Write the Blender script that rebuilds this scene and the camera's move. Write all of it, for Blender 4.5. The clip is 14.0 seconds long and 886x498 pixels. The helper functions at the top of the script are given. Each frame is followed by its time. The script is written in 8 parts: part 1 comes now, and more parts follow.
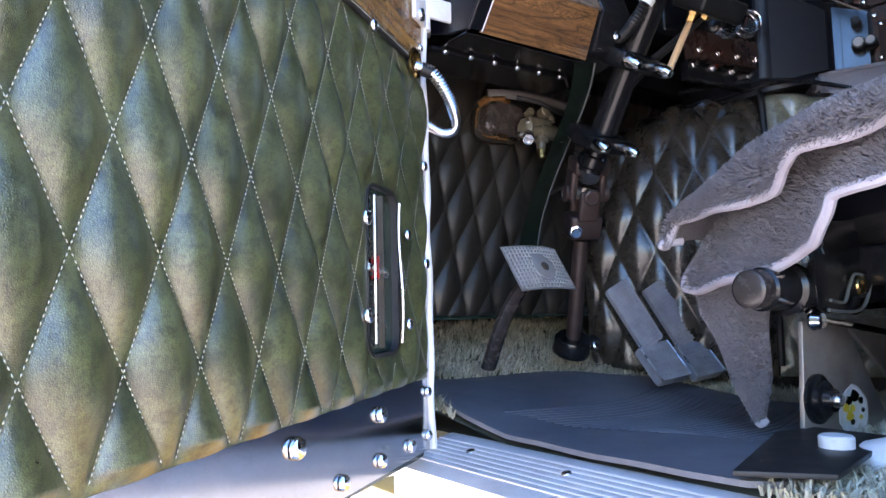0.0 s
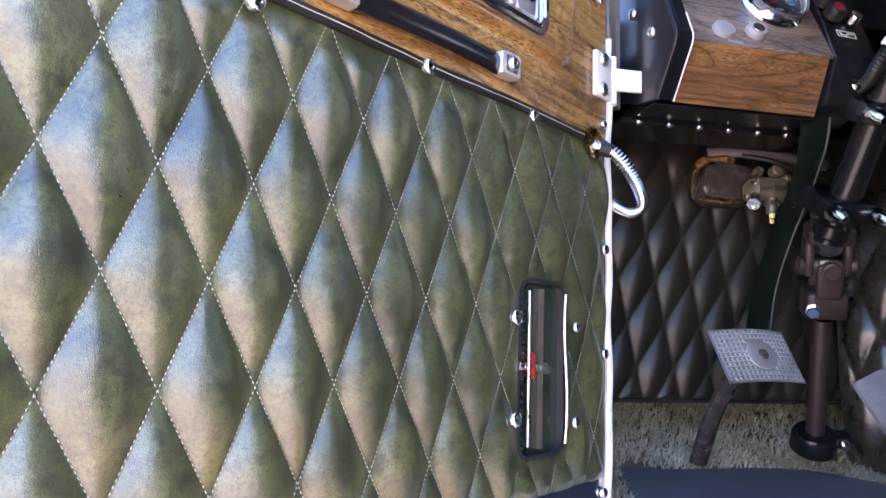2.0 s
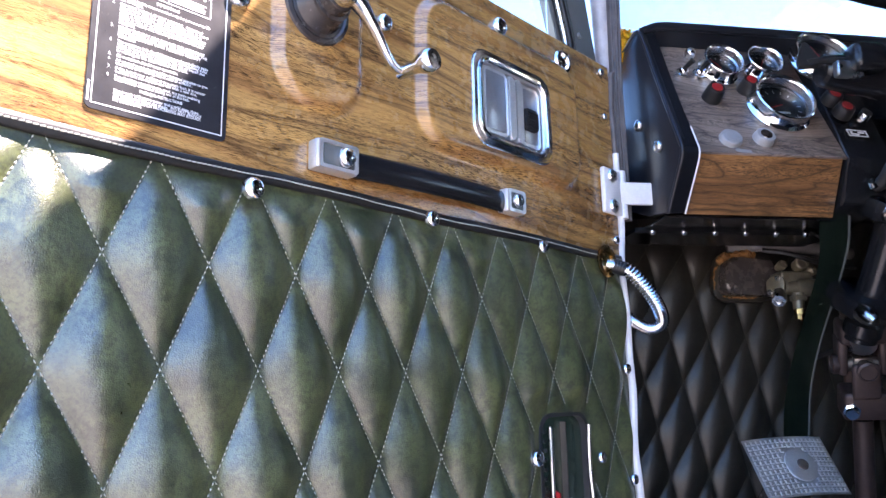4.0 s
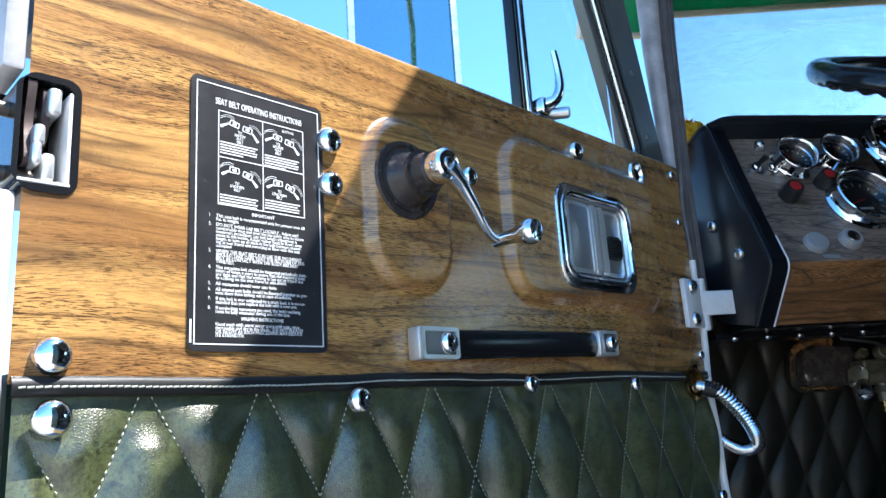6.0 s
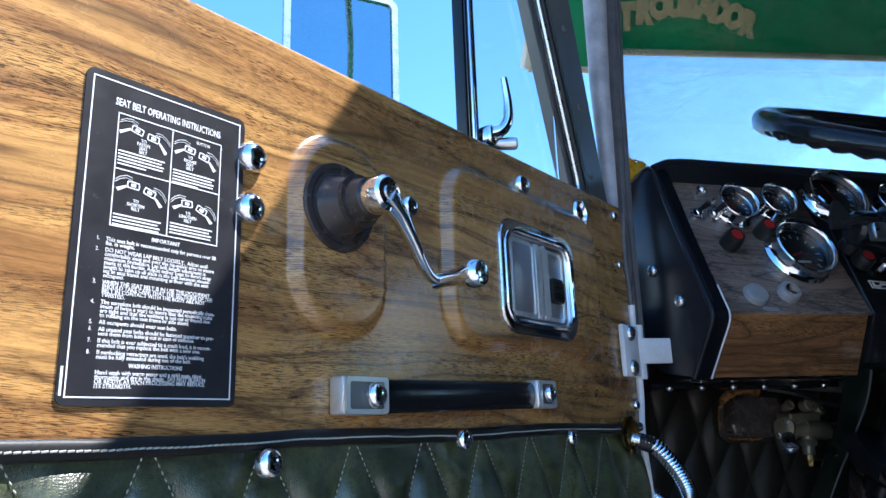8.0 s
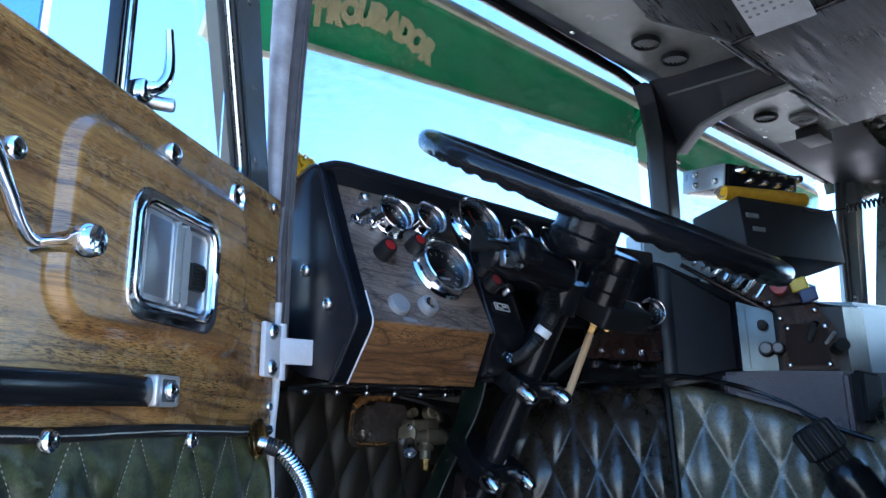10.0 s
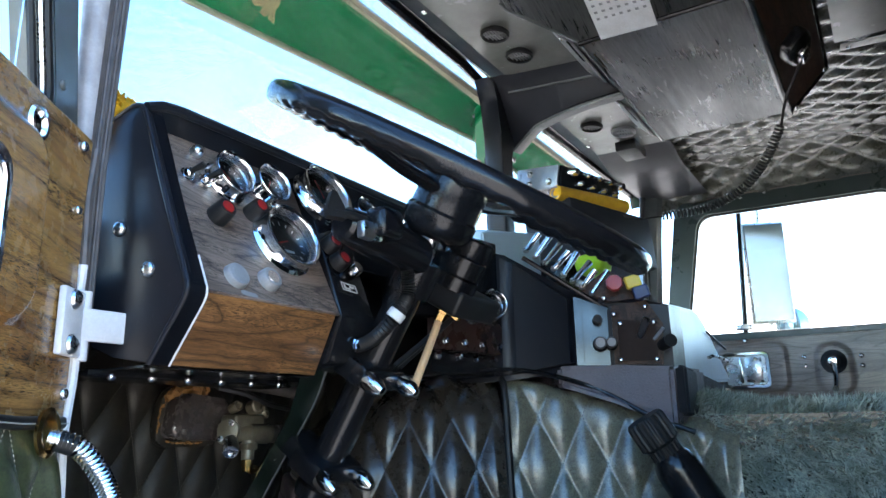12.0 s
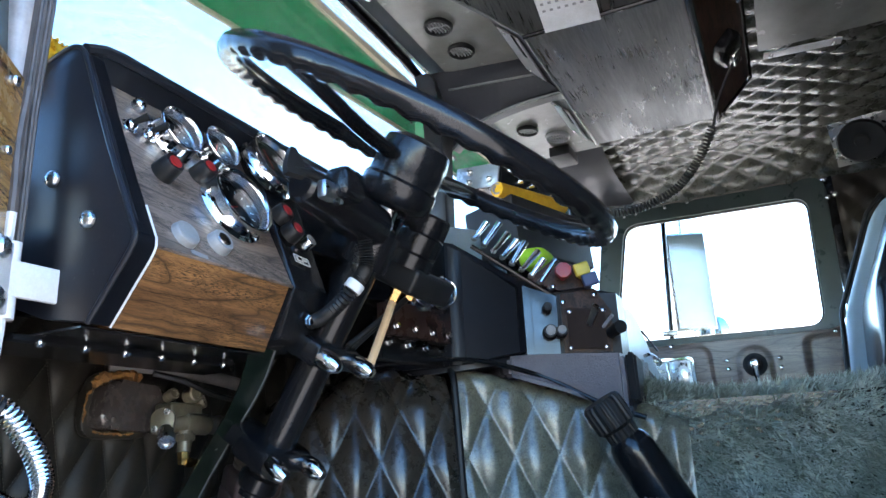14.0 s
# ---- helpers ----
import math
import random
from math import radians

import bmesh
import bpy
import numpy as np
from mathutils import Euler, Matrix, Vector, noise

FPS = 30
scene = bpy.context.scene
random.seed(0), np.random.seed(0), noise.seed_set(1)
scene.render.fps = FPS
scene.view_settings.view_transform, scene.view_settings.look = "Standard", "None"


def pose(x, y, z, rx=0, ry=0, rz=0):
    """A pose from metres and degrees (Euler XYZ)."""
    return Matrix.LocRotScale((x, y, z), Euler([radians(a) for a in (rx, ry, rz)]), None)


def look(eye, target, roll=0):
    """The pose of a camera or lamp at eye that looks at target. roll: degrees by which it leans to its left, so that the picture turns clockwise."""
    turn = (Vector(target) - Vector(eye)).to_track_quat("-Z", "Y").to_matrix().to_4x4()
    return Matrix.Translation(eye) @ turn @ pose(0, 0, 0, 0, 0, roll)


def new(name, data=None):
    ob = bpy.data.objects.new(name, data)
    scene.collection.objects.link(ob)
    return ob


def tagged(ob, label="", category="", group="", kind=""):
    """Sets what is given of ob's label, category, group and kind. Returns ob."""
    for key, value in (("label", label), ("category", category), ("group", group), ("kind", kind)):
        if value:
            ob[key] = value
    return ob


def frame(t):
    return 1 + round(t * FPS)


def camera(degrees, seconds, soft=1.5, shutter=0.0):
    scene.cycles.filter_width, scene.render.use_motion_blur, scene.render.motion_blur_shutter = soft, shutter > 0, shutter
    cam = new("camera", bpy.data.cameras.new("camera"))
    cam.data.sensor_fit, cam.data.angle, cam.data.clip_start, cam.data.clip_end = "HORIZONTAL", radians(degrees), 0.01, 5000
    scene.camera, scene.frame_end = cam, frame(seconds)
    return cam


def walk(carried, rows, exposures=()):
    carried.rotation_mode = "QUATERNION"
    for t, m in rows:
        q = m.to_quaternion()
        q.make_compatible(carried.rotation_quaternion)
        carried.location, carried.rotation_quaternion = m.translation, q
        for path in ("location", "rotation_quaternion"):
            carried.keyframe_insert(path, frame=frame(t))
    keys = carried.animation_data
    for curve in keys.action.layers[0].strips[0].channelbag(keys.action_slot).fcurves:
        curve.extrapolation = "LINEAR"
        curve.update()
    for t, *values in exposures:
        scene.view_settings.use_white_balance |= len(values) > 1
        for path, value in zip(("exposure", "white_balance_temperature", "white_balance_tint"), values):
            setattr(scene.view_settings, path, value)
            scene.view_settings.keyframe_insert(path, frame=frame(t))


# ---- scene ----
# World: origin under the driver's door hinge line, y to the truck's front, x to its right, ground at z = 0.
cam = camera(63.59, 14.0)
# seconds, eye, yaw, pitch, roll
ROWS = [
    (0.0, -0.5320, -0.7990, 1.4642, -35.18, 5.25, -1.38),
    (0.5, -0.3977, -0.8454, 1.4754, -18.38, 5.36, 0.89),
    (1.0, -0.4078, -0.8313, 1.4851, -13.87, 5.42, 1.85),
    (1.5, -0.4049, -0.843, 1.5141, -12.62, 6.24, 1.9),
    (2.0, -0.3938, -0.848, 1.5466, -12.05, 7.05, 1.7),
    (2.5, -0.3867, -0.8484, 1.5687, -11.77, 7.8, 1.04),
    (2.7, -0.3839, -0.8501, 1.5782, -11.71, 8.19, 0.68),
    (4.8, -0.376, -0.8611, 1.677, -8.86, 12.99, -1.59),
    (5.0, -0.3917, -0.8553, 1.6908, -9.43, 13.07, -1.94),
    (5.5, -0.4373, -0.8516, 1.7356, -10.39, 13.23, -2.98),
    (6.0, -0.4444, -0.8342, 1.7755, -8.91, 13.03, -3.8),
    (6.5, -0.4361, -0.8027, 1.7879, -6.23, 12.73, -3.68),
    (7.0, -0.4233, -0.7804, 1.8002, -5.74, 13.09, -2.92),
    (7.5, -0.4354, -0.7763, 1.8047, -9.09, 13.84, -2.31),
    (8.0, -0.4419, -0.7768, 1.8037, -15.22, 14.33, -1.99),
    (8.5, -0.4398, -0.7723, 1.802, -22.53, 14.22, -1.52),
    (9.0, -0.4417, -0.7731, 1.8054, -29.66, 13.88, -0.99),
    (9.2, -0.4391, -0.768, 1.807, -32.56, 13.74, -0.9),
    (11.3, -0.3683, -0.673, 1.7949, -53.79, 14.29, -0.85),
    (11.5, -0.3679, -0.6559, 1.7933, -55.22, 14.18, -0.95),
    (12.0, -0.3749, -0.6331, 1.7903, -58.39, 14.02, -1.26),
    (12.5, -0.3743, -0.6168, 1.7885, -61.13, 13.86, -1.45),
    (13.0, -0.3687, -0.5914, 1.7767, -63.24, 14.05, -1.74),
    (13.5, -0.3651, -0.5727, 1.7581, -64.51, 14.67, -2.27),
    (14.0, -0.3547, -0.56, 1.7356, -65.38, 16.01, -2.86),
]
walk(cam, [(t, pose(x, y, z, 90 + pitch, 0, yaw) @ pose(0, 0, 0, 0, 0, roll)) for t, x, y, z, yaw, pitch, roll in ROWS],
     [(0.0, 3.50, 7100, 28), (0.5, 3.78, 7500, 34), (1.0, 3.66, 7600, 36), (2.0, 3.66, 7550, 40), (2.7, 3.56, 7300, 37), (4.8, 2.72, 6350, 24), (5.5, 2.16, 6150, 15), (6.5, 1.6, 5950, 9), (7.5, 1.52, 5900, 11), (9.0, 2.08, 5450, 20), (9.6, 2.3, 5600, 18), (11.3, 2.94, 6350, 13), (12.5, 3.24, 6500, 14), (14.0, 3.42, 6500, 15)])

# ---- light ----
SUN = Vector((0.543, -0.23, 1.0)).normalized()
world = bpy.data.worlds.new("sky")
scene.world = world
world.use_nodes = True
_nt = world.node_tree
_nt.nodes.clear()
_sky = _nt.nodes.new("ShaderNodeTexSky")
_sky.sky_type = "NISHITA"
_sky.sun_disc = False
_sky.sun_elevation = math.asin(SUN.z)
_sky.sun_rotation = math.atan2(SUN.x, SUN.y)
_sky.altitude = 100.0
_sky.air_density, _sky.dust_density, _sky.ozone_density = 1.0, 0.2, 2.4
_bg = _nt.nodes.new("ShaderNodeBackground")
_bg.inputs["Strength"].default_value = 0.15
_wo = _nt.nodes.new("ShaderNodeOutputWorld")
_hs = _nt.nodes.new("ShaderNodeHueSaturation")
_hs.inputs["Saturation"].default_value = 1.22
_hs.inputs["Hue"].default_value = 0.496
_nt.links.new(_sky.outputs["Color"], _hs.inputs["Color"])
_nt.links.new(_hs.outputs["Color"], _bg.inputs["Color"])
_nt.links.new(_bg.outputs["Background"], _wo.inputs["Surface"])
_sl = bpy.data.lights.new("sun", "SUN")
_sl.energy, _sl.angle, _sl.color = 5.0, radians(0.55), (1.0, 0.95, 0.87)
sun = new("sun", _sl)
sun.matrix_world = look(SUN * 20, (0, 0, 0))


# ---- materials ----
def nodes(name):
    m = bpy.data.materials.new(name)
    m.use_nodes = True
    nt = m.node_tree
    b = nt.nodes["Principled BSDF"]
    return m, nt, b


def mix(nt, fac, a, b):
    n = nt.nodes.new("ShaderNodeMix")
    n.data_type = "RGBA"
    for key, v in (("Factor", fac), ("A", a), ("B", b)):
        sock = [s for s in n.inputs if s.name == key and s.type == ("VALUE" if key == "Factor" else "RGBA")][0]
        if isinstance(v, (int, float)):
            sock.default_value = v
        elif isinstance(v, tuple):
            sock.default_value = (*v[:3], 1)
        else:
            nt.links.new(v, sock)
    return [s for s in n.outputs if s.type == "RGBA"][0]


def coords(nt, scale=(1, 1, 1), rot=(0, 0, 0)):
    tc = nt.nodes.new("ShaderNodeTexCoord")
    mp = nt.nodes.new("ShaderNodeMapping")
    mp.inputs["Scale"].default_value = scale
    mp.inputs["Rotation"].default_value = [radians(a) for a in rot]
    nt.links.new(tc.outputs["Object"], mp.inputs["Vector"])
    return mp.outputs["Vector"]


def noise_tex(nt, vec, scale, detail=4.0, rough=0.55, distortion=0.0):
    n = nt.nodes.new("ShaderNodeTexNoise")
    n.inputs["Scale"].default_value = scale
    n.inputs["Detail"].default_value = detail
    n.inputs["Roughness"].default_value = rough
    n.inputs["Distortion"].default_value = distortion
    nt.links.new(vec, n.inputs["Vector"])
    return n.outputs["Fac"]


def ramp(nt, fac, stops):
    n = nt.nodes.new("ShaderNodeValToRGB")
    el = n.color_ramp.elements
    while len(el) > 1:
        el.remove(el[-1])
    for i, (p, c) in enumerate(stops):
        e = el[0] if i == 0 else el.new(p)
        e.position = p
        e.color = (*c, 1) if isinstance(c, tuple) else (c, c, c, 1)
    nt.links.new(fac, n.inputs["Fac"])
    return n.outputs["Color"]


def bumped(nt, b, height, strength, distance=0.001):
    n = nt.nodes.new("ShaderNodeBump")
    n.inputs["Strength"].default_value = strength
    n.inputs["Distance"].default_value = distance
    nt.links.new(height, n.inputs["Height"])
    nt.links.new(n.outputs["Normal"], b.inputs["Normal"])


def plain(name, c1, c2=None, rough=0.5, metal=0.0, scale=9.0, bump=0.15, grain=420.0, rvar=0.12, coat=0.0, dist=0.0006, spots=0.0, spec=0.5):
    """A surface with stains at one scale and grain at another."""
    m, nt, b = nodes(name)
    c2 = c2 or tuple(v * 0.7 for v in c1)
    vec = coords(nt)
    big = noise_tex(nt, vec, scale, 5, 0.6)
    fine = noise_tex(nt, vec, grain, 3, 0.6)
    col = mix(nt, ramp(nt, big, [(0.35, 0.0), (0.68, 1.0)]), c1, c2)
    col = mix(nt, ramp(nt, fine, [(0.3, 0.0), (0.75, 0.35)]), col, tuple(v * 0.6 for v in c1))
    if spots:
        dust = ramp(nt, noise_tex(nt, vec, grain * 0.4, 2), [(0.7, 0.0), (0.78, spots)])
        col = mix(nt, dust, col, (0.35, 0.33, 0.3))
    nt.links.new(col, b.inputs["Base Color"])
    rr = nt.nodes.new("ShaderNodeMapRange")
    rr.inputs["To Min"].default_value = max(0.02, rough - rvar)
    rr.inputs["To Max"].default_value = min(1.0, rough + rvar)
    nt.links.new(noise_tex(nt, vec, scale * 2.3, 6, 0.65), rr.inputs["Value"])
    nt.links.new(rr.outputs["Result"], b.inputs["Roughness"])
    b.inputs["Metallic"].default_value = metal
    b.inputs["Specular IOR Level"].default_value = spec
    b.inputs["Coat Weight"].default_value = coat
    b.inputs["Coat Roughness"].default_value = 0.12
    if bump:
        bumped(nt, b, fine, bump, dist)
    return m


def vinyl(name, c1, c2, c3, rough=0.36, bump=0.35, coat=0.6, sheen=0.26, gloss=0.6, warm=(1.0, 1.0, 1.0)):
    """Leathercloth: mottled, with a fine creased grain."""
    m, nt, b = nodes(name)
    vec = coords(nt)
    col = mix(nt, ramp(nt, noise_tex(nt, vec, 15, 6, 0.68, 0.5), [(0.36, 0.0), (0.62, 1.0)]), c1, c2)
    col = mix(nt, ramp(nt, noise_tex(nt, vec, 75, 6, 0.75, 0.3), [(0.46, 0.0), (0.64, 0.85)]), col, c3)
    col = mix(nt, ramp(nt, noise_tex(nt, vec, 420, 3, 0.6), [(0.48, 0.0), (0.66, 0.55)]), col, tuple(v * 0.5 for v in c3))
    nt.links.new(col, b.inputs["Base Color"])
    vor = nt.nodes.new("ShaderNodeTexVoronoi")
    vor.feature = "DISTANCE_TO_EDGE"
    vor.inputs["Scale"].default_value = 620
    nt.links.new(vec, vor.inputs["Vector"])
    wr = noise_tex(nt, coords(nt, (1, 1, 0.35)), 190, 5, 0.6, 1.2)
    add = nt.nodes.new("ShaderNodeMath")
    nt.links.new(vor.outputs["Distance"], add.inputs[0])
    nt.links.new(wr, add.inputs[1])
    bumped(nt, b, add.outputs[0], bump, 0.0006)
    rr = nt.nodes.new("ShaderNodeMapRange")
    rr.inputs["To Min"].default_value = rough - 0.1
    rr.inputs["To Max"].default_value = rough + 0.14
    nt.links.new(noise_tex(nt, vec, 40, 5, 0.7), rr.inputs["Value"])
    nt.links.new(rr.outputs["Result"], b.inputs["Roughness"])
    b.inputs["Specular IOR Level"].default_value = gloss
    b.inputs["Specular Tint"].default_value = (*warm, 1)
    b.inputs["Coat Weight"].default_value = coat
    b.inputs["Coat Roughness"].default_value = sheen
    return m


def wood(name, light, mid, dark, rough=0.30, along=0, tilt=4.0, fleck=0.9, figure=1.1, deep=3, coat=0.3, spec=0.4, wander=0.06):
    """Walnut laminate, grain along one axis: broad tone, cathedral lines, clustered dark pores."""
    m, nt, b = nodes(name)

    # the grain wanders across the board
    still = tuple(1.6 if k == along else (0.0 if k == deep else 5.0) for k in range(3))
    bend = nt.nodes.new("ShaderNodeMath")
    bend.operation = "MULTIPLY_ADD"
    nt.links.new(noise_tex(nt, coords(nt, still), 2.0, 2, 0.4), bend.inputs[0])
    bend.inputs[1].default_value = wander
    bend.inputs[2].default_value = -0.5 * wander
    shift = nt.nodes.new("ShaderNodeCombineXYZ")
    for k in range(3):
        if k not in (along, deep):
            nt.links.new(bend.outputs[0], shift.inputs[k])
    board = nt.nodes.new("ShaderNodeVectorMath")
    nt.links.new(coords(nt), board.inputs[0])
    nt.links.new(shift.outputs[0], board.inputs[1])

    def grain(a, c):
        mp = nt.nodes.new("ShaderNodeMapping")
        mp.inputs["Scale"].default_value = tuple(a if k == along else (0.0 if k == deep else c) for k in range(3))
        mp.inputs["Rotation"].default_value = (0, radians(tilt), 0)
        nt.links.new(board.outputs[0], mp.inputs["Vector"])
        return mp.outputs["Vector"]

    tone = noise_tex(nt, grain(0.9, 9.0), 2.2, 6, 0.62, 0.9)
    col = ramp(nt, tone, [(0.28, tuple(v * 0.55 for v in mid)), (0.40, mid), (0.50, light), (0.58, light), (0.70, mid), (0.80, tuple(v * 0.7 for v in mid))])
    big = noise_tex(nt, grain(figure, 9.0), 1.5, 3, 0.5, 0.5)
    rings = nt.nodes.new("ShaderNodeMath")
    rings.operation = "MULTIPLY"
    nt.links.new(big, rings.inputs[0])
    rings.inputs[1].default_value = 24.0
    fr = nt.nodes.new("ShaderNodeMath")
    fr.operation = "PINGPONG"
    nt.links.new(rings.outputs[0], fr.inputs[0])
    fr.inputs[1].default_value = 1.0
    col = mix(nt, ramp(nt, fr.outputs[0], [(0.0, 0.85), (0.16, 0.30), (0.5, 0.0)]), col, dark)
    streak = noise_tex(nt, grain(2.4, 70.0), 3.0, 6, 0.72, 0.4)
    col = mix(nt, ramp(nt, streak, [(0.36, 0.55), (0.52, 0.0)]), col, dark)
    pore = noise_tex(nt, grain(26.0, 420.0), 4.0, 3, 0.6, 0.2)
    group_ = noise_tex(nt, grain(2.2, 16.0), 2.4, 4, 0.6, 0.5)
    mul = nt.nodes.new("ShaderNodeMath")
    mul.operation = "MULTIPLY"
    nt.links.new(ramp(nt, pore, [(0.45, fleck), (0.485, 0.0)]), mul.inputs[0])
    nt.links.new(ramp(nt, group_, [(0.42, 1.0), (0.60, 0.22)]), mul.inputs[1])
    col = mix(nt, mul.outputs[0], col, tuple(v * 0.28 for v in dark))
    nt.links.new(col, b.inputs["Base Color"])
    rr = nt.nodes.new("ShaderNodeMapRange")
    rr.inputs["To Min"].default_value = rough - 0.07
    rr.inputs["To Max"].default_value = rough + 0.12
    nt.links.new(noise_tex(nt, coords(nt), 30, 5, 0.7), rr.inputs["Value"])
    nt.links.new(rr.outputs["Result"], b.inputs["Roughness"])
    bumped(nt, b, noise_tex(nt, coords(nt), 330, 2, 0.5), 0.03, 0.0005)
    b.inputs["Coat Weight"].default_value = coat
    b.inputs["Specular IOR Level"].default_value = spec
    b.inputs["Coat Roughness"].default_value = 0.16
    return m


def pile_paint(name, light, dark, rough):
    """Pile whose strands differ from light to dark, in large patches too."""
    m, nt, b = nodes(name)
    geo = nt.nodes.new("ShaderNodeNewGeometry")
    col = mix(nt, geo.outputs["Random Per Island"], light, dark)
    col = mix(nt, ramp(nt, noise_tex(nt, coords(nt), 16, 4, 0.6), [(0.42, 0.0), (0.66, 0.7)]), col, dark)
    nt.links.new(col, b.inputs["Base Color"])
    b.inputs["Roughness"].default_value = rough
    return m


def glass(name, tint=(0.9, 0.96, 1.0), rough=0.0):
    m, nt, b = nodes(name)
    b.inputs["Base Color"].default_value = (*tint, 1)
    b.inputs["Roughness"].default_value = rough
    b.inputs["Transmission Weight"].default_value = 1.0
    b.inputs["IOR"].default_value = 1.45
    return m


GREEN = vinyl("green_vinyl", (0.026, 0.036, 0.015), (0.082, 0.094, 0.036), (0.008, 0.012, 0.005), 0.31, 0.42, 0.12, 0.26, 1.0, (1.0, 0.98, 0.96))
DARKV = vinyl("dark_vinyl", (0.014, 0.0125, 0.010), (0.028, 0.024, 0.018), (0.014, 0.012, 0.009), 0.38, 0.13, 0.08, 0.3, 0.42, (1.0, 0.93, 0.86))
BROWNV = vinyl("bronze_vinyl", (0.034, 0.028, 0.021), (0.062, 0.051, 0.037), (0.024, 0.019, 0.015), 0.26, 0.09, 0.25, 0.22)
OLIVEV = vinyl("worn_lightened_olive_vinyl", (0.135, 0.130, 0.092), (0.245, 0.234, 0.162), (0.096, 0.089, 0.064), 0.28, 0.09, 0.6, 0.24)
ROOFV = vinyl("roof_vinyl", (0.056, 0.058, 0.046), (0.088, 0.088, 0.070), (0.060, 0.061, 0.050), 0.26, 0.10)
WOOD = wood("walnut", (0.46, 0.252, 0.080), (0.285, 0.138, 0.045), (0.080, 0.040, 0.018), 0.24, 0, 4.0, 0.85, 0.6, 1, coat=0.5)
DASHWOOD = wood("dash_walnut", (0.30, 0.145, 0.055), (0.17, 0.080, 0.032), (0.036, 0.018, 0.010), 0.30, 0, 8.0, 0.8, 0.9)
GREYWOOD = wood("dull_walnut", (0.26, 0.195, 0.155), (0.15, 0.108, 0.083), (0.036, 0.026, 0.022), 0.36)
PALEWOOD = wood("faded_walnut", (0.27, 0.205, 0.17), (0.20, 0.15, 0.125), (0.11, 0.082, 0.066), 0.38, 1, 0.0, 0.4, 1.1, 0)
CHROME = plain("chrome", (0.86, 0.87, 0.88), (0.78, 0.79, 0.80), 0.07, 1.0, 14, 0.03, 300, 0.05)
STEEL = plain("brushed_steel", (0.62, 0.62, 0.61), (0.5, 0.5, 0.5), 0.28, 1.0, 20, 0.08, 500, 0.1)
KICK = plain("polished_kick_plate", (0.50, 0.50, 0.52), (0.42, 0.42, 0.44), 0.16, 1.0, 9, 0.06, 260, 0.08)
BLACK = plain("black_paint", (0.007, 0.007, 0.008), (0.012, 0.012, 0.013), 0.2, 0, 12, 0.05, 700, 0.08, spec=0.35)
GRAINED = plain("grained_black_plastic", (0.020, 0.021, 0.024), (0.030, 0.031, 0.035), 0.5, 0, 10, 0.6, 900, 0.08, spec=0.2)
HOOD = plain("satin_black_dash", (0.009, 0.010, 0.014), (0.016, 0.018, 0.023), 0.36, 0, 7, 0.35, 620, 0.1, spots=0.06, spec=0.30)
RUBBER = plain("black_rubber", (0.010, 0.010, 0.010), (0.018, 0.018, 0.018), 0.45, 0, 15, 0.2, 500, 0.12, spec=0.3)
MATR = plain("floor_mat_rubber", (0.095, 0.098, 0.118), (0.15, 0.153, 0.172), 0.42, 0, 7, 0.3, 300, 0.12, spots=0.1)
GREENP = plain("dark_green_paint", (0.012, 0.026, 0.018), (0.018, 0.034, 0.024), 0.22, 0, 8, 0.04, 500, 0.08)
GREYP = plain("grey_green_frame", (0.115, 0.125, 0.12), (0.080, 0.088, 0.085), 0.2, 0, 10, 0.1, 600, 0.1)
AGED = plain("aged_black_plastic", (0.026, 0.022, 0.021), (0.05, 0.041, 0.037), 0.26, 0, 30, 0.2, 500, 0.1)
SIGN = plain("cream_sign_paint", (0.74, 0.64, 0.33), (0.66, 0.56, 0.28), 0.45, 0, 20, 0.1, 300, 0.1)
WHITE = plain("white_paint", (0.74, 0.74, 0.75), (0.60, 0.59, 0.57), 0.42, 0, 24, 0.15, 400, 0.12)
CREAM = plain("cream_paint", (0.76, 0.70, 0.50), (0.68, 0.62, 0.44), 0.35, 0, 6, 0.05, 300, 0.1)
VISOR = plain("green_visor_paint", (0.006, 0.38, 0.135), (0.005, 0.32, 0.115), 0.28, 0, 2.5, 0.02, 200, 0.05, coat=0.1, spec=0.3)
ORANGE = plain("orange_lower_paint", (0.72, 0.36, 0.10), (0.62, 0.30, 0.08), 0.3, 0, 8, 0.05, 300, 0.1)
FOAM = plain("orange_foam", (0.34, 0.15, 0.035), (0.15, 0.07, 0.022), 0.9, 0, 60, 0.9, 160, 0.05, dist=0.004)
CAST = plain("grimy_cast_metal", (0.15, 0.122, 0.108), (0.085, 0.066, 0.058), 0.26, 0.6, 30, 0.5, 260, 0.15)
CASTG = plain("oily_cast_block", (0.20, 0.17, 0.115), (0.11, 0.092, 0.062), 0.34, 0.4, 40, 0.5, 260, 0.15)
BRASS = plain("brass", (0.52, 0.33, 0.13), (0.36, 0.22, 0.08), 0.25, 1.0, 60, 0.1, 500, 0.1)
RUST = plain("dark_rusty_steel", (0.045, 0.030, 0.027), (0.075, 0.048, 0.042), 0.45, 0.4, 40, 0.4, 300, 0.15)
RED = plain("red_plastic", (0.42, 0.02, 0.02), (0.34, 0.015, 0.015), 0.35, 0, 30, 0.1, 400)
YELLOW = plain("yellow_plastic", (0.72, 0.52, 0.03), (0.6, 0.42, 0.02), 0.4, 0, 30, 0.1, 400)
BLUE = plain("dark_blue_plastic", (0.02, 0.04, 0.13), (0.015, 0.03, 0.1), 0.4, 0, 30, 0.1, 400)
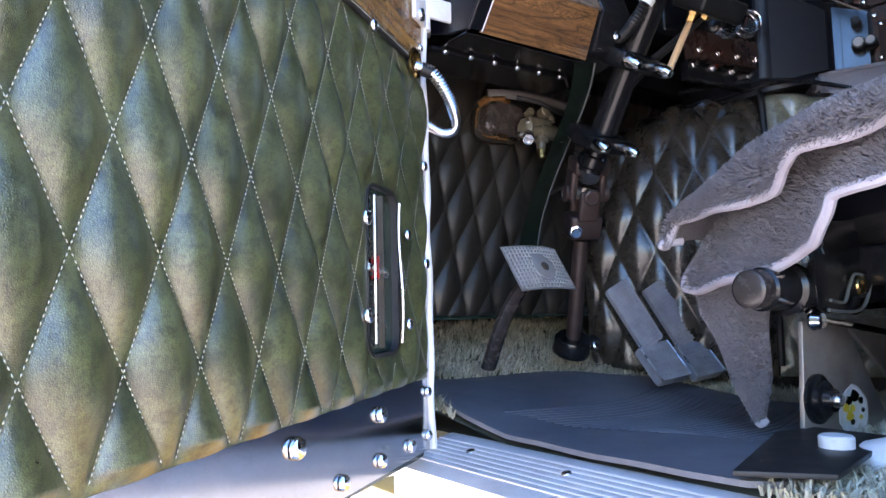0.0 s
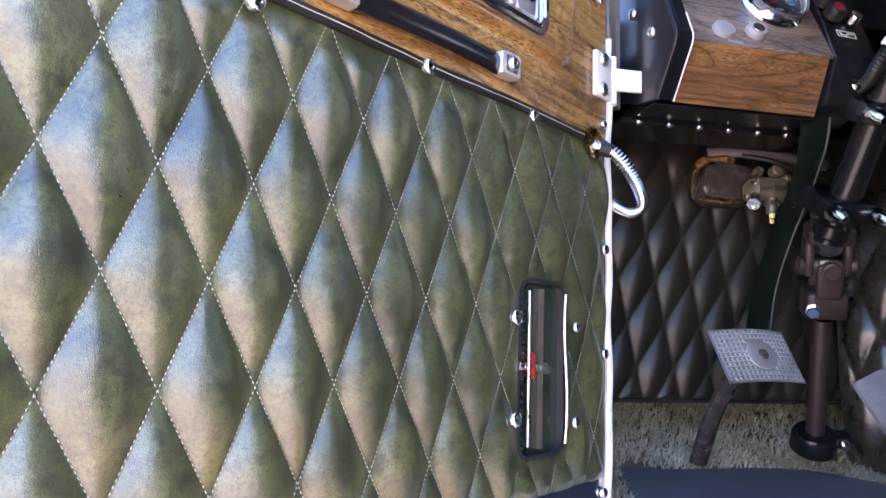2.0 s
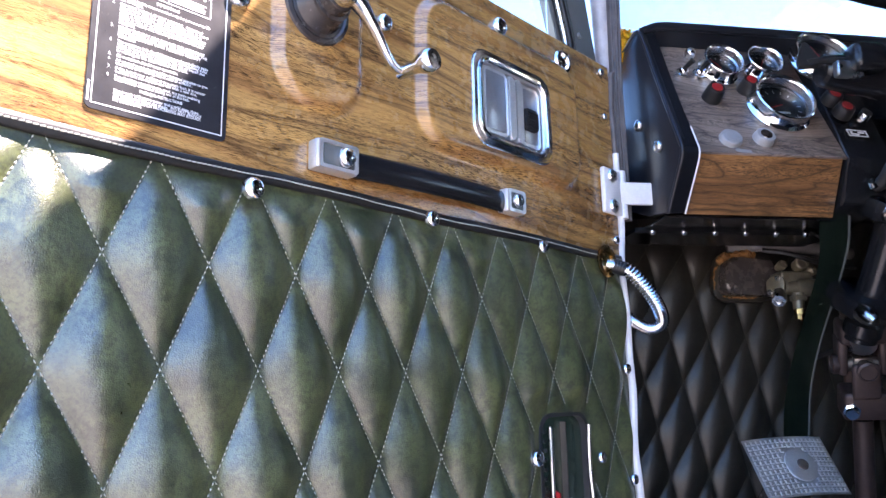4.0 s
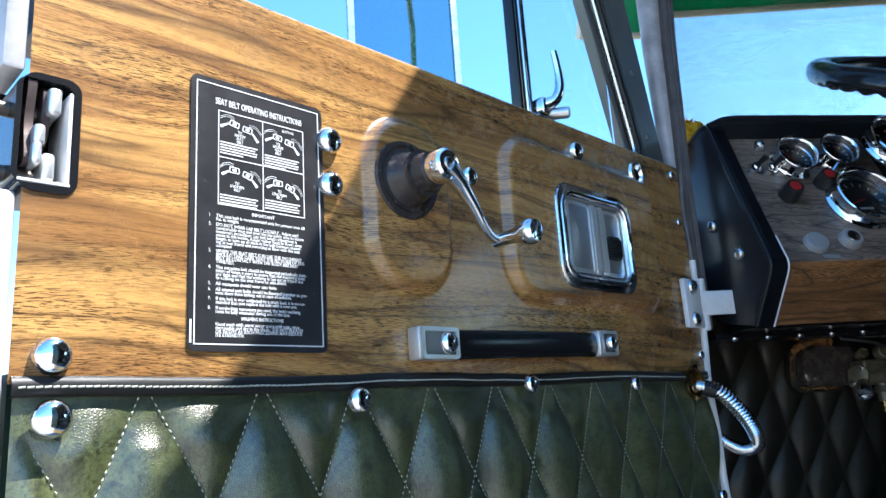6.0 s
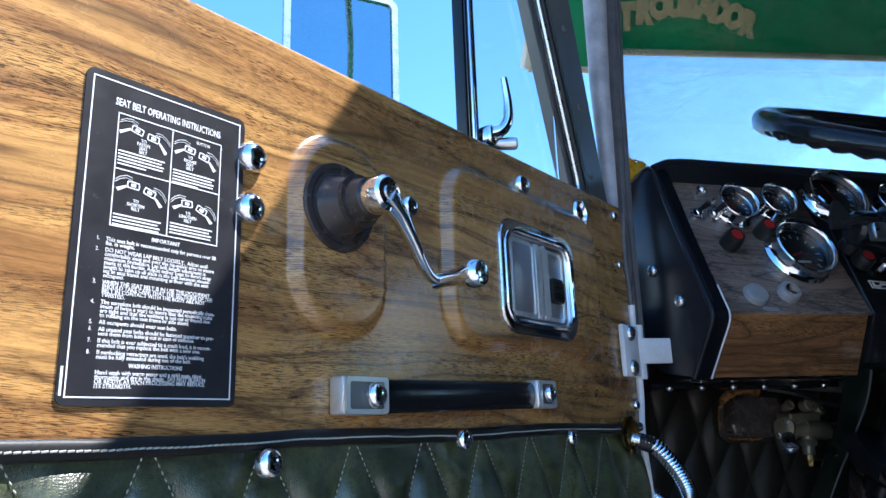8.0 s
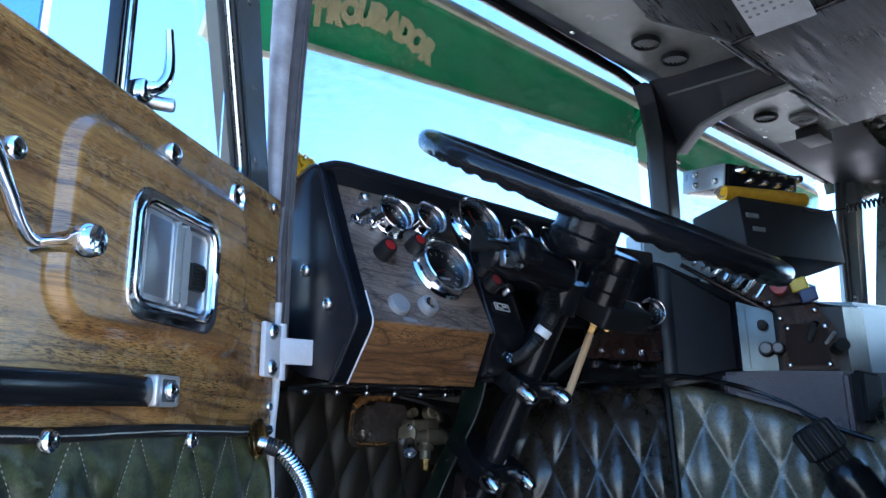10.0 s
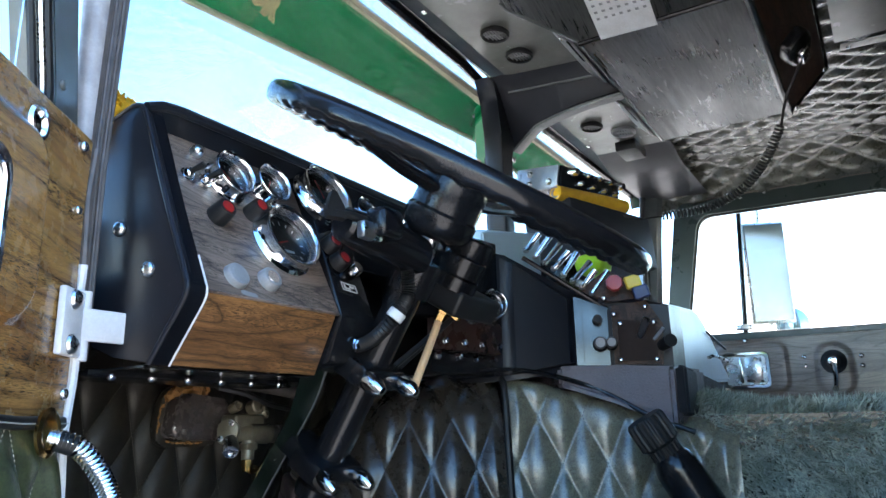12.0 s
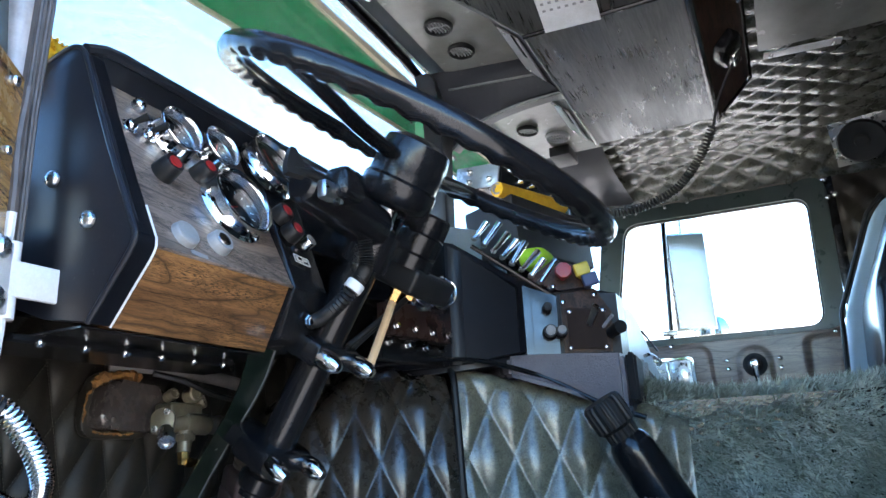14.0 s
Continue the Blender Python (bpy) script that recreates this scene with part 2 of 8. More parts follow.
LIME = plain("lime_cloth", (0.45, 0.72, 0.02), (0.36, 0.6, 0.02), 0.8, 0, 50, 0.5, 600)
PLUSH = plain("yellow_plush", (0.84, 0.45, 0.010), (0.70, 0.35, 0.007), 0.95, 0, 60, 1.0, 350, 0.03, dist=0.003)
TAN = plain("tan_hose", (0.80, 0.52, 0.29), (0.70, 0.43, 0.22), 0.5, 0, 30, 0.1, 400)
THREAD = plain("pale_thread", (0.42, 0.42, 0.36), (0.3, 0.3, 0.25), 0.8, 0, 80, 0.2, 900)
DARKTHREAD = plain("dark_thread", (0.10, 0.095, 0.07), (0.07, 0.065, 0.05), 0.8, 0, 80, 0.2, 900)
PLACARD = plain("black_placard", (0.014, 0.014, 0.016), (0.024, 0.024, 0.027), 0.32, 0, 40, 0.06, 600, 0.12, spots=0.12)
INK = plain("white_ink", (0.72, 0.73, 0.72), (0.6, 0.6, 0.58), 0.5, 0, 80, 0.05, 900)
GREYPLASTIC = plain("grey_plastic", (0.30, 0.30, 0.30), (0.23, 0.23, 0.23), 0.4, 0, 30, 0.1, 500)
FUR = pile_paint("green_fur", (0.80, 0.84, 0.70), (0.15, 0.18, 0.13), 0.45)
SHAG = pile_paint("olive_shag", (0.78, 0.72, 0.56), (0.34, 0.31, 0.22), 0.8)
SHAGBASE = plain("shag_backing", (0.12, 0.11, 0.07), (0.08, 0.075, 0.05), 0.95, 0, 20, 0.6, 200)
TOWEL = plain("grey_towel", (0.30, 0.28, 0.30), (0.22, 0.205, 0.22), 0.95, 0, 12, 1.0, 420, 0.03, dist=0.004)
HEM = plain("pale_towel_hem", (0.48, 0.44, 0.48), (0.40, 0.36, 0.40), 0.9, 0, 20, 0.6, 500, 0.05)
SEATB = plain("blue_grey_seat_vinyl", (0.34, 0.46, 0.56), (0.28, 0.39, 0.48), 0.5, 0, 10, 0.3, 700, 0.1)
GROUND = plain("sandy_gravel_yard", (0.30, 0.282, 0.255), (0.235, 0.22, 0.198), 0.9, 0, 0.9, 0.8, 60, 0.05, dist=0.01)
DIAL = plain("black_dial", (0.01, 0.01, 0.011), (0.016, 0.016, 0.016), 0.4, 0, 40, 0.0)
PILLAR = plain("weathered_pillar", (0.46, 0.44, 0.44), (0.24, 0.225, 0.22), 0.45, 0, 30, 0.3, 300, 0.12)
OLDSEAL = plain("perished_brown_rubber", (0.11, 0.094, 0.088), (0.055, 0.046, 0.043), 0.5, 0, 45, 0.6, 260, 0.12)
PEDAL = plain("worn_pedal_metal", (0.36, 0.36, 0.39), (0.24, 0.24, 0.26), 0.4, 0.15, 30, 0.2, 400, 0.12)
BRACE = plain("black_green_paint", (0.006, 0.012, 0.008), (0.010, 0.017, 0.012), 0.25, 0, 10, 0.05, 500, 0.08)
SATIN = plain("satin_chrome", (0.80, 0.80, 0.79), (0.70, 0.70, 0.69), 0.32, 0.8, 20, 0.08, 500, 0.08)
DARKSTEEL = plain("oily_dark_steel", (0.20, 0.17, 0.145), (0.13, 0.11, 0.095), 0.34, 0.7, 40, 0.2, 400, 0.12)
DARKWOOD = wood("dark_walnut", (0.085, 0.042, 0.026), (0.050, 0.026, 0.017), (0.016, 0.009, 0.007), 0.34, coat=0.0, spec=0.12)
HEADER = plain("header_grey", (0.25, 0.25, 0.225), (0.17, 0.17, 0.15), 0.24, 0, 8, 0.4, 500, 0.12)
GLASS = glass("clear_glass")
WINGLASS = glass("window_glass", (0.97, 0.99, 0.99))
MIRROR = plain("mirror_silver", (0.24, 0.36, 0.40), (0.21, 0.33, 0.37), 0.03, 1.0, 5, 0.0, 300, 0.01)


# ---- mesh helpers ----
I4 = Matrix.Identity(4)


def part(name, bm, material, parent=None, label="", sharp=35.0, mats=()):
    """Links a bmesh as one mesh object, a part when it has a parent."""
    me = bpy.data.meshes.new(name)
    bmesh.ops.recalc_face_normals(bm, faces=bm.faces)
    bm.to_mesh(me)
    bm.free()
    me.materials.append(material)
    for m in mats:
        me.materials.append(m)
    me.shade_smooth()
    me.set_sharp_from_angle(angle=radians(sharp))
    ob = new(name, me)
    ob.parent = parent
    if label:
        tagged(ob, label)
    return ob


def thing(name, label, category, m=I4, group="", kind=""):
    ob = new(name)
    ob.matrix_world = m
    ob.empty_display_size = 0.05
    return tagged(ob, label, category, group, kind)


def box(bm, c, s, m=I4, bevel=0.0, seg=2):
    r = bmesh.ops.create_cube(bm, size=1.0)
    vs = r["verts"]
    bmesh.ops.scale(bm, vec=s, verts=vs)
    if bevel:
        es = list({e for v in vs for e in v.link_edges})
        r = bmesh.ops.bevel(bm, geom=es, offset=bevel, segments=seg, affect="EDGES", profile=0.5)
        vs = list({v for f in r["faces"] for v in f.verts} | {v for v in vs if v.is_valid})
    bmesh.ops.transform(bm, matrix=m @ Matrix.Translation(c), verts=vs)
    return bm


def newbox(c, s, m=I4, bevel=0.0, seg=2):
    return box(bmesh.new(), c, s, m, bevel, seg)


def lathe(bm, prof, m=I4, seg=28):
    """Turns a profile of (radius, height) round z."""
    rings = []
    for r, h in prof:
        if r < 1e-6:
            rings.append([bm.verts.new(m @ Vector((0, 0, h)))])
        else:
            rings.append([bm.verts.new(m @ Vector((r * math.cos(2 * math.pi * k / seg), r * math.sin(2 * math.pi * k / seg), h))) for k in range(seg)])
    for a, b in zip(rings, rings[1:]):
        for k in range(seg):
            j = (k + 1) % seg
            if len(a) == 1 and len(b) == 1:
                continue
            if len(a) == 1:
                bm.faces.new((a[0], b[k], b[j]))
            elif len(b) == 1:
                bm.faces.new((a[k], a[j], b[0]))
            else:
                bm.faces.new((a[k], a[j], b[j], b[k]))
    return bm


def along(p, q, roll=0.0):
    """The pose at p whose z axis points to q."""
    d = Vector(q) - Vector(p)
    return Matrix.Translation(p) @ d.to_track_quat("Z", "Y").to_matrix().to_4x4() @ Matrix.Rotation(radians(roll), 4, "Z")


def rod(bm, p, q, r, r2=None, seg=20):
    n = (Vector(q) - Vector(p)).length
    r2 = r if r2 is None else r2
    return lathe(bm, [(0, 0), (r, 0), (r2, n), (0, n)], along(p, q), seg)


def tube(bm, pts, r, seg=12, closed=False, flat=1.0):
    """Sweeps a round or flattened section along points."""
    pts = [Vector(p) for p in pts]
    n = len(pts)
    rad = r if isinstance(r, (list, tuple)) else [r] * n
    rings, up = [], None
    for i, p in enumerate(pts):
        a = pts[i - 1] if (i or closed) else p
        b = pts[(i + 1) % n] if (i < n - 1 or closed) else p
        t = (b - a).normalized()
        if up is None:
            up = t.orthogonal().normalized() if abs(t.z) > 0.9 else (Vector((0, 0, 1)) - t * t.z).normalized()
        up = (up - t * up.dot(t)).normalized()
        side = t.cross(up)
        rings.append([bm.verts.new(p + (up * math.cos(2 * math.pi * k / seg) * flat + side * math.sin(2 * math.pi * k / seg)) * rad[i]) for k in range(seg)])
    for i in range(n if closed else n - 1):
        a, b = rings[i], rings[(i + 1) % n]
        for k in range(seg):
            j = (k + 1) % seg
            bm.faces.new((a[k], a[j], b[j], b[k]))
    if not closed:
        bm.faces.new(rings[0])
        bm.faces.new(rings[-1])
    return bm


def smooth_path(pts, n=8):
    """Catmull-Rom through points."""
    P = [Vector(p) for p in pts]
    P = [P[0] * 2 - P[1]] + P + [P[-1] * 2 - P[-2]]
    out = []
    for i in range(1, len(P) - 2):
        a, b, c, d = P[i - 1:i + 3]
        for k in range(n):
            t = k / n
            out.append(0.5 * ((2 * b) + (c - a) * t + (2 * a - 5 * b + 4 * c - d) * t * t + (3 * b - a - 3 * c + d) * t ** 3))
    return out + [P[-2]]


def prism(bm, poly, h0, h1, m=I4, bevel=0.0, seg=2):
    """Extrudes a polygon of the xy plane from h0 to h1."""
    lo = [bm.verts.new(m @ Vector((x, y, h0))) for x, y in poly]
    hi = [bm.verts.new(m @ Vector((x, y, h1))) for x, y in poly]
    bm.faces.new(lo[::-1])
    bm.faces.new(hi)
    n = len(poly)
    for k in range(n):
        bm.faces.new((lo[k], lo[(k + 1) % n], hi[(k + 1) % n], hi[k]))
    if bevel:
        vs = set(lo + hi)
        es = [e for e in bm.edges if e.verts[0] in vs and e.verts[1] in vs]
        bmesh.ops.bevel(bm, geom=es, offset=bevel, segments=seg, affect="EDGES", profile=0.5)
    return bm


def round_rect(x0, y0, x1, y1, r, n=5):
    out = []
    for cx, cy, a in ((x1 - r, y1 - r, 0), (x0 + r, y1 - r, 90), (x0 + r, y0 + r, 180), (x1 - r, y0 + r, 270)):
        for k in range(n + 1):
            t = radians(a + 90 * k / n)
            out.append((cx + r * math.cos(t), cy + r * math.sin(t)))
    return out


def ring(bm, outer, inner, h0, h1, m=I4):
    """A frame between two loops of the same length."""
    V = [[bm.verts.new(m @ Vector((x, y, h))) for x, y in loop] for loop, h in ((outer, h0), (outer, h1), (inner, h1), (inner, h0))]
    n = len(outer)
    for a, b in ((0, 1), (1, 2), (2, 3), (3, 0)):
        for k in range(n):
            bm.faces.new((V[a][k], V[a][(k + 1) % n], V[b][(k + 1) % n], V[b][k]))
    return bm


def sheet(f, us, vs, skip=None, bm=None):
    """A grid of points f(u, v); skip leaves cells out."""
    bm = bm or bmesh.new()
    V = [[bm.verts.new(f(u, v)) for v in vs] for u in us]
    for i in range(len(us) - 1):
        for j in range(len(vs) - 1):
            if skip and skip((us[i] + us[i + 1]) / 2, (vs[j] + vs[j + 1]) / 2):
                continue
            bm.faces.new((V[i][j], V[i + 1][j], V[i + 1][j + 1], V[i][j + 1]))
    if skip:
        bmesh.ops.delete(bm, geom=[v for v in bm.verts if not v.link_faces], context="VERTS")
    return bm


def steps(a, b, n):
    return [a + (b - a) * k / n for k in range(n + 1)]


def pillow(u, v, a, b, high, u0=0.0, v0=0.0, power=2.6):
    """Height of diamond quilting: half width a, half height b; a higher power gives flatter middles."""
    p = ((u - u0) / a + (v - v0) / b) / 2
    q = ((u - u0) / a - (v - v0) / b) / 2
    p, q = abs((p + 0.5) % 1.0 - 0.5) * 2, abs((q + 0.5) % 1.0 - 0.5) * 2
    return high * (1 - (1 - p) ** power) * (1 - (1 - q) ** power)


def normal_of(f, u, v, d=1e-3):
    return ((f(u + d, v) - f(u - d, v)).cross(f(u, v + d) - f(u, v - d))).normalized()


def quilted(name, f, u0, u1, v0, v1, step, a, b, high, parent, material, flip=1.0, lu=0.0, lv=0.0, edge=0.012, skip=None, label="", crease=2.6, slack=1.0):
    """A quilted sheet on the surface f(u, v), u and v in metres."""
    def g(u, v):
        e = max(0.0, min(1.0, min(u - u0, u1 - u, v - v0, v1 - v) / edge))
        w = noise.noise(Vector((u * 23, v * 23, 1.7))) * 0.0011 * slack + noise.noise(Vector((u * 70, v * 40, 5.1))) * 0.0005 * slack
        var = 1 + 0.25 * noise.noise(Vector((u * 9, v * 9, 3.3)))
        return f(u, v) + normal_of(f, u, v) * flip * ((pillow(u, v, a, b, high, lu, lv, crease) * var + w) * e)
    return part(name, sheet(g, steps(u0, u1, max(2, round((u1 - u0) / step))), steps(v0, v1, max(2, round((v1 - v0) / step))), skip), material, parent, label, sharp=75)


def stitches(name, f, u0, u1, v0, v1, a, b, parent, material, flip=1.0, lu=0.0, lv=0.0, pitch=0.0043, size=(0.0032, 0.0011), skip=None, lift=0.0006):
    """Thread along the quilting lines, one bead a stitch, as one mesh."""
    verts, faces = [], []
    for sgn in (1, -1):
        kmin = math.floor(min(((u - lu) / a + sgn * (v - lv) / b) / 2 for u in (u0, u1) for v in (v0, v1)))
        kmax = math.ceil(max(((u - lu) / a + sgn * (v - lv) / b) / 2 for u in (u0, u1) for v in (v0, v1)))
        slant = math.hypot(a, b)
        for k in range(kmin, kmax + 1):
            n = int((v1 - v0) / b * slant / pitch)
            for i in range(n):
                v = v0 + (v1 - v0) * (i + 0.5) / n
                u = lu + a * (2 * k - sgn * (v - lv) / b)
                if not (u0 + 0.004 < u < u1 - 0.004) or (skip and skip(u, v)):
                    continue
                c, nn = f(u, v), normal_of(f, u, v) * flip
                d = (f(u - sgn * a / b * 1e-3, v + 1e-3) - c).normalized()
                s = nn.cross(d)
                c = c + nn * lift
                base = len(verts)
                L, W = size[0] / 2, size[1] / 2
                verts += [c - d * L, c + d * L, c + s * W, c - s * W, c + nn * W * 1.3, c - nn * W]
                for p, q in ((2, 4), (4, 3), (3, 5), (5, 2)):
                    faces += [(base + 1, base + p, base + q), (base, base + q, base + p)]
    me = bpy.data.meshes.new(name)
    me.from_pydata(verts, [], faces)
    me.materials.append(material)
    me.shade_smooth()
    ob = new(name, me)
    ob.parent = parent
    return tagged(ob, kind="stuff")


def tufts(name, spots, material, parent, blades, length, width, lean=0.6, curl=0.5, seed=3, comb=(0, 0, 0)):
    """Pile: thin bent blades from spots of (point, normal), as one mesh."""
    rnd = random.Random(seed)
    verts, faces = [], []
    for p, nn in spots:
        for _ in range(blades):
            L = length * rnd.uniform(0.6, 1.15)
            a = rnd.uniform(0, 2 * math.pi)
            t = nn.orthogonal().normalized()
            t = (Matrix.Rotation(a, 3, nn) @ t)
            drift = Vector(comb) * rnd.uniform(0.5, 1.2) + t * lean * rnd.uniform(0.2, 1.0)
            side = nn.cross(drift if drift.length > 1e-4 else t).normalized() * width * rnd.uniform(0.6, 1.2)
            p1 = p + (nn + drift * 0.5).normalized() * L * 0.55
            p2 = p1 + (nn * (1 - curl) + drift).normalized() * L * 0.45
            b = len(verts)
            verts += [p - side, p + side, p1 - side * 0.8, p1 + side * 0.8, p2]
            faces += [(b, b + 1, b + 3, b + 2), (b + 2, b + 3, b + 4)]
    me = bpy.data.meshes.new(name)
    me.from_pydata(verts, [], faces)
    me.materials.append(material)
    me.shade_smooth()
    ob = new(name, me)
    ob.parent = parent
    return tagged(ob, kind="stuff")


_dome = {}


def bolt(parent, m, r=0.007, h=0.006, material=None, name="bolt", slot=False):
    """A domed screw head with a washer; z of m points out."""
    key = (round(r, 4), round(h, 4), (material or CHROME).name, slot)
    if key not in _dome:
        bm = bmesh.new()
        prof = [(r * 1.02, 0), (r * 1.06, h * 0.18), (r, h * 0.36)] + [(r * math.cos(radians(a)), h * (0.4 + 0.6 * math.sin(radians(a)))) for a in (15, 32, 48, 62, 76)] + [(0, h)]
        lathe(bm, prof, I4, 16)
        ob = part(name, bm, material or CHROME, None)
        _dome[key] = ob.data
    else:
        ob = new(name, _dome[key])
    ob.parent = parent
    ob.matrix_basis = m
    return ob


def hexbolt(parent, m, r=0.008, h=0.008, material=None, name="bolt"):
    key = ("hex", round(r, 4), round(h, 4), (material or CHROME).name)
    if key not in _dome:
        bm = bmesh.new()
        lathe(bm, [(0, 0), (r * 1.25, 0), (r * 1.25, h * 0.15), (r, h * 0.16), (r, h * 0.8), (r * 0.86, h), (0, h)], I4, 6)
        ob = part(name, bm, material or CHROME, None, sharp=20)
        _dome[key] = ob.data
    else:
        ob = new(name, _dome[key])
    ob.parent = parent
    ob.matrix_basis = m
    return ob


def lettering(name, text, size, m, material, parent, align="LEFT", squeeze=1.0, depth=0.0002, bold=0.0):
    cu = bpy.data.curves.new(name, "FONT")
    cu.body, cu.size, cu.align_x, cu.extrude, cu.resolution_u, cu.offset = text, size, align, depth, 2, bold * size
    tmp = new(name, cu)
    bpy.context.view_layer.update()
    me = bpy.data.meshes.new_from_object(tmp.evaluated_get(bpy.context.evaluated_depsgraph_get()))
    bpy.data.objects.remove(tmp)
    me.transform(m @ Matrix.Diagonal((squeeze, 1, 1, 1)))
    me.materials.clear()
    me.materials.append(material)
    ob = new(name, me)
    ob.parent = parent
    return ob


def facing(p, out, up=(0, 0, 1)):
    """The pose at p whose z axis points along out and whose y axis points up."""
    z = Vector(out).normalized()
    x = Vector(up).cross(z).normalized()
    y = z.cross(x)
    return Matrix.Translation(p) @ Matrix((x, y, z)).transposed().to_4x4()


def rounded(poly, r, n=5):
    """A polygon with its corners rounded, n + 1 points a corner."""
    out = []
    P = [Vector(p) for p in poly]
    for i, p in enumerate(P):
        a, c = (P[i - 1] - p), (P[(i + 1) % len(P)] - p)
        k = min(r, a.length * 0.45, c.length * 0.45)
        a, c = p + a.normalized() * k, p + c.normalized() * k
        for j in range(n + 1):
            t = j / n
            q = a * (1 - t) ** 2 + p * 2 * t * (1 - t) + c * t * t
            out.append((q.x, q.y))
    return out


# ---- driver's door, standing open ----
# Local axes: x towards the hinge (hinge at 0, latch edge at -0.755), -y into the cab, z up.
DOOR_L = 0.755
door = thing("driver_door", "open truck cab door with walnut panel above green diamond-quilted vinyl", "door", pose(0, 0, 0, 0, 0, 36.223))
IN = (0, -1, 0)
QA, QB, QX, QZ, SHEAR = 0.03675, 0.074, -0.0125, 1.655, 0.08      # quilting lattice
RAIL_Z, SILL_Z = 1.806, 2.066
POCKET = (-0.187, 1.422, -0.103, 1.610)


def in_pocket(x, z):
    x0, z0, x1, z1 = POCKET
    r = 0.018
    dx = max(x0 + r - x, 0, x - x1 + r)
    dz = max(z0 + r - z, 0, z - z1 + r)
    return math.hypot(dx, dz) < r


def near_pocket(x, z):
    x0, z0, x1, z1 = POCKET
    dx, dz = max(x0 - x, 0, x - x1), max(z0 - z, 0, z - z1)
    return math.hypot(dx, dz)


def door_bottom(x):
    return 1.381 + 0.030 * x


def quilt_face(x, v):
    z = door_bottom(x) + (RAIL_Z - 0.006 - door_bottom(x)) * v
    d = near_pocket(x, z)
    e = max(0.0, min(1.0, min(x + DOOR_L - 0.004, -0.004 - x, z - door_bottom(x), (RAIL_Z - 0.012 - z) * 0.5) / 0.013))
    e *= max(0.0, min(1.0, (d - 0.002) / 0.03))
    var = 1 + 0.3 * noise.noise(Vector((x * 9, 0, z * 9)))
    w = noise.noise(Vector((x * 24, 2, z * 24))) * 0.0012 + noise.noise(Vector((x * 80, 4, z * 40))) * 0.0005
    pin = 1.0
    for bx, bz in ((-0.541, 1.789), (-0.352, 1.797), (-0.179, 1.794), (-0.737, 1.786)):
        pin = min(pin, 0.15 + math.hypot(x - bx, z - bz) / 0.03)
    return Vector((x, -0.002 - (pillow(x + SHEAR * (z - QZ), z, QA, QB, 0.0120, QX, QZ, 2.2) * var * pin + w) * e, z))


_us = steps(-DOOR_L + 0.004, -0.004, 460)
_vs = steps(0, 1, 250)
_bm = sheet(quilt_face, _us, _vs, lambda x, v: in_pocket(x, door_bottom(x) + (RAIL_Z - 0.006 - door_bottom(x)) * v))
part("quilted_panel", _bm, GREEN, door, "dark green diamond-quilted vinyl with pale stitching", sharp=75)


def quilt_base(x, z):
    return Vector((x - SHEAR * (z - QZ), -0.0022, z))


stitches("stitching", quilt_base, -DOOR_L + 0.02, -0.014, 1.372, 1.797, QA, QB, door, THREAD, 1.0, QX, QZ,
         skip=lambda u, v: near_pocket(u - SHEAR * (v - QZ), v) < 0.012 or v < door_bottom(u) + 0.004, pitch=0.0042, size=(0.0033, 0.0012))

# wooden panel with pressed pads, cut out for the handle and the latch
PAD = (-0.289, 1.893, -0.165, 1.989)
RECESS = (-0.757, 1.908, -0.730, 1.970)


def racetrack(x, z, x0, z0, x1, z1, r, rise, soft):
    dx = max(x0 + r - x, 0, x - x1 + r)
    dz = max(z0 + r - z, 0, z - z1 + r)
    d = math.hypot(dx, dz) - r
    t = max(0.0, min(1.0, 0.5 - d / soft))
    return rise * t * t * (3 - 2 * t)


def wood_face(x, z):
    h = racetrack(x, z, -0.522, 1.872, -0.437, 2.010, 0.040, 0.0085, 0.012)
    h = max(h, racetrack(x, z, -0.362, 1.874, -0.096, 2.030, 0.036, 0.0105, 0.013))
    h += noise.noise(Vector((x * 6, 1, z * 6))) * 0.0006
    return Vector((x, -0.004 - h, z))


def in_hole(x, z):
    for x0, z0, x1, z1 in (PAD, RECESS):
        r = 0.012 if x0 > -0.5 else 0.007
        dx, dz = max(x0 + r - x, 0, x - x1 + r), max(z0 + r - z, 0, z - z1 + r)
        if math.hypot(dx, dz) < r:
            return True
    return False


part("wood_panel", sheet(wood_face, steps(-DOOR_L + 0.001, -0.004, 380), steps(RAIL_Z - 0.002, SILL_Z, 106), in_hole), WOOD, door, "walnut laminate panel with pressed pads", sharp=60)
# rolled edge of the wood panel at the sill
_bm = bmesh.new()
tube(_bm, [(-DOOR_L + 0.002, 0.0, SILL_Z), (-0.004, 0.0, SILL_Z)], 0.004, 10)
part("panel_edge", _bm, WOOD, door)
# flat stitched piping between wood and quilt
_bm = bmesh.new()
_xs = steps(-DOOR_L + 0.002, -0.003, 90)


def rail_wave(x):
    return 0.0010 * math.sin(x * 23) + 0.0006 * noise.noise(Vector((x * 30, 0, 0)))


